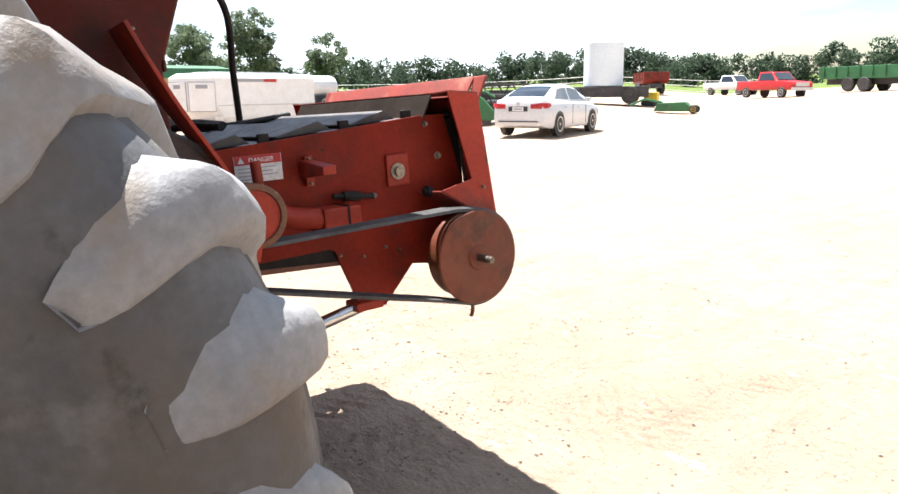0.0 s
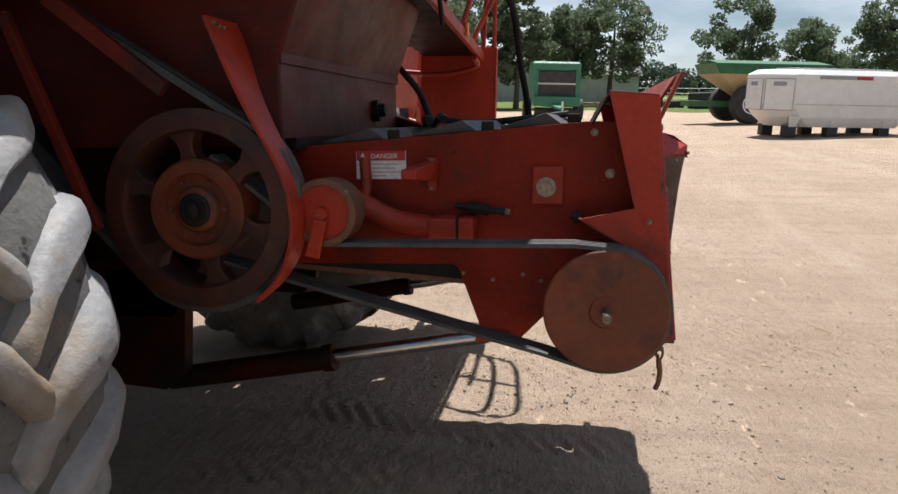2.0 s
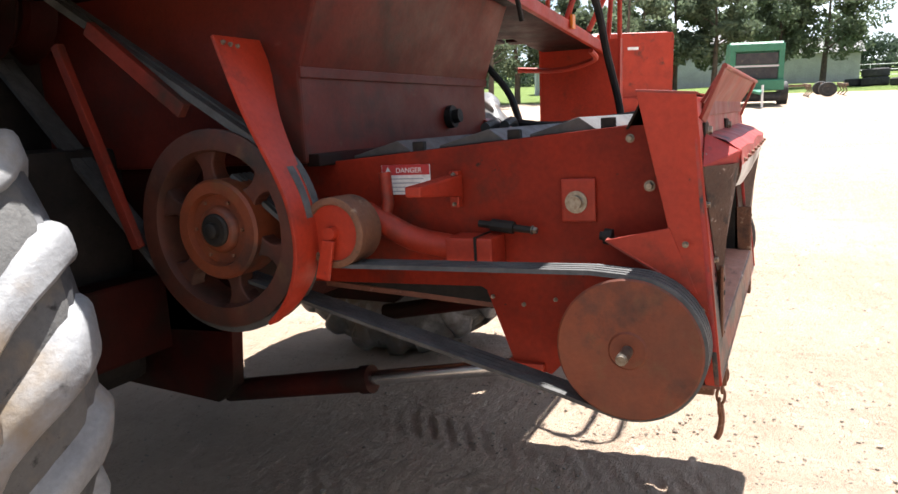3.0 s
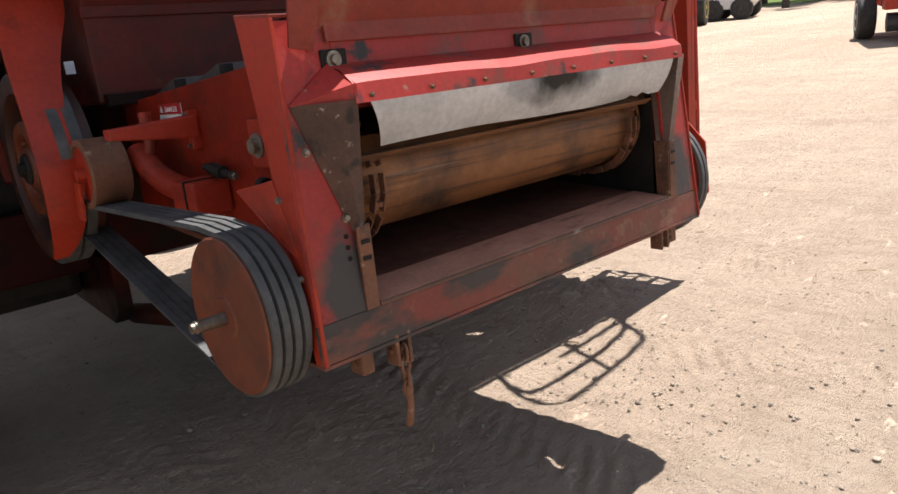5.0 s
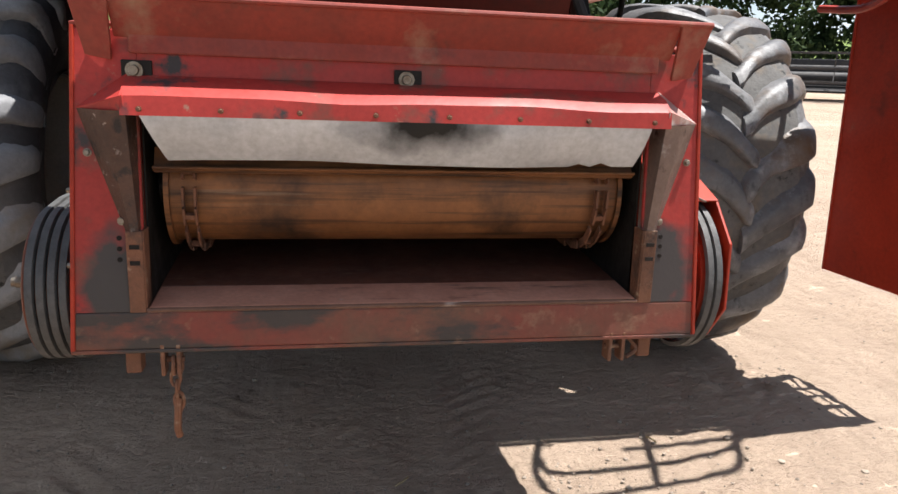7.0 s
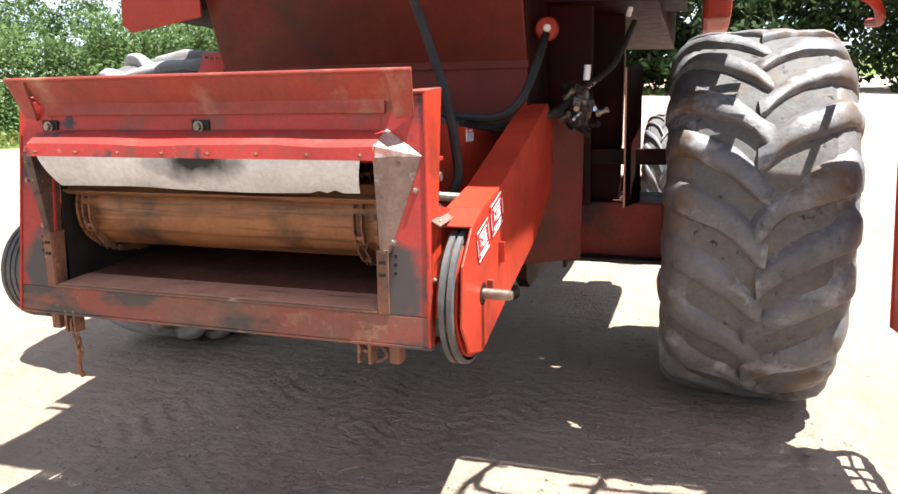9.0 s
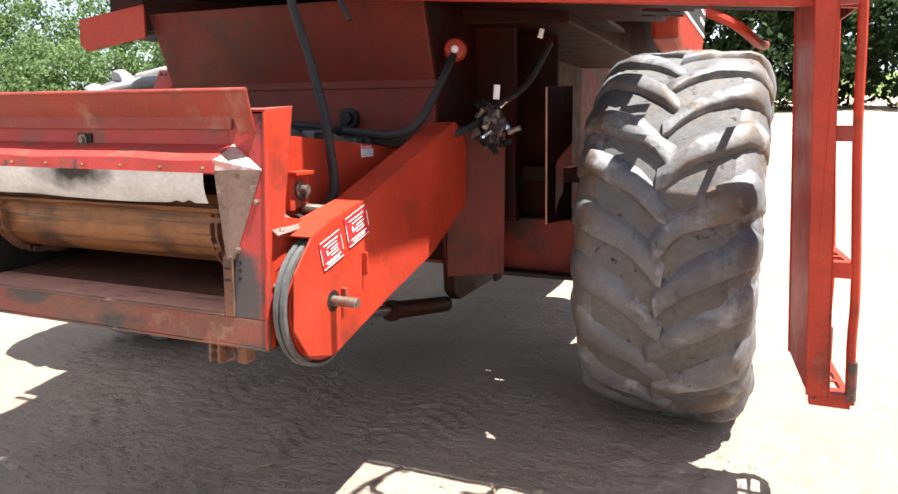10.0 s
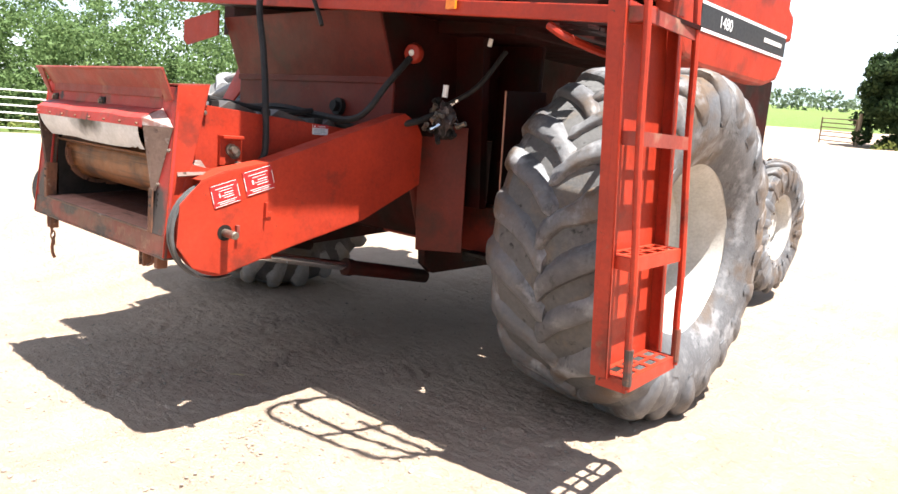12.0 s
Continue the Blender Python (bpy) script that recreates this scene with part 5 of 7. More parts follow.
for k in range(18):
    c = Vector((0.97 + rnd.uniform(-0.06, 0.09), 1.40 + rnd.uniform(-0.07, 0.05), 1.55 + rnd.uniform(-0.11, 0.10)))
    ax = Vector((rnd.uniform(-1, 1), rnd.uniform(-1, 1), rnd.uniform(-1, 1)))
    part("hydraulic_fitting", lathe(B(), c, ax, [(0, 0.008), (0, 0.016), (0.02, 0.016), (0.02, 0.011), (0.045, 0.011), (0.045, 0.015), (0.06, 0.013)], 8), (CHROME, BLACK_STEEL, BOLT)[k % 3], C)
bm = lathe(B(), (0.97, 1.42, 1.43), (0.1, -0.1, 1), [(0, 0.03), (0.02, 0.05), (0.08, 0.055), (0.09, 0.04), (0.12, 0.042), (0.13, 0.02), (0.2, 0.02)], 12)
part("hydraulic_pump", bm, BLACK_STEEL, C, "grease-caked hydraulic pump with steel fittings", 0, True)
bm = B()
bmesh.ops.create_icosphere(bm, subdivisions=4, radius=1.0)
for v in bm.verts:
    d = v.co.normalized()
    k = 1 + 0.35 * noise.noise(d * 2.1) + 0.22 * noise.noise(d * 5.3) + 0.12 * noise.noise(d * 11.0)
    v.co = Vector((0.985, 1.405, 1.530)) + Vector((d.x * 0.060, d.y * 0.045, d.z * 0.088)) * k
part("valve_block", bm, CAKED, C, "valve block caked in dusty grease", 0, True)
part("white_cap", cyl(B(), (1.021, 1.36, 1.65), (1.025, 1.36, 1.715), 0.015, 10), WHITE, C, "white plastic cap")
part("white_cap", cyl(B(), (1.18, 1.5, 1.93), (1.19, 1.5, 1.97), 0.012, 10), WHITE, C)
HOSES = (([(0.34, 0.95, 2.16), (0.40, 0.72, 2.22), (0.46, 0.57, 2.05), (0.572, 0.53, 1.777), (0.651, 0.50, 1.566), (0.70, 0.48, 1.32), (0.69, 0.45, 1.24)], 0.017),
         ([(0.0, 0.80, 1.515), (0.25, 0.86, 1.53), (0.48, 0.93, 1.505), (0.694, 0.986, 1.492), (0.79, 1.03, 1.55), (0.84, 1.10, 1.68), (0.86, 1.24, 1.84)], 0.018),
         ([(-0.1, 0.84, 1.51), (0.2, 0.92, 1.52), (0.50, 0.98, 1.475), (0.72, 1.06, 1.455), (0.88, 1.25, 1.50), (0.95, 1.38, 1.56)], 0.018),
         ([(0.98, 1.40, 1.60), (1.12, 1.5, 1.72), (1.2, 1.62, 1.92)], 0.014),
         ([(0.45, 0.90, 2.10), (0.50, 0.90, 2.02), (0.53, 0.90, 1.965)], 0.012),
         ([(0.46, 0.92, 1.52), (0.46, 0.74, 1.50), (0.45, 0.50, 1.515), (0.47, 0.30, 1.535)], 0.016))
for pts, r in HOSES:
    part("hydraulic_hose", tube(B(), curve(pts, 7), r, 8), HOSE, C, "black rubber hydraulic hose", 0, True)
part("reflector", box(B(), (1.405, 0.912, 2.010), (1.46, 0.925, 2.085)), ORANGE, C, "amber reflector")


# tyres
def tyre_mesh(rad, width, lugs, lug_h, rim_r, lead, lug_w, seed, flip=1):
    """A lugged tractor tyre with its axle along x, centred at the origin."""
    rnd = random.Random(seed)
    bm = B()
    w = width / 2
    base = rad - lug_h
    prof = [(-0.80 * w, rim_r - 0.01), (-0.86 * w, rim_r + 0.02), (-1.03 * w, rim_r + 0.30 * (base - rim_r)), (-1.06 * w, rim_r + 0.55 * (base - rim_r)), (-1.02 * w, rim_r + 0.76 * (base - rim_r)), (-0.93 * w, base - 0.06), (-0.80 * w, base - 0.025), (-0.4 * w, base - 0.004), (0, base), (0.4 * w, base - 0.004), (0.80 * w, base - 0.025), (0.93 * w, base - 0.06), (1.02 * w, rim_r + 0.76 * (base - rim_r)), (1.06 * w, rim_r + 0.55 * (base - rim_r)), (1.03 * w, rim_r + 0.30 * (base - rim_r)), (0.86 * w, rim_r + 0.02), (0.80 * w, rim_r - 0.01)]
    lathe(bm, (0, 0, 0), (1, 0, 0), prof, 96, cap=False)
    bars = []
    pitch = 2 * math.pi / lugs
    # a lug's line from the tread's middle over the shoulder: (x, radius, normal x, normal r, height, half width)
    line = [(-0.13, base, 0, 1, 0.30, 0.40), (-0.08, base, 0, 1, 0.78, 0.50), (0.0, base, 0, 1, 0.88, 0.56), (0.12, base, 0, 1, 0.90, 0.58), (0.28, base - 0.002, 0.02, 1, 0.94, 0.60), (0.45, base - 0.005, 0.05, 1, 0.98, 0.63), (0.62, base - 0.012, 0.10, 1, 1, 0.68), (0.76, base - 0.024, 0.2, 1, 1.0, 0.74), (0.86, base - 0.045, 0.35, 0.94, 1.02, 0.80), (0.92, base - 0.075, 0.6, 0.8, 0.95, 0.84), (0.985, base - 0.115, 0.85, 0.5, 0.66, 0.82), (1.025, base - 0.155, 0.98, 0.2, 0.46, 0.74), (1.045, base - 0.195, 1, 0.05, 0.30, 0.62), (1.055, base - 0.235, 1, 0, 0.12, 0.46), (1.055, base - 0.262, 1, 0, -0.2, 0.32)]
    across = ((-1.95, -0.22), (-1.62, 0.06), (-1.30, 0.38), (-1.02, 0.70), (-0.72, 0.92), (-0.30, 1.0), (0.25, 1.0), (0.64, 0.96), (0.86, 0.78), (0.98, 0.30), (1.06, -0.25))
    for side in (-1, 1):
        for i in range(lugs):
            a0 = (i + (0.5 if side > 0 else 0)) * pitch + rnd.uniform(-0.02, 0.02)
            rows = []
            lug = B()
            wear, fat = rnd.uniform(0.82, 1.08), rnd.uniform(0.86, 1.10)
            cut = rnd.choice((0, 0, 0, 1, 2))
            ph, ph2 = rnd.uniform(0, 6), rnd.uniform(0, 6)
            for j, (fx, r, nx, nr, hh, ww) in enumerate(line[cut:]):
                hh *= 1 + 0.10 * math.sin(j * 0.9 + ph)
                ww *= 1 + 0.07 * math.sin(j * 0.7 + ph2)
                ang = a0 + lead * (fx if fx < 0 else min(1.0, fx / 0.9) ** 0.86 + 0.04 * math.sin(fx * 6.3)) * flip
                h = lug_h * wear * hh
                hw = lug_w * fat * ww * 0.92 / base
                row = []
                for da, k in across:
                    rr, xx = r + nr * h * k, side * (w * fx + nx * h * k)
                    row.append(lug.verts.new((xx, rr * math.cos(ang + da * hw), rr * math.sin(ang + da * hw))))
                rows.append(row)
            for a, b in zip(rows, rows[1:]):
                for k in range(len(across) - 1):
                    lug.faces.new((a[k], a[k + 1], b[k + 1], b[k]))
            lug.faces.new(rows[0])
            lug.faces.new(rows[-1][::-1])
            bars.append(lug)
    return bm, bars


def wheel(pos, rad, width, lugs, rim_r, lead, lug_w, lug_h, out, seed, turn=0.0, label="", side=RUBBER, tread=RUBBER):
    carcass, bars = tyre_mesh(rad, width, lugs, lug_h, rim_r, lead, lug_w, seed)
    m = Matrix.Translation(pos) @ Matrix.Rotation(turn, 4, "X")
    for bm in [carcass] + bars:
        bmesh.ops.transform(bm, matrix=m, verts=bm.verts)
        k = 0.006 if bm is carcass else 0.026 * lug_h / 0.062
        for v in bm.verts:
            v.co += k * Vector((noise.noise(v.co * 6), noise.noise(v.co * 6 + Vector((9, 0, 0))), noise.noise(v.co * 6 + Vector((0, 9, 0)))))
            if v.co.z < pos[2] - 0.95 * rad:
                v.co.z = max(v.co.z, lie(pos[0], pos[1]) - 0.004)
    ty = part("tyre", carcass, side, C, label, 0, True)
    half, base = width / 2, rad - lug_h
    bm = lathe(B(), (0, 0, 0), (1, 0, 0), [(-0.78 * half, base - 0.030), (-0.70 * half, base - 0.010), (-0.4 * half, base + 0.003), (0, base + 0.007), (0.4 * half, base + 0.003), (0.70 * half, base - 0.010), (0.78 * half, base - 0.030)], 96, cap=False)
    bmesh.ops.transform(bm, matrix=m, verts=bm.verts)
    part("tread_base", bm, MUDDY, ty, "muddy tread between the lugs", 0, True)
    for bm in bars:
        part("tread_lug", bm, tread, ty, "", 0, True)
    w = width / 2
    r = rim_r
    prof = [(-0.90 * w, r + 0.01), (-0.80 * w, r + 0.015), (-0.78 * w, r - 0.02), (-0.3 * w, r - 0.05), (0.3 * w, r - 0.05), (0.66 * w, r - 0.03), (0.72 * w, r + 0.012), (0.80 * w, r + 0.012), (0.80 * w, r - 0.006), (0.70 * w, r - 0.045), (0.35 * w, r - 0.075), (0.10 * w, r - 0.09), (-0.02 * w, r - 0.15), (-0.02 * w, 0.22), (0.10 * w, 0.20), (0.10 * w, 0.13), (0.34 * w, 0.12), (0.34 * w, 0.0)]
    bm = lathe(B(), Vector(pos), (out, 0, 0), [(a, max(b, 0.001)) for a, b in prof], 64, cap=False)
    rim = part("rim", bm, RIM, ty, "chalky silver-white steel rim", 0, True)
    for i in range(8):
        a = 2 * math.pi * i / 8
        bolt(ty, Vector(pos) + Vector((out * 0.10 * w, 0.165 * math.cos(a), 0.165 * math.sin(a))), (out, 0, 0), 0.014, 0.02, BOLT, False)
    return ty


wheel((1.775, 2.255, 0.950), 0.978, 0.765, 22, 0.475, -0.27, 0.098, 0.045, 1, 3, 0.05, "worn lugged front tyre with dried mud and pale patches")
# lugs paler and casing darker than the other tyre: sun put into colour
wheel((-1.775, 2.285, 0.955), 0.985, 0.755, 22, 0.475, -0.29, 0.092, 0.054, -1, 4, 0.30, "worn lugged front tyre with dried mud, sunlight painted pale on its lugs", RUBBER_DARK, RUBBER_PALE)
RZ_ = lie(1.35, 5.9)
for s in (1, -1):
    wheel((s * 1.20, 5.9, 0.76 + RZ_), 0.665, 0.34, 20, 0.33, -0.40, 0.06, 0.035, s, 7, 0.1, "lugged rear steering tyre")
bm = box(B(), (-1.2, 5.78, 0.60 + RZ_), (1.2, 6.02, 0.78 + RZ_))
part("rear_axle", bm, RED_DARK, C, "", 0.01)

# ladder, hung a little askew
LB, LT, LN, LF = 2.367, 2.500, 0.895, 1.425


def hang(bm):
    for v in bm.verts:
        x, y, z = v.co
        v.co = (x - 0.085 * (y - LN) - 0.055 * (z - 0.6), y - 0.035 * (z - 0.6), z)
    return bm


bm = box(B(), (LB - 0.004, LN, 0.60), (LB + 0.004, LF, 2.02))
lad = part("ladder_back", hang(bm), RED, C, "red ladder back sheet", 0.002)
for y, d in ((LN, 1), (LF, -1)):
    bm = box(B(), (LB - 0.01, y - 0.006, 0.60), (LB + 0.062, y + 0.006, 2.02))
    box(bm, (LB + 0.054, y - 0.006 if d > 0 else y - 0.03, 0.60), (LB + 0.062, y + 0.03 if d > 0 else y + 0.006, 2.02))
    part("ladder_stringer", hang(bm), RED, lad, "", 0.003)
    y = LN + 0.03 if d > 0 else LF - 0.02
    bend = [(LT, y, 0.575), (LT, y, 0.80), (LT + 0.006, y, 1.0), (LT - 0.004, y, 1.5), (LT, y, 1.9), (LT - 0.01, y, 2.3), (LT - 0.04, y, 2.9), (LT - 0.16, y, 3.02), (LT - 0.3, y, 2.95)]
    part("ladder_handrail", hang(tube(B(), curve(bend, 5), 0.016, 10)), RED, lad, "scuffed red tube rail", 0, True)
    part("rail_sleeve", hang(cyl(B(), (LT + 0.001, y, 0.59), (LT + 0.004, y, 0.73), 0.0185, 10)), RED_WORN, lad, "tube end rubbed bare", 0, True)
for z in (0.61, 1.075, 1.535, 1.97):
    bm = B()
    y0, y1, x0, x1 = LN + 0.05, LF - 0.015, LB + 0.004, LT
    k = 4
    wslot = (y1 - y0 - 0.07 - 0.03 * (k - 1)) / k
    third = (x1 - x0 - 0.05) / 2
    for xx0, xx1 in ((x0, x0 + 0.018), (x0 + 0.018 + third, x0 + 0.032 + third), (x0 + 0.032 + 2 * third, x1)):
        box(bm, (xx0, y0, z - 0.005), (xx1, y1, z))
    for i in range(k + 1):
        ya = y0 + 0.035 + i * (wslot + 0.03) - 0.03 if i else y0
        yb = y0 + 0.035 if i == 0 else (ya + 0.03 if i < k else y1)
        for xx0 in (x0 + 0.018, x0 + 0.032 + third):
            box(bm, (xx0, ya, z - 0.005), (xx0 + third, yb, z))
    box(bm, (x1 - 0.004, y0, z - 0.052), (x1 + 0.003, y1, z + 0.001))
    box(bm, (x0, y0 - 0.03, z - 0.052), (x1, y0 + 0.003, z - 0.001))
    part("ladder_step", hang(bm), RED_DUSTY if z > 1.5 else RED, lad, "slotted red step")

# ---- plants ----
def leaf_mesh(name, clumps, per, leaf, seed, material, flat=0.8):
    """Many small leaves gathered in clumps (x, y, z, radius)."""
    rs = np.random.RandomState(seed)
    co, fa = [], []
    for cx, cy, cz, r in clumps:
        k = max(3, int(per * r * r))
        d = rs.normal(size=(k, 3))
        d /= np.linalg.norm(d, axis=1)[:, None]
        p = np.array((cx, cy, cz)) + d * (r * (0.55 + 0.5 * rs.rand(k, 1))) * np.array((1, 1, flat))
        u = rs.normal(size=(k, 3))
        u /= np.linalg.norm(u, axis=1)[:, None]
        v = np.cross(u, rs.normal(size=(k, 3)))
        v /= np.linalg.norm(v, axis=1)[:, None]
        s = leaf * (0.6 + 0.9 * rs.rand(k, 1))
        i0 = len(co)
        q = np.stack((p - u * s, p + v * s * 0.5, p + u * s, p - v * s * 0.5), 1).reshape(-1, 3)
        co.extend(map(tuple, q))
        fa.extend((i0 + 4 * i, i0 + 4 * i + 1, i0 + 4 * i + 2, i0 + 4 * i + 3) for i in range(k))
    me = bpy.data.meshes.new(name)
    me.from_pydata(co, [], fa)
    me.materials.append(material)
    return me


def tree(x, y, h, crown, seed, label, material, leaf=0.16, per=70, bare=0.28, n=42, group="yard trees"):
    """A tapered trunk with limbs and a ragged crown of leaf clumps."""
    rnd = random.Random(seed)
    z0 = lie(x, y) - 0.1
    root = thing("tree", (x, y, z0), label, "tree", group)
    bm = B()
    r0 = h * 0.022 + 0.05
    lean = Vector((PLUMB[0] + rnd.uniform(-0.05, 0.05), PLUMB[1] + rnd.uniform(-0.05, 0.05), 1))
    top = Vector((x, y, z0)) + lean * h * 0.75
    pts = [Vector((x, y, z0)) + lean * h * 0.75 * t + Vector((rnd.uniform(-1, 1), rnd.uniform(-1, 1), 0)) * 0.02 * h * t for t in (0, 0.3, 0.6, 1)]
    for a, b, ra, rb in zip(pts, pts[1:], (r0, r0 * 0.75, r0 * 0.5), (r0 * 0.75, r0 * 0.5, r0 * 0.2)):
        cyl(bm, a, b, ra, 8, rb)
    clumps = []
    for i in range(9):
        t = rnd.uniform(bare + 0.08, 0.95)
        base = Vector((x, y, z0)) + lean * h * 0.75 * t
        a = rnd.uniform(0, 6.28)
        reach = crown * rnd.uniform(0.5, 0.95) * (1.1 - 0.5 * t)
        tip = base + Vector((math.cos(a) * reach, math.sin(a) * reach, reach * rnd.uniform(0.35, 0.8)))
        cyl(bm, base, tip, r0 * 0.4 * (1.1 - t), 6, r0 * 0.08)
        for k in range(3):
            q = base.lerp(tip, rnd.uniform(0.55, 1.1))
            clumps.append((q.x - x, q.y - y, q.z - z0, crown * rnd.uniform(0.16, 0.30)))
    for i in range(n):
        u = rnd.uniform(0, 1)
        a = rnd.uniform(0, 6.28)
        zz = bare + (1 - bare) * u
        prof = math.sin(math.pi * min(0.96, 0.16 + 0.80 * u)) ** 0.7
        rr = crown * prof * math.sqrt(rnd.uniform(0.15, 1))
        clumps.append((math.cos(a) * rr, math.sin(a) * rr, h * zz, crown * rnd.uniform(0.13, 0.27)))
    part("trunk", bm, BARK, root, "grey-brown bark", 0, True)
    ob = new("crown", leaf_mesh("crown", clumps, per / (crown * 0.2) ** 2, leaf, seed, material))
    ob.parent = root
    ORIGIN[ob] = Vector((x, y, z0))
    return root


def thicket(name, spots, seed, material, leaf, label, category, per=50):
    """A far wood or hedge: leaf clumps round each (x, y, height, radius)."""
    rnd = random.Random(seed)
    clumps = []
    for x, y, h, r in spots:
        z0 = lie(x, y)
        for i in range(16):
            u = rnd.uniform(0.05, 1)
            a = rnd.uniform(0, 6.28)
            rr = r * math.sqrt(rnd.uniform(0, 1)) * (1.05 - 0.55 * u)
            clumps.append((x + math.cos(a) * rr, y + math.sin(a) * rr, z0 + h * u * 0.93, r * rnd.uniform(0.25, 0.45)))
    me = leaf_mesh(name, clumps, per, leaf, seed, material)
    ob = new(name, me)
    return tagged(ob, label, category, kind="stuff")


def polar(a, r):
    a = radians(a)
    return r * math.cos(a), 2 + r * math.sin(a)


rnd = random.Random(11)
# the far tree line on the machine's left and ahead of it
spots = []
for i in range(150):
    a = -82 + 112 * i / 149 + rnd.uniform(-0.4, 0.4)
    x, y = polar(a, rnd.uniform(118, 140))
    spots.append((x, y, rnd.uniform(3.6, 5.6) * (1.0 if a > -40 else 1.1), rnd.uniform(2.2, 3.6)))
thicket("far_tree_line", spots, 21, LEAF_FAR, 0.24, "dark row of far trees across the field", "trees", 56)
# wood behind the machine's left-hand side
spots = []
for i in range(60):
    a = 32 + 62 * i / 59
    x, y = polar(a, rnd.uniform(39, 46))
    spots.append((x, y, rnd.uniform(7, 11), rnd.uniform(2.0, 3.2)))
thicket("shady_wood", spots, 22, LEAF_SHADE, 0.20, "dark shady wood at the edge of the yard", "trees", 75)
# pale green thicket on the machine's right-hand side
spots = []
for i in range(130):
    a = 115 + 99 * (i % 65) / 64 + rnd.uniform(-0.7, 0.7)
    x, y = polar(a, rnd.uniform(31, 35) if i < 65 else rnd.uniform(37, 44))
    spots.append((x, y, rnd.uniform(4.0, 5.5) if i < 65 else rnd.uniform(6.5, 9.0), rnd.uniform(1.7, 2.6)))
thicket("green_thicket", spots, 23, LEAF, 0.10, "light green thicket behind the pipe fence", "bushes", 240)
spots = []
for i in range(40):
    a = 104 + 24 * i / 39
    x, y = polar(a, rnd.uniform(290, 310))
    spots.append((x, y, rnd.uniform(5, 8), rnd.uniform(4, 7)))
thicket("horizon_trees", spots, 24, LEAF_DARK, 0.9, "low dark trees on the horizon", "trees", 1.2)

for a, r, h, c, s in ((-3.5, 62, 9.5, 4.2, 1), (-12.5, 70, 9.8, 3.4, 2), (-21.5, 78, 9.0, 3.2, 3), (3.5, 52, 8.5, 3.0, 4), (6.5, 55, 9.5, 3.4, 5), (11, 50, 8.5, 3.0, 6), (14.5, 52, 9, 3.4, 7), (-0.5, 60, 8, 3.2, 8), (18.5, 50, 9, 3.6, 9), (22.5, 54, 9, 3.6, 10), (-17, 84, 8.0, 3.6, 12), (-27, 96, 7.5, 3.2, 13), (8.8, 49, 8.6, 2.6, 14)):
    x, y = polar(a, r)
    tree(x, y, h, c, s + 40, "leafy yard tree with a bare lower trunk", LEAF_DARK, 0.15, 120)
for a, r, h, c, s in ((9.6, 41, 8.2, 2.4, 3), (20.5, 44, 8.0, 2.6, 5)):
    x, y = polar(a, r)
    tree(x, y, h, c, s + 90, "half-dead yard tree with bare grey limbs", LEAF_DARK, 0.12, 26, 0.3, 14)
for a, r, h, c, s in ((97.6, 41, 6.0, 2.6, 1), (94.0, 43, 8.6, 3.4, 2), (90, 45, 9.6, 3.6, 3), (85, 44, 10, 3.6, 4)):
    x, y = polar(a, r)
    tree(x, y, h, c, s + 70, "dense dark roadside tree leafy to the ground", LEAF_SHADE, 0.13, 170, 0.04, 70, "roadside trees")
# weeds at the yard's edges
rs = np.random.RandomState(3)
clumps = []
for i in range(420):
    a = rs.uniform(122, 200) if i % 4 else rs.uniform(84, 99)
    x, y = polar(a, rs.uniform(26.5, 32) if a > 120 else rs.uniform(38, 44))
    clumps.append((x, y, lie(x, y) + 0.15, rs.uniform(0.15, 0.4)))
tagged(new("weeds", leaf_mesh("weeds", clumps, 200, 0.11, 5, GRASS)), "rough green weeds along the yard edge", "weeds", kind="stuff")


# ---- vehicles and implements in the yard ----
def frame_at(x, y, heading):
    """Local frame on the ground: x forward along the heading, y to its left."""
    up = Vector((0, 0, 1)).rotation_difference(Vector(PLUMB)).to_matrix().to_4x4()
    return Matrix.Translation((x, y, lie(x, y))) @ up @ Matrix.Rotation(radians(heading), 4, "Z")


def mpart(name, bm, material, parent, m, label="", bevel=0.0, smooth=False):
    bmesh.ops.transform(bm, matrix=m, verts=bm.verts)
    return part(name, bm, material, parent, label, bevel, smooth)


def road_wheel(parent, m, x, y, r, w, out, rim=SILVER, rr=0.62):
    bm = lathe(B(), (x, y - w / 2, r), (0, 1, 0), [(0, r * 0.55), (0, r * 0.92), (w * 0.12, r), (w * 0.88, r), (w, r * 0.92), (w, r * 0.55)], 28)
    t = mpart("tyre", bm, TYRE_FAR, parent, m, "", 0, True)
    bm = lathe(B(), (x, y + out * (w / 2 - 0.03), r), (0, out, 0), [(0, r * rr), (0.035, r * rr), (0.03, r * rr * 0.85), (0.015, r * rr * 0.4), (0.035, r * 0.1)], 24)
    mpart("rim", bm, rim, t, m, "", 0, True)


def loft(bm, sections):
    """Joins cross sections (lists of points) along a body."""
    rows = [[bm.verts.new(Vector(p)) for p in s] for s in sections]
    for a, b in zip(rows, rows[1:]):
        bridge(bm, a, b)
    bm.faces.new(rows[0][::-1])
    bm.faces.new(rows[-1])
    return bm


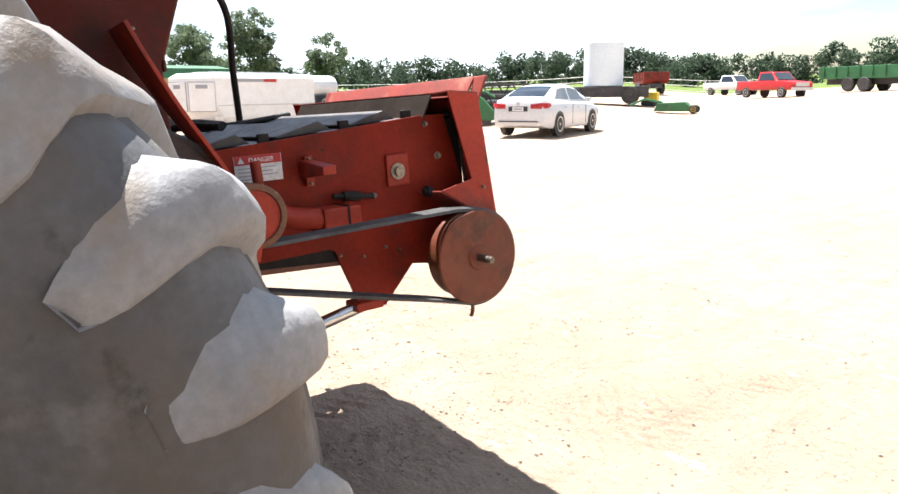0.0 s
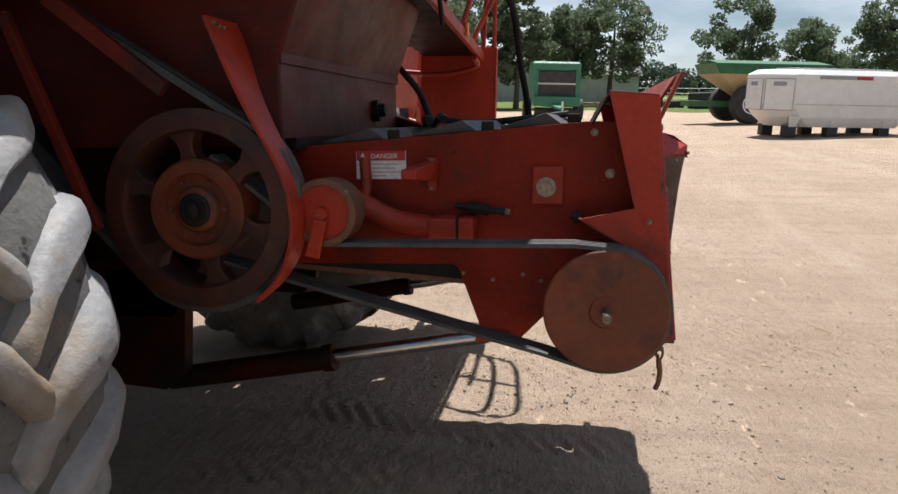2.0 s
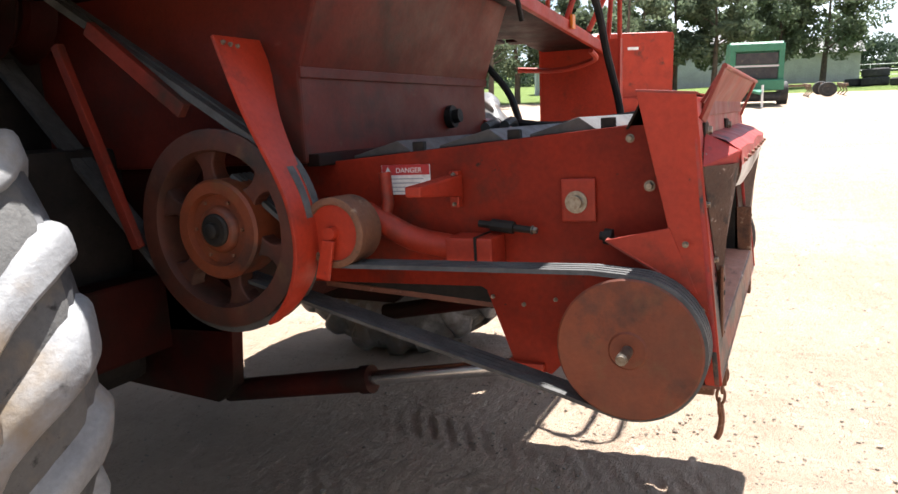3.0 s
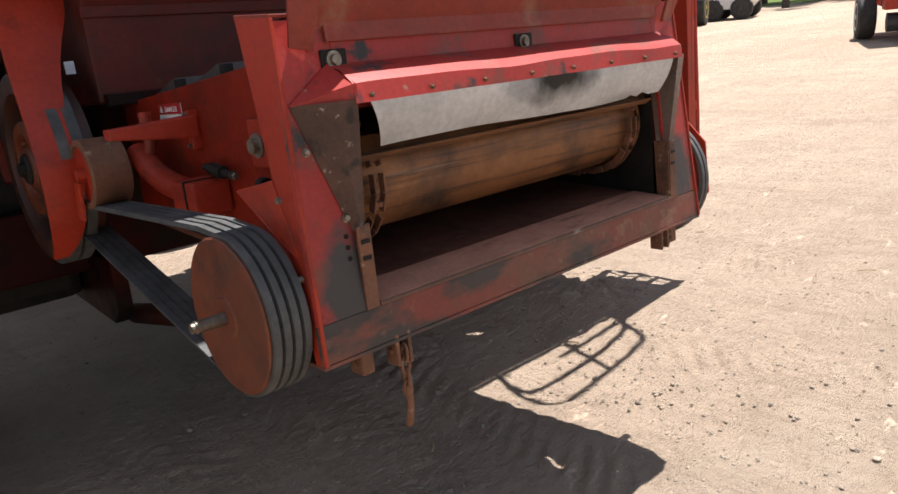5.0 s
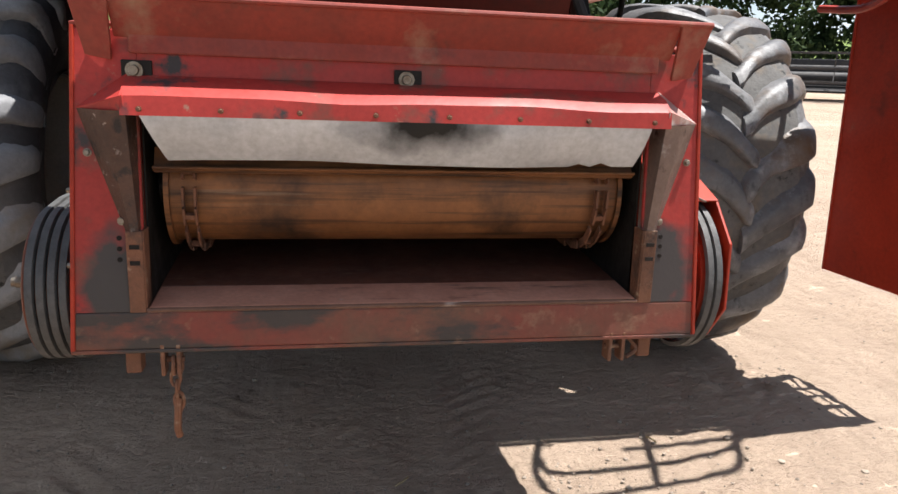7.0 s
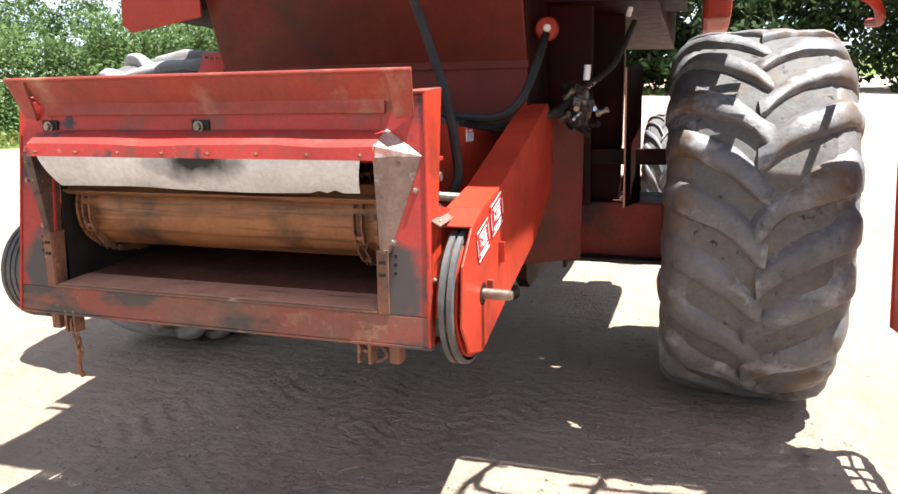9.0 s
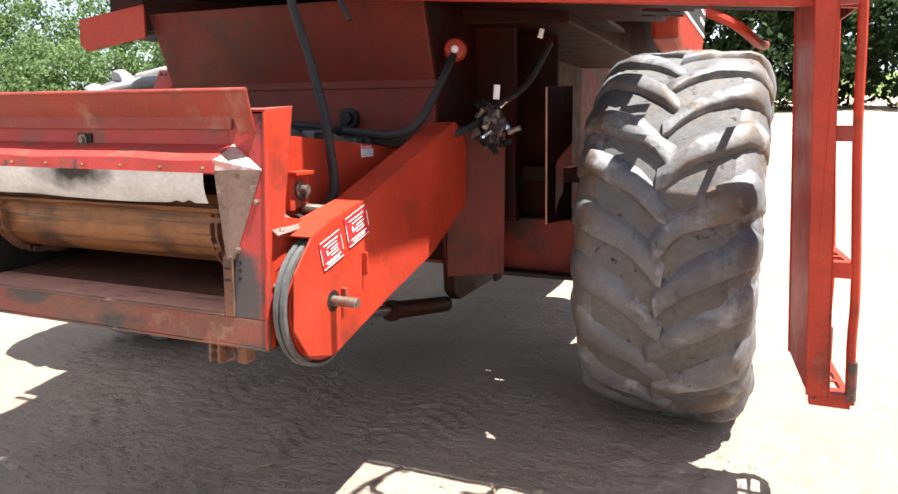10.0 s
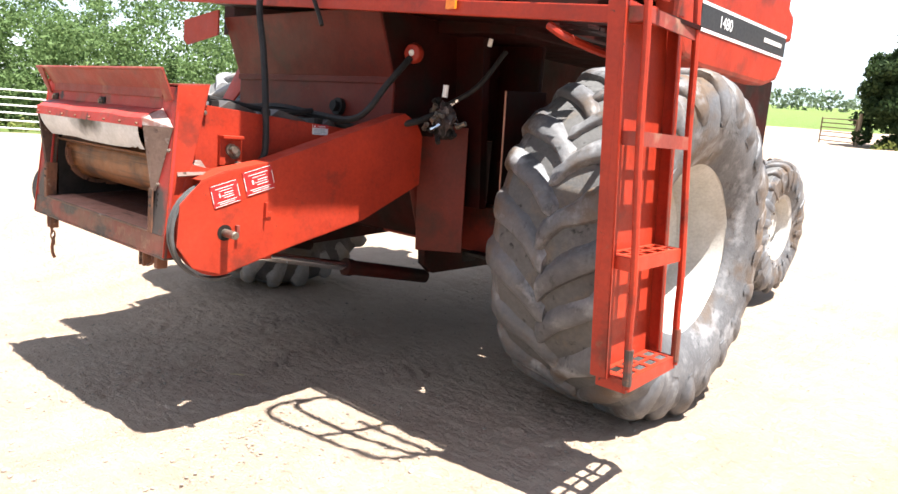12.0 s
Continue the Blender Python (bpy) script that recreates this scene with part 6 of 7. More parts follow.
def car(x, y, heading, paint, label):
    """A modern sedan: lofted body with rounded sides, arched greenhouse, glass that follows it."""
    m = frame_at(x, y, heading)
    root = thing("sedan_car", m.translation, label, "car")
    # (x, half width, sill, shoulder, top)
    body = ((-2.31, 0.66, 0.40, 0.74, 0.86), (-2.27, 0.78, 0.30, 0.80, 0.98), (-2.12, 0.85, 0.24, 0.86, 1.05), (-1.80, 0.885, 0.21, 0.90, 1.07), (-1.30, 0.89, 0.20, 0.92, 1.04), (-0.6, 0.89, 0.19, 0.92, 1.00), (0.2, 0.89, 0.19, 0.90, 0.97), (0.9, 0.885, 0.19, 0.87, 0.97), (1.35, 0.88, 0.20, 0.84, 0.94), (1.75, 0.865, 0.21, 0.78, 0.86), (2.08, 0.82, 0.23, 0.70, 0.76), (2.25, 0.72, 0.27, 0.60, 0.66), (2.32, 0.58, 0.34, 0.52, 0.56))
    half = lambda px, w, z0, zs, zt: [(px, w * 0.93, z0), (px, w * 0.99, z0 + 0.10), (px, w, (z0 + zs) / 2), (px, w * 0.985, zs - 0.04), (px, w * 0.955, zs), (px, w * 0.87, zt - 0.03), (px, w * 0.70, zt), (px, w * 0.3, zt + 0.012)]
    secs = []
    for row in body:
        r = half(*row)
        secs.append(r + [(px, -py, pz) for px, py, pz in r[::-1]])
    mpart("car_body", loft(B(), secs), paint, root, m, "", 0, True)
    # greenhouse: (x, half width below, height below, half width above, height above)
    green = ((-1.98, 0.70, 1.04, 0.69, 1.05), (-1.70, 0.735, 1.03, 0.66, 1.16), (-1.35, 0.755, 1.01, 0.615, 1.30), (-0.98, 0.77, 0.99, 0.575, 1.405), (-0.5, 0.775, 0.97, 0.56, 1.452), (0.0, 0.775, 0.955, 0.555, 1.45), (0.40, 0.775, 0.95, 0.56, 1.395), (0.85, 0.77, 0.95, 0.60, 1.22), (1.22, 0.755, 0.95, 0.66, 1.06), (1.48, 0.73, 0.93, 0.70, 0.945))

    def station(px):
        for g0, g1 in zip(green, green[1:]):
            if g0[0] <= px <= g1[0]:
                k = (px - g0[0]) / (g1[0] - g0[0])
                return [p + (q - p) * k for p, q in zip(g0, g1)]
        return list(green[-1])
    secs = []
    for px, wb, zb, wt, zt in green:
        r = [(px, wb, zb), (px, wt + 0.25 * (wb - wt), zb + 0.78 * (zt - zb)), (px, wt, zb + 0.93 * (zt - zb)), (px, wt - 0.07, zt), (px, wt * 0.4, zt + 0.018)]
        secs.append(r + [(qx, -qy, qz) for qx, qy, qz in r[::-1]])
    mpart("car_roof", loft(B(), secs), paint, root, m, "", 0, True)

    def side_glass(x0, x1, s, rake0, rake1):
        bm = B()
        rows = []
        for i in range(9):
            row = []
            for f in (0.10, 0.45, 0.80):
                px = x0 + (x1 - x0) * i / 8 + (rake0 * (1 - i / 8) + rake1 * i / 8) * (f - 0.10)
                px, wb, zb, wt, zt = station(px)
                g = f / 0.78 if f < 0.78 else 1.0
                row.append(bm.verts.new((px, s * (wb + (wt + 0.25 * (wb - wt) - wb) * g + 0.008), zb + f * (zt - zb))))
            rows.append(row)
        for p, q in zip(rows, rows[1:]):
            for k in range(2):
                bm.faces.new((p[k], q[k], q[k + 1], p[k + 1]))
        bmesh.ops.solidify(bm, geom=bm.faces[:], thickness=0.006)
        mpart("side_window", bm, GLASS, root, m, "", 0, True)

    def end_glass(x0, x1, name):
        bm = B()
        rows = []
        for i in range(6):
            px, wb, zb, wt, zt = station(x0 + (x1 - x0) * i / 5)
            rows.append([bm.verts.new((px, (wt - 0.075) * v, zt + 0.012 + 0.014 * (1 - v * v))) for v in (-1, -0.5, 0, 0.5, 1)])
        for p, q in zip(rows, rows[1:]):
            for k in range(4):
                bm.faces.new((p[k], q[k], q[k + 1], p[k + 1]))
        bmesh.ops.solidify(bm, geom=bm.faces[:], thickness=0.008)
        mpart(name, bm, GLASS, root, m, "", 0, True)
    end_glass(-1.86, -1.06, "rear_window")
    end_glass(0.50, 1.36, "windscreen")
    for s in (-1, 1):
        side_glass(-1.42, -0.40, s, 0.55, 0.0)
        side_glass(-0.30, 1.02, s, 0.0, -0.75)
        for px in (-1.36, 1.32):
            mpart("wheel_arch", lathe(B(), (px, s * 0.72, 0.33), (0, s, 0), [(0, 0.365), (0.172, 0.365)], 28), INK, root, m)
            road_wheel(root, m, px, s * 0.80, 0.32, 0.21, s, SILVER, 0.70)
            for i in range(5):
                a = i * 2 * math.pi / 5
                mpart("wheel_gap", cyl(B(), (px + 0.13 * math.cos(a), s * 0.905, 0.32 + 0.13 * math.sin(a)), (px + 0.13 * math.cos(a), s * 0.914, 0.32 + 0.13 * math.sin(a)), 0.035, 8), INK, root, m)
        bm = loft(B(), [[(-2.335, s * 0.40, 0.78), (-2.335, s * 0.40, 0.90), (-2.25, s * 0.40, 0.90), (-2.25, s * 0.40, 0.78)], [(-2.30, s * 0.70, 0.77), (-2.29, s * 0.70, 0.93), (-2.22, s * 0.70, 0.93), (-2.22, s * 0.70, 0.77)], [(-2.17, s * 0.868, 0.79), (-2.15, s * 0.862, 0.93), (-2.09, s * 0.83, 0.93), (-2.09, s * 0.83, 0.79)], [(-1.98, s * 0.886, 0.84), (-1.98, s * 0.882, 0.92), (-1.97, s * 0.83, 0.92), (-1.97, s * 0.83, 0.84)]])
        mpart("tail_lamp", bm, TAIL, root, m, "red tail lamp", 0.004, True)
        mpart("wing_mirror", obox(B(), Matrix.Translation((0.72, s * 0.95, 1.0)) @ Matrix.Rotation(0.2 * s, 4, "Z"), (0.13, 0.19, 0.12)), paint, root, m, "", 0.035, True)
        for px in (-0.36, 0.72):
            mpart("door_seam", box(B(), (px - 0.004, s * 0.888 - 0.006, 0.30), (px + 0.004, s * 0.888 + 0.006, 0.86)), INK, root, m)
        for px in (-0.95, 0.05):
            mpart("door_handle", box(B(), (px, s * 0.880, 0.78), (px + 0.18, s * 0.905, 0.81)), paint, root, m, "", 0.008)
    mpart("plate_recess", box(B(), (-2.315, -0.30, 0.70), (-2.24, 0.30, 0.84)), INK, root, m)
    mpart("number_plate", box(B(), (-2.323, -0.17, 0.71), (-2.30, 0.17, 0.82)), WHITE, root, m)
    mpart("plate_bar", box(B(), (-2.327, -0.13, 0.745), (-2.322, 0.13, 0.79)), GREY_INK, root, m)
    mpart("badge", cyl(B(), (-2.33, 0, 0.92), (-2.26, 0, 0.92), 0.045, 16), SILVER, root, m)
    mpart("bumper_vent", box(B(), (-2.335, -0.62, 0.40), (-2.28, 0.62, 0.43)), INK, root, m)


cx_, cy_ = 14.1, -14.0
car(cx_, cy_, -66, CAR_PAINT, "white four-door sedan parked on the dirt yard")


def pickup(x, y, heading, paint, label):
    m = frame_at(x, y, heading)
    root = thing("pickup_truck", m.translation, label, "pickup")
    b = mpart("truck_body", prism(B(), [(-2.8, -0.95, 0.55), (2.7, -0.95, 0.55), (2.75, -0.95, 0.95), (2.6, -0.95, 1.12), (1.35, -0.95, 1.2), (-2.8, -0.95, 1.2)], (0, 1.9, 0)), paint, root, m, "", 0.06, True)
    mpart("truck_cab", loft(B(), [[(px, -w0, 1.18), (px, -w1, z), (px, w1, z), (px, w0, 1.18)] for px, w0, w1, z in ((-0.75, 0.92, 0.80, 1.22), (-0.6, 0.92, 0.76, 1.85), (0.6, 0.92, 0.76, 1.85), (1.3, 0.92, 0.85, 1.22))]), paint, root, m, "", 0.04, True)
    mpart("bed_liner", box(B(), (-2.7, -0.82, 1.10), (-0.85, 0.82, 1.206)), DARK, root, m)
    for s in (-1, 1):
        mpart("side_window", plate(B(), [(-0.5, s * 0.905, 1.25), (1.05, s * 0.905, 1.25), (0.58, s * 0.775, 1.76), (-0.5, s * 0.775, 1.76)], 0.03), GLASS, root, m)
        for px in (-1.75, 1.75):
            road_wheel(root, m, px, s * 0.86, 0.38, 0.26, s)
    mpart("windscreen", plate(B(), [(1.24, -0.75, 1.27), (1.24, 0.75, 1.27), (0.68, 0.68, 1.78), (0.68, -0.68, 1.78)], 0.06), GLASS, root, m)
    mpart("front_bumper", box(B(), (2.68, -0.95, 0.5), (2.85, 0.95, 0.72)), SILVER, root, m, "", 0.03)
    mpart("grille", box(B(), (2.70, -0.6, 0.78), (2.76, 0.6, 1.05)), SILVER, root, m)


pickup(28.6, -49.6, 165, CAR_RED, "red pickup truck parked far across the yard")
pickup(39.5, -60.5, 170, CAR_PAINT, "white pickup truck parked far across the yard")


def white_box(x, y, heading):
    """A white steel hopper body set down on skids."""
    m = frame_at(x, y, heading)
    root = thing("hopper_body", m.translation, "white sheet steel hopper body standing on short skids", "hopper")
    # plan at a height: long sides, one end cut back at both corners
    plan = lambda z, lo, hi, w: [(lo, -w, z), (hi - 0.85, -w, z), (hi, -w * 0.52, z), (hi, w * 0.52, z), (hi - 0.85, w, z), (lo, w, z)]
    bm = loft(B(), [plan(0.30, -2.05, 1.95, 0.85), plan(0.62, -2.45, 2.35, 1.0), plan(1.02, -2.8, 2.65, 1.03), plan(2.0, -2.8, 2.65, 1.03), plan(2.16, -2.76, 2.35, 0.88)])
    mpart("hopper_shell", bm, WHITE, root, m, "", 0.015)
    bm = B()
    for w in (-1.032, 1.032):
        box(bm, (-2.78, w - 0.012, 1.02), (1.78, w + 0.012, 1.06))
    mpart("side_seam", bm, SILVER, root, m)
    mpart("lid_rail", box(B(), (-1.9, -0.6, 2.14), (1.6, 0.6, 2.23)), SILVER, root, m, "", 0.02)
    for p, q in (((2.655, 0.50), (2.655, -0.45)), ((1.86, 1.01), (2.60, 0.575))):
        (xa, ya), (xb, yb) = p, q
        d = Vector((xb - xa, yb - ya, 0)).normalized()
        nn = Vector((d.y, -d.x, 0)) * -1
        if nn.x < 0:
            nn = -nn
        pts = [Vector((xa, ya, 0.86)) + nn * 0.02, Vector((xb, yb, 0.86)) + nn * 0.02, Vector((xb, yb, 1.84)) + nn * 0.02, Vector((xa, ya, 1.84)) + nn * 0.02]
        mpart("door_gap", plate(B(), [v + (v - (pts[0] + pts[2]) / 2) * 0.05 - nn * 0.014 for v in pts], 0.02), GREY_INK, root, m)
        door = mpart("end_door", plate(B(), pts, 0.03), WHITE, root, m, "white hatch door", 0.006)
        c = (pts[0] + pts[2]) / 2 + nn * 0.02
        bar = [c + d * u + Vector((0, 0, 0.28 + v)) for u, v in ((-0.2, 0), (0.2, 0), (0.2, 0.13), (-0.2, 0.13))]
        mpart("print_bar", plate(B(), bar, 0.008), GREY_INK, door, m)
    for s in (-1, 1):
        for px0, px1, mat in ((-0.9, -0.3, DECAL_RED), (-0.28, 1.0, GREY_INK)):
            mpart("print_bar", box(B(), (px0, s * 1.034 - 0.006, 1.86), (px1, s * 1.034 + 0.006, 1.97)), mat, root, m)
        for px in (-1.7, 0.2, 1.7):
            mpart("skid_foot", box(B(), (px - 0.2, s * 0.7 - 0.15, -0.05), (px + 0.2, s * 0.7 + 0.15, 0.34)), DARK, root, m, "", 0.02)
            mpart("skid_bracket", prism(B(), [(px - 0.12, s * 0.86, 0.30), (px + 0.12, s * 0.86, 0.30), (px + 0.22, s * 0.98, 0.66), (px - 0.22, s * 0.98, 0.66)], (0, s * 0.03, 0)), WHITE, root, m)


white_box(24.6, -7.9, 108)


def header(x, y, heading, length, label, reel=True):
    """A wide cutting head with end sheets, auger trough and reel bats."""
    m = frame_at(x, y, heading)
    root = thing("harvest_header", m.translation, label, "header", "parked headers")
    h = length / 2
    mpart("trough", prism(B(), [(-h, -0.5, 0.35), (-h, 0.5, 0.25), (-h, 0.55, 0.32), (-h, -0.4, 0.45), (-h, -0.45, 1.2), (-h, -0.55, 1.2)], (length, 0, 0)), DARK, root, m)
    mpart("back_beam", box(B(), (-h, -0.62, 1.1), (h, -0.5, 1.22)), DARK, root, m, "", 0.01)
    mpart("auger", cyl(B(), (-h, -0.1, 0.68), (h, -0.1, 0.68), 0.17, 12), DARK, root, m, "", 0, True)
    for s in (-1, 1):
        mpart("end_sheet", prism(B(), [(s * h, -0.65, 0.15), (s * h, 0.9, 0.10), (s * h, 1.1, 0.3), (s * h, 0.5, 0.9), (s * h, 0.1, 1.15), (s * h, -0.65, 1.15)], (s * 0.12, 0, 0)), GREEN, root, m, "green end sheet", 0.01)
        mpart("reel_arm", tube(B(), [(s * h * 0.97, -0.5, 1.2), (s * h * 0.97, 0.5, 1.15), (s * h * 0.97, 0.9, 0.95)], 0.05, 6), GREEN if s > 0 else DARK, root, m)
    if reel:
        mpart("reel_tube", cyl(B(), (-h * 0.96, 0.55, 1.0), (h * 0.96, 0.55, 1.0), 0.07, 10), DARK, root, m)
        for i in range(6):
            a = i * math.pi / 3
            c = (0.55 + 0.5 * math.cos(a), 1.0 + 0.5 * math.sin(a))
            mpart("reel_bat", box(B(), (-h * 0.96, c[0] - 0.03, c[1] - 0.03), (h * 0.96, c[0] + 0.03, c[1] + 0.03)), DARK, root, m)
        for px in np.linspace(-h * 0.93, h * 0.93, 6):
            bm = B()
            for i in range(3):
                obox(bm, Matrix.Translation((px, 0.55, 1.0)) @ Matrix.Rotation(i * math.pi / 3, 4, "X"), (0.03, 1.0, 0.05))
            mpart("reel_spider", bm, DARK, root, m)
    for px in (-h * 0.7, h * 0.7):
        mpart("stand_block", box(B(), (px - 0.3, -0.3, -0.05), (px + 0.3, 0.1, 0.3)), WOOD, root, m, "", 0.01)


header(26.0, -16.2, 121, 7.4, "green wide header with a black reel on blocks")
header(20.9, -18.2, 114, 7.0, "green wide header with a black reel on blocks")
header(14.8, 19.3, 142, 8.5, "black wide header with a reel on wooden blocks")

m = frame_at(27.6, -30.6, 40)
root = thing("storage_tank", m.translation, "pale plastic cylindrical storage tank on a dark trailer", "tank")
mpart("tank_shell", lathe(B(), (0, 0, 1.0), (0, 0, 1), [(0, 1.06), (0.05, 1.13), (2.45, 1.13), (2.58, 1.02), (2.66, 0.3), (2.7, 0.25)], 40), TANK, root, m, "", 0, True)
mpart("trailer_frame", box(B(), (-2.6, -1.2, 0.4), (2.6, 1.2, 1.0)), DARK, root, m, "", 0.04)
for s in (-1, 1):
    for px in (-1.6, 1.6):
        road_wheel(root, m, px, s * 1.25, 0.5, 0.3, s, DARK)


def far_wagon(x, y, heading, paint, label, l=6.0, h=1.4, z=0.9):
    m = frame_at(x, y, heading)
    root = thing("farm_wagon", m.translation, label, "wagon")
    mpart("wagon_box", prism(B(), [(-l / 2, -1.1, z + 0.3), (-l / 2 + 0.3, -1.1, z), (l / 2 - 0.3, -1.1, z), (l / 2, -1.1, z + 0.3), (l / 2, -1.1, z + h), (-l / 2, -1.1, z + h)], (0, 2.2, 0)), paint, root, m, "", 0.04)
    for px in np.linspace(-l / 2 + 0.5, l / 2 - 0.5, 7):
        mpart("wagon_rib", box(B(), (px - 0.04, -1.16, z + 0.2), (px + 0.04, 1.16, z + h)), paint, root, m)
    mpart("drawbar", box(B(), (l / 2, -0.08, 0.5), (l / 2 + 1.2, 0.08, 0.62)), DARK, root, m)
    mpart("wagon_chassis", box(B(), (-l / 2 + 0.3, -0.5, 0.5), (l / 2, 0.5, z)), DARK, root, m)
    for s in (-1, 1):
        for px in (-0.9, 0.4):
            road_wheel(root, m, px, s * 1.0, 0.5, 0.35, s, DARK)


far_wagon(24.0, -54.3, 168, GREEN, "green steel grain wagon on black wheels", 7.0, 0.9)
far_wagon(42.5, -52.5, 140, RED_STAINED, "red farm implement far across the yard", 6.0, 1.0)
far_wagon(33.6, 16.9, 105, WHITE, "white steel box trailer parked by the trees", 2.8, 0.8, 0.5)


def baler(x, y, heading, paint, label, h=2.9, w=2.3, l=3.6):
    """A round baler seen from its drawbar end."""
    m = frame_at(x, y, heading)
    root = thing("round_baler", m.translation, label, "baler", "parked balers")
    prof = [(-l, 0.9), (-l - 0.3, 1.6), (-l, 2.4), (-l + 0.7, h), (-0.4, h), (0, h - 0.25), (0.1, 1.2), (-0.4, 0.8)]
    mpart("baler_shell", prism(B(), [(px, -w / 2, pz) for px, pz in prof], (0, w, 0)), paint, root, m, "", 0.05)
    for s in (-1, 1):
        mpart("side_post", box(B(), (0.0, s * (w / 2 - 0.12) - 0.12, 0.9), (0.2, s * (w / 2 - 0.12) + 0.12, h - 0.1)), paint, root, m, "", 0.02)
        road_wheel(root, m, -1.5, s * (w / 2 + 0.18), 0.55, 0.42, s, YELLOW if paint is not RED else WHITE)
    mpart("top_beam", box(B(), (0.0, -w / 2 + 0.1, h - 0.42), (0.22, w / 2 - 0.1, h - 0.1)), paint, root, m, "", 0.02)
    if paint is RED:
        mpart("back_panel", box(B(), (0.2, -w / 2 + 0.05, 0.9), (0.26, w / 2 - 0.05, h - 0.05)), paint, root, m, "", 0.02)
        mpart("print_bar", box(B(), (0.26, -0.2, h - 0.5), (0.268, 0.1, h - 0.42)), WHITE, root, m)
    for z0, z1 in () if paint is RED else ((1.25, 1.75), (1.9, 2.4)):
        mpart("belt_panel", box(B(), (0.08, -w / 2 + 0.26, z0), (0.14, w / 2 - 0.26, z1)), DARK, root, m)
    mpart("cross_bar", box(B(), (0.1, -w / 2 + 0.2, 1.78), (0.2, w / 2 - 0.2, 1.86)), SILVER, root, m)
    mpart("front_box", box(B(), (0.0, -w / 2, 0.75), (0.5, w / 2, 1.2)), paint, root, m, "", 0.03)
    mpart("pickup_reel", cyl(B(), (0.1, -w / 2 + 0.1, 0.45), (0.1, w / 2 - 0.1, 0.45), 0.22, 12), DARK, root, m)
    mpart("drawbar", prism(B(), [(0.3, -0.35, 0.7), (2.2, -0.06, 0.6), (2.2, 0.06, 0.6), (0.3, 0.35, 0.7)], (0, 0, 0.12)), paint, root, m, "", 0.02)
    mpart("jack_stand", cyl(B(), (2.0, 0.12, 0.0), (2.0, 0.12, 1.0), 0.05, 8), WHITE, root, m)


baler(34.5, 1.65, 188, GREEN_TEAL, "sun-bleached green round baler parked on dirt")
baler(18.9, 4.15, 205, RED, "faded red round baler parked on dirt", 3.0, 2.2)

m = frame_at(33.3, -7.6, 100)
root = thing("grain_cart", m.translation, "green grain cart with a cream lower hopper on big black tyres", "grain cart")
mpart("cart_rim", prism(B(), [(-2.4, -1.4, 2.15), (2.4, -1.4, 2.15), (2.6, -1.5, 2.6), (-2.6, -1.5, 2.6)], (0, 2.9, 0)), GREEN, root, m, "", 0.03)
mpart("cart_hopper", loft(B(), [[(-0.9, -0.6, 1.1), (0.9, -0.6, 1.1), (0.9, 0.6, 1.1), (-0.9, 0.6, 1.1)], [(-2.4, -1.4, 2.15), (2.4, -1.4, 2.15), (2.4, 1.45, 2.15), (-2.4, 1.45, 2.15)]]), STRAW, root, m, "pale cream hopper", 0.02)
mpart("cart_tarp", prism(B(), [(-2.5, -1.4, 2.6), (-2.5, 0, 2.78), (-2.5, 1.4, 2.6)], (5.0, 0, 0)), GREEN, root, m)
mpart("cart_frame", box(B(), (-1.6, -0.5, 0.7), (3.4, 0.5, 0.95)), GREEN, root, m)
for s in (-1, 1):
    road_wheel(root, m, 0.9, s * 1.35, 0.85, 0.55, s, WHITE, 0.5)

m = frame_at(28.4, -12.9, 100)
root = thing("nurse_tank", m.translation, "small white cylindrical tank on black tyres", "tank")
mpart("tank_shell", lathe(B(), (-0.9, 0, 1.6), (1, 0, 0), [(0, 0.1), (0.1, 0.4), (0.25, 0.48), (1.6, 0.48), (1.75, 0.4), (1.85, 0.1)], 24), WHITE, root, m, "", 0, True)
mpart("tank_cradle", box(B(), (-0.8, -0.45, 0.6), (0.8, 0.45, 1.2)), DARK, root, m, "", 0.02)
for s in (-1, 1):
    road_wheel(root, m, 0.0, s * 0.6, 0.55, 0.4, s, DARK)

m = frame_at(24.6, -12.4, 130)
root = thing("tow_stand", m.translation, "rusty steel tow stand lying on the dirt", "stand")
mpart("stand_base", box(B(), (-0.9, -0.12, 0.0), (0.9, 0.12, 0.14)), DARK, root, m, "", 0.02)
for q in ((-0.7, 0.1), (0.7, 0.1)):
    mpart("stand_leg", tube(B(), [(q[0], 0, 0.1), (0.0, 0, 0.62)], 0.04, 6), DARK, root, m)

m = frame_at(20.6, -28.3, 30)
root = thing("mower_deck", m.translation, "low green and yellow mower attachment on the dirt", "mower")
mpart("mower_shell", prism(B(), [(-1.0, -0.5, 0.1), (1.0, -0.5, 0.1), (0.8, -0.5, 0.5), (-0.5, -0.5, 0.55)], (0, 1.0, 0)), GREEN, root, m, "", 0.04)
mpart("mower_arm", tube(B(), [(0.6, 0, 0.5), (1.5, 0.1, 0.7), (2.2, 0.1, 0.4)], 0.06, 6), GREEN, root, m)
for s in (-1, 1):
    road_wheel(root, m, -0.9, s * 0.5, 0.2, 0.14, s, YELLOW)
m = frame_at(26.2, -33.2, 30)
root = thing("yellow_bin", m.translation, "yellow steel bin beside the tank trailer", "bin")
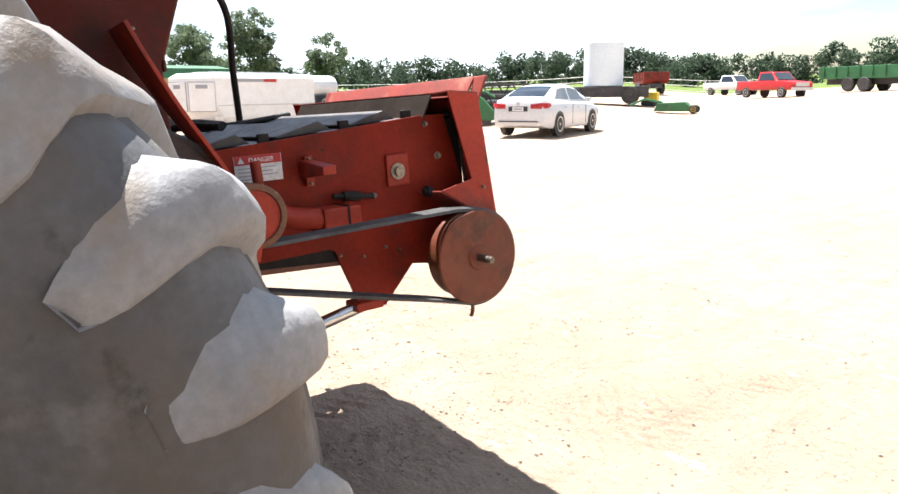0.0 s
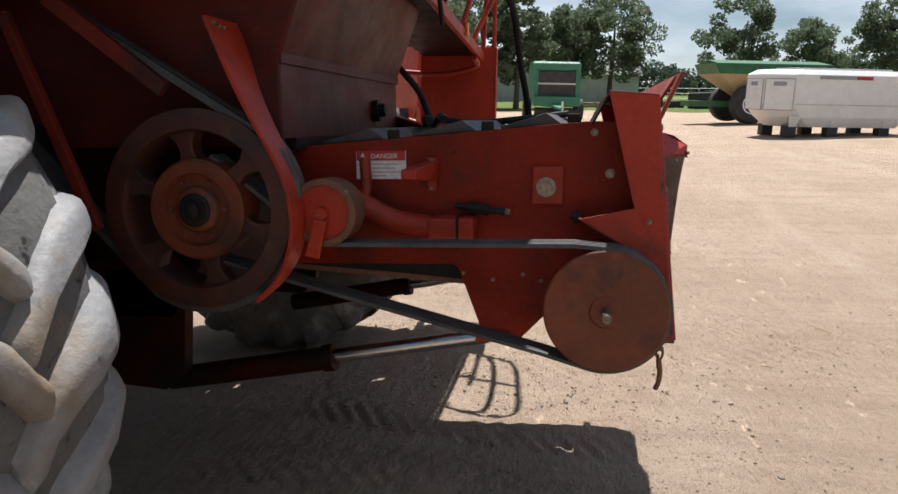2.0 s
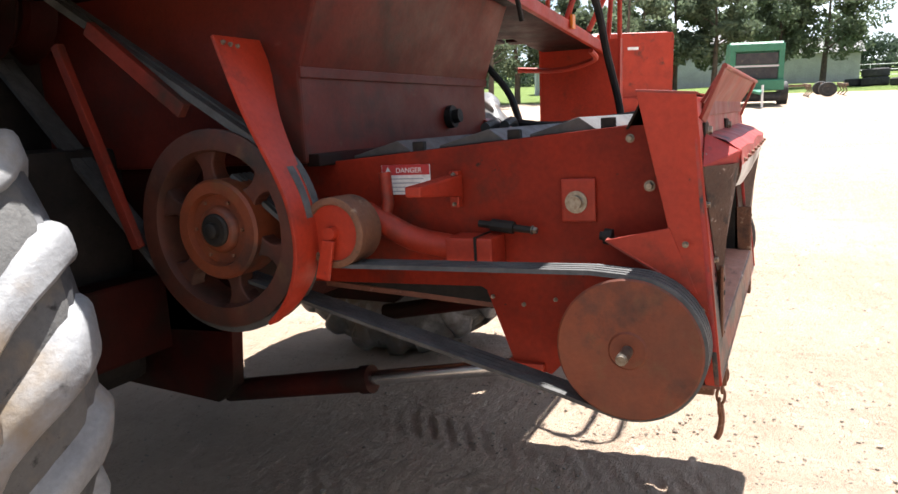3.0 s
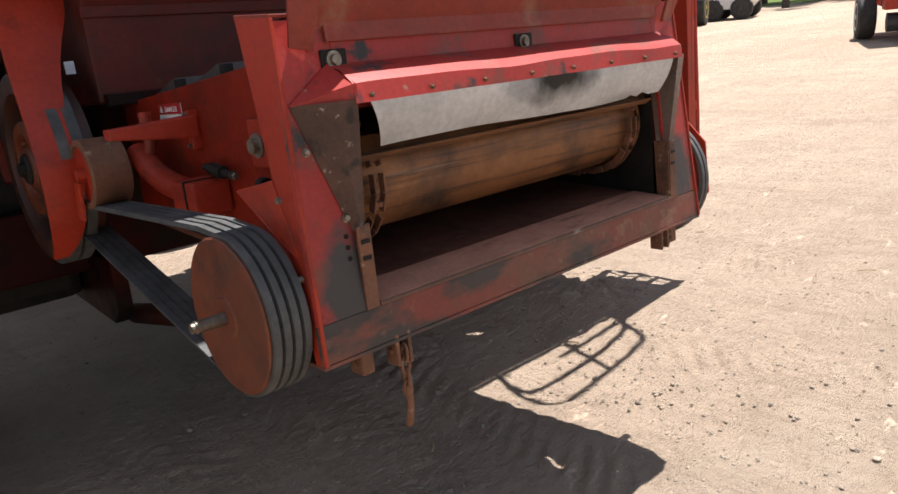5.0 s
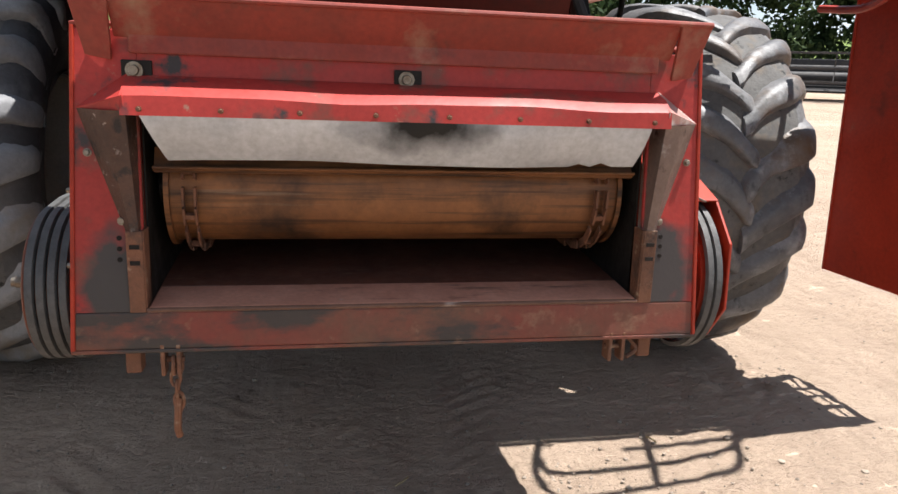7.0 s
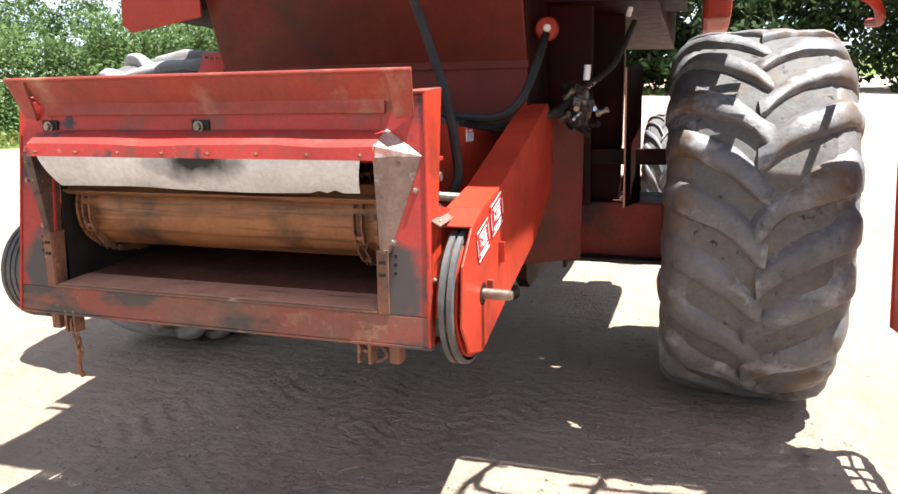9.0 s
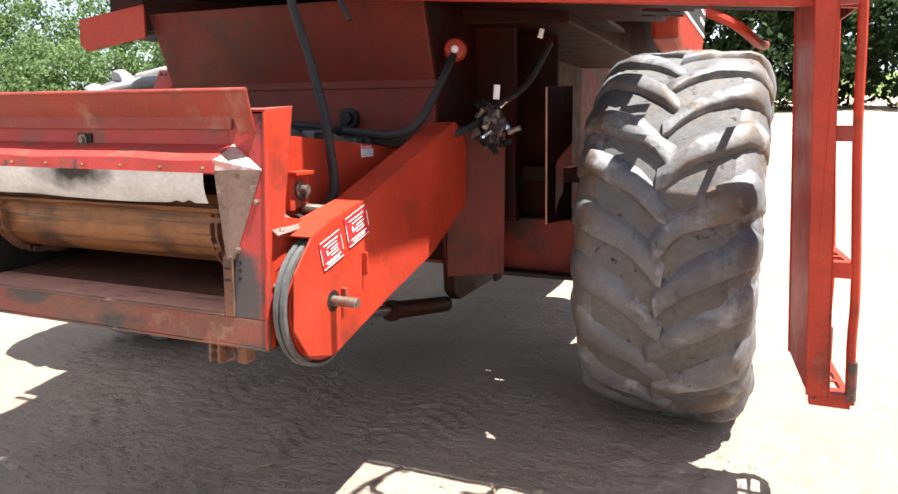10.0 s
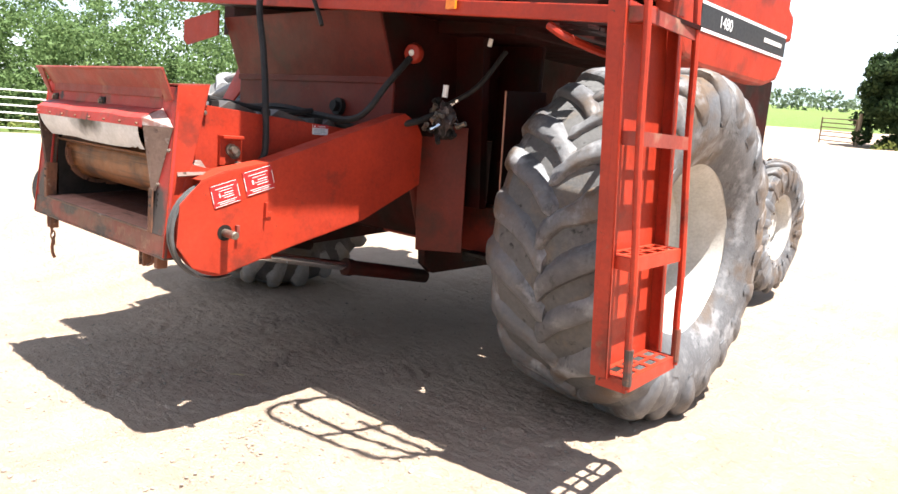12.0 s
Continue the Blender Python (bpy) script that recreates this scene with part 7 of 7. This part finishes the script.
mpart("bin_shell", box(B(), (-0.4, -0.4, 0.3), (0.4, 0.4, 0.8)), YELLOW, root, m, "", 0.05)
mpart("bin_foot", box(B(), (-0.5, -0.5, -0.05), (0.5, 0.5, 0.3)), DARK, root, m)

m = frame_at(44.0, -1.6, 95) @ Matrix.Diagonal((1.5, 1.5, 1.3, 1))
root = thing("cultivator", m.translation, "low rusty cultivator frame on small wheels", "cultivator")
for px in (-0.5, 0.1, 0.7):
    mpart("tool_bar", box(B(), (px - 0.05, -1.1, 0.42), (px + 0.05, 1.1, 0.52)), WIRE_STEEL, root, m)
mpart("tongue", box(B(), (0.7, -0.06, 0.4), (2.2, 0.06, 0.5)), WIRE_STEEL, root, m)
for s in (-1, 1):
    road_wheel(root, m, 0.1, s * 1.0, 0.3, 0.2, s, DARK)
for i in range(9):
    mpart("tine", tube(B(), [(-0.5 + 0.6 * (i % 3), -1.0 + 0.25 * i, 0.45), (-0.6 + 0.6 * (i % 3), -1.0 + 0.25 * i, 0.2), (-0.45 + 0.6 * (i % 3), -1.0 + 0.25 * i, 0.02)], 0.025, 5), WIRE_STEEL, root, m)

# loose heavy tyres in a row
for i, (a, r, rad, wd, stack) in enumerate(((-6.9, 59, 0.9, 0.6, 2), (-8.6, 58, 0.8, 0.55, 1), (-10.7, 56, 1.0, 0.6, 2), (-12.0, 57, 0.9, 0.6, 2), (-5.6, 60, 0.7, 0.5, 1))):
    x, y = polar(a, r)
    for k in range(stack):
        z = lie(x, y) + k * wd
        bm = lathe(B(), (x, y, z), (0, 0, 1), [(0, rad * 0.55), (0, rad * 0.9), (wd * 0.15, rad), (wd * 0.85, rad), (wd, rad * 0.9), (wd, rad * 0.55), (0, rad * 0.55)], 24, cap=False)
        single("loose_tyre", bm, TYRE_FAR, (x, y, z), "worn black farm tyre lying flat on the dirt", "tyre", "heap of loose tyres", "", 0, True)

# sheds far behind
for a, r, l, w, h, hd in ((5.2, 80, 10, 7, 4.2, 100), (14, 74, 9, 6, 3.0, 110), (-2.5, 76, 7, 5, 2.6, 95)):
    x, y = polar(a, r)
    m = frame_at(x, y, hd)
    root = thing("farm_shed", m.translation, "grey sheet metal farm shed beyond the yard", "shed", "far sheds")
    mpart("shed_wall", box(B(), (-l / 2, -w / 2, -0.2), (l / 2, w / 2, h)), SHED, root, m)
    mpart("shed_roof", prism(B(), [(-l / 2 - 0.3, -w / 2 - 0.4, h), (-l / 2 - 0.3, 0, h + 1.4), (-l / 2 - 0.3, w / 2 + 0.4, h)], (l + 0.6, 0, 0)), DARK, root, m)
    for px in np.arange(-l / 2 + 0.6, l / 2 - 0.3, 1.2):
        mpart("wall_rib", box(B(), (px - 0.05, -w / 2 - 0.03, 0), (px + 0.05, w / 2 + 0.03, h)), SHED, root, m)


def pipe_fence(pts, h, rails, material, label, name="pipe_fence", step=2.4):
    """Pipe panels between the (x, y) points."""
    root = thing(name, (*pts[0], lie(*pts[0])), label, "fence")
    for (xa, ya), (xb, yb) in zip(pts, pts[1:]):
        k = max(1, round(math.hypot(xb - xa, yb - ya) / step))
        for i in range(k + 1):
            x, y = xa + (xb - xa) * i / k, ya + (yb - ya) * i / k
            part("post", cyl(B(), (x, y, lie(x, y) - 0.1), (x, y, lie(x, y) + h + 0.05), 0.04, 8), material, root)
        for j in range(rails):
            line = []
            for i in range(k * 2 + 1):
                x, y = xa + (xb - xa) * i / k / 2, ya + (yb - ya) * i / k / 2
                line.append((x, y, lie(x, y) + h * (0.12 + 0.88 * j / (rails - 1))))
            part("rail", tube(B(), line, 0.028, 6), material, root)
    return root


pipe_fence([polar(172, 26), polar(160, 25.5), polar(148, 26.5)], 1.5, 6, WHITE, "white pipe fence in front of the thicket")
pipe_fence([polar(102.9, 42), polar(100.4, 40.5)], 1.35, 6, WIRE_STEEL, "rusty pipe gate at the field entrance", "pipe_gate", 1.6)
x, y = polar(100.2, 40.3)
single("gate_post", cyl(B(), (x, y, lie(x, y) - 0.1), (x, y, lie(x, y) + 1.7), 0.09, 10), WOOD, (x, y, lie(x, y) - 0.1), "weathered wooden gate post", "post", "", "", 0, True)
pipe_fence([polar(-60, 84), polar(-30, 88), polar(-2, 92), polar(16, 92)], 1.3, 3, WHITE, "pale rail fence along the far side of the yard", "rail_fence", 6)
m = frame_at(*polar(27, 33), 200)
root = thing("farm_tractor", m.translation, "dark farm tractor parked under the trees", "tractor")
mpart("tractor_body", prism(B(), [(-1.2, -0.4, 0.8), (1.8, -0.35, 0.8), (1.8, -0.35, 1.6), (0.2, -0.4, 1.75), (-0.2, -0.4, 1.4), (-1.2, -0.4, 1.4)], (0, 0.8, 0)), DARK, root, m, "", 0.05)
mpart("tractor_canopy", box(B(), (-1.3, -0.7, 2.3), (0.2, 0.7, 2.4)), DARK, root, m, "", 0.03)
for s in (-1, 1):
    mpart("canopy_post", cyl(B(), (-1.0, s * 0.55, 1.3), (-1.0, s * 0.6, 2.32), 0.04, 6), DARK, root, m)
    road_wheel(root, m, -0.8, s * 0.85, 0.78, 0.45, s, YELLOW)
    road_wheel(root, m, 1.4, s * 0.7, 0.42, 0.28, s, YELLOW)

# ---- loose bits on the dirt ----
def clods(count, seed):
    """Crumbs of dry earth over the yard round the machine."""
    rs = np.random.RandomState(seed)
    unit = bmesh.new()
    bmesh.ops.create_icosphere(unit, subdivisions=1, radius=1)
    base = np.array([v.co[:] for v in unit.verts])
    tri = [[v.index for v in f.verts] for f in unit.faces]
    unit.free()
    co, fa = [], []
    for i in range(count):
        r = 0.4 + 8.5 * rs.rand() ** 1.3
        a = rs.rand() * 6.283
        x, y = 0.4 + r * math.cos(a), 0.3 + r * math.sin(a)
        s = 0.0025 + 0.008 * rs.rand() ** 3
        z = lie(x, y) + tracks(x, y) + 0.004
        p = base * (s * (0.6 + 0.8 * rs.rand(len(base), 1))) * np.array((1, 1, 0.6)) + np.array((x, y, z))
        k = len(co)
        co.extend(map(tuple, p))
        fa.extend([k + j for j in t] for t in tri)
    me = bpy.data.meshes.new("dirt_crumbs")
    me.from_pydata(co, [], fa)
    me.materials.append(CLOD)
    tagged(new("dirt_crumbs", me), "crumbs of dry earth scattered over the yard", "dirt", kind="stuff")


CLOD = surf("dry_earth_crumb", (0.31, 0.255, 0.20), (0.23, 0.185, 0.145), 3.0, 0.95, 0, (), 0.0, 60)
clods(8000, 8)
rnd = random.Random(31)
for i in range(60):
    a, r = rnd.uniform(0, 6.28), rnd.uniform(0.3, 7.5)
    x, y = 0.8 + r * math.cos(a), 0.2 + r * math.sin(a)
    if abs(x) > 1.2 and abs(x) < 2.4 and 1.2 < y < 3.4:
        continue
    s = rnd.uniform(0.006, 0.02)
    bm = B()
    bmesh.ops.create_icosphere(bm, subdivisions=1, radius=s)
    for v in bm.verts:
        v.co *= rnd.uniform(0.7, 1.2)
        v.co.z *= 0.6
    bmesh.ops.translate(bm, verts=bm.verts, vec=(x, y, lie(x, y) + 0.004))
    single("pebble", bm, STONE, (x, y, lie(x, y)), "small pale pebble lying on the dirt", "pebble", "pebbles on the dirt")
for x, y, a, l in ((2.35, -1.45, 0.4, 0.16), (1.55, -0.9, 1.2, 0.07), (2.9, 0.1, 2.2, 0.1), (0.1, 0.75, 0.8, 0.08), (-0.2, -0.5, 2.0, 0.07), (3.6, -0.6, 0.2, 0.12), (1.2, 0.9, 1.9, 0.06)):
    z = lie(x, y) + 0.016
    d = Vector((math.cos(a), math.sin(a), 0)) * l / 2
    c = Vector((x, y, z))
    single("stick", tube(B(), [c - d, c + Vector((0.004, -0.006, 0.004)), c + d], 0.004, 6), STRAW, (x, y, z), "dry broken straw stick on the dirt", "stick", "sticks on the dirt")
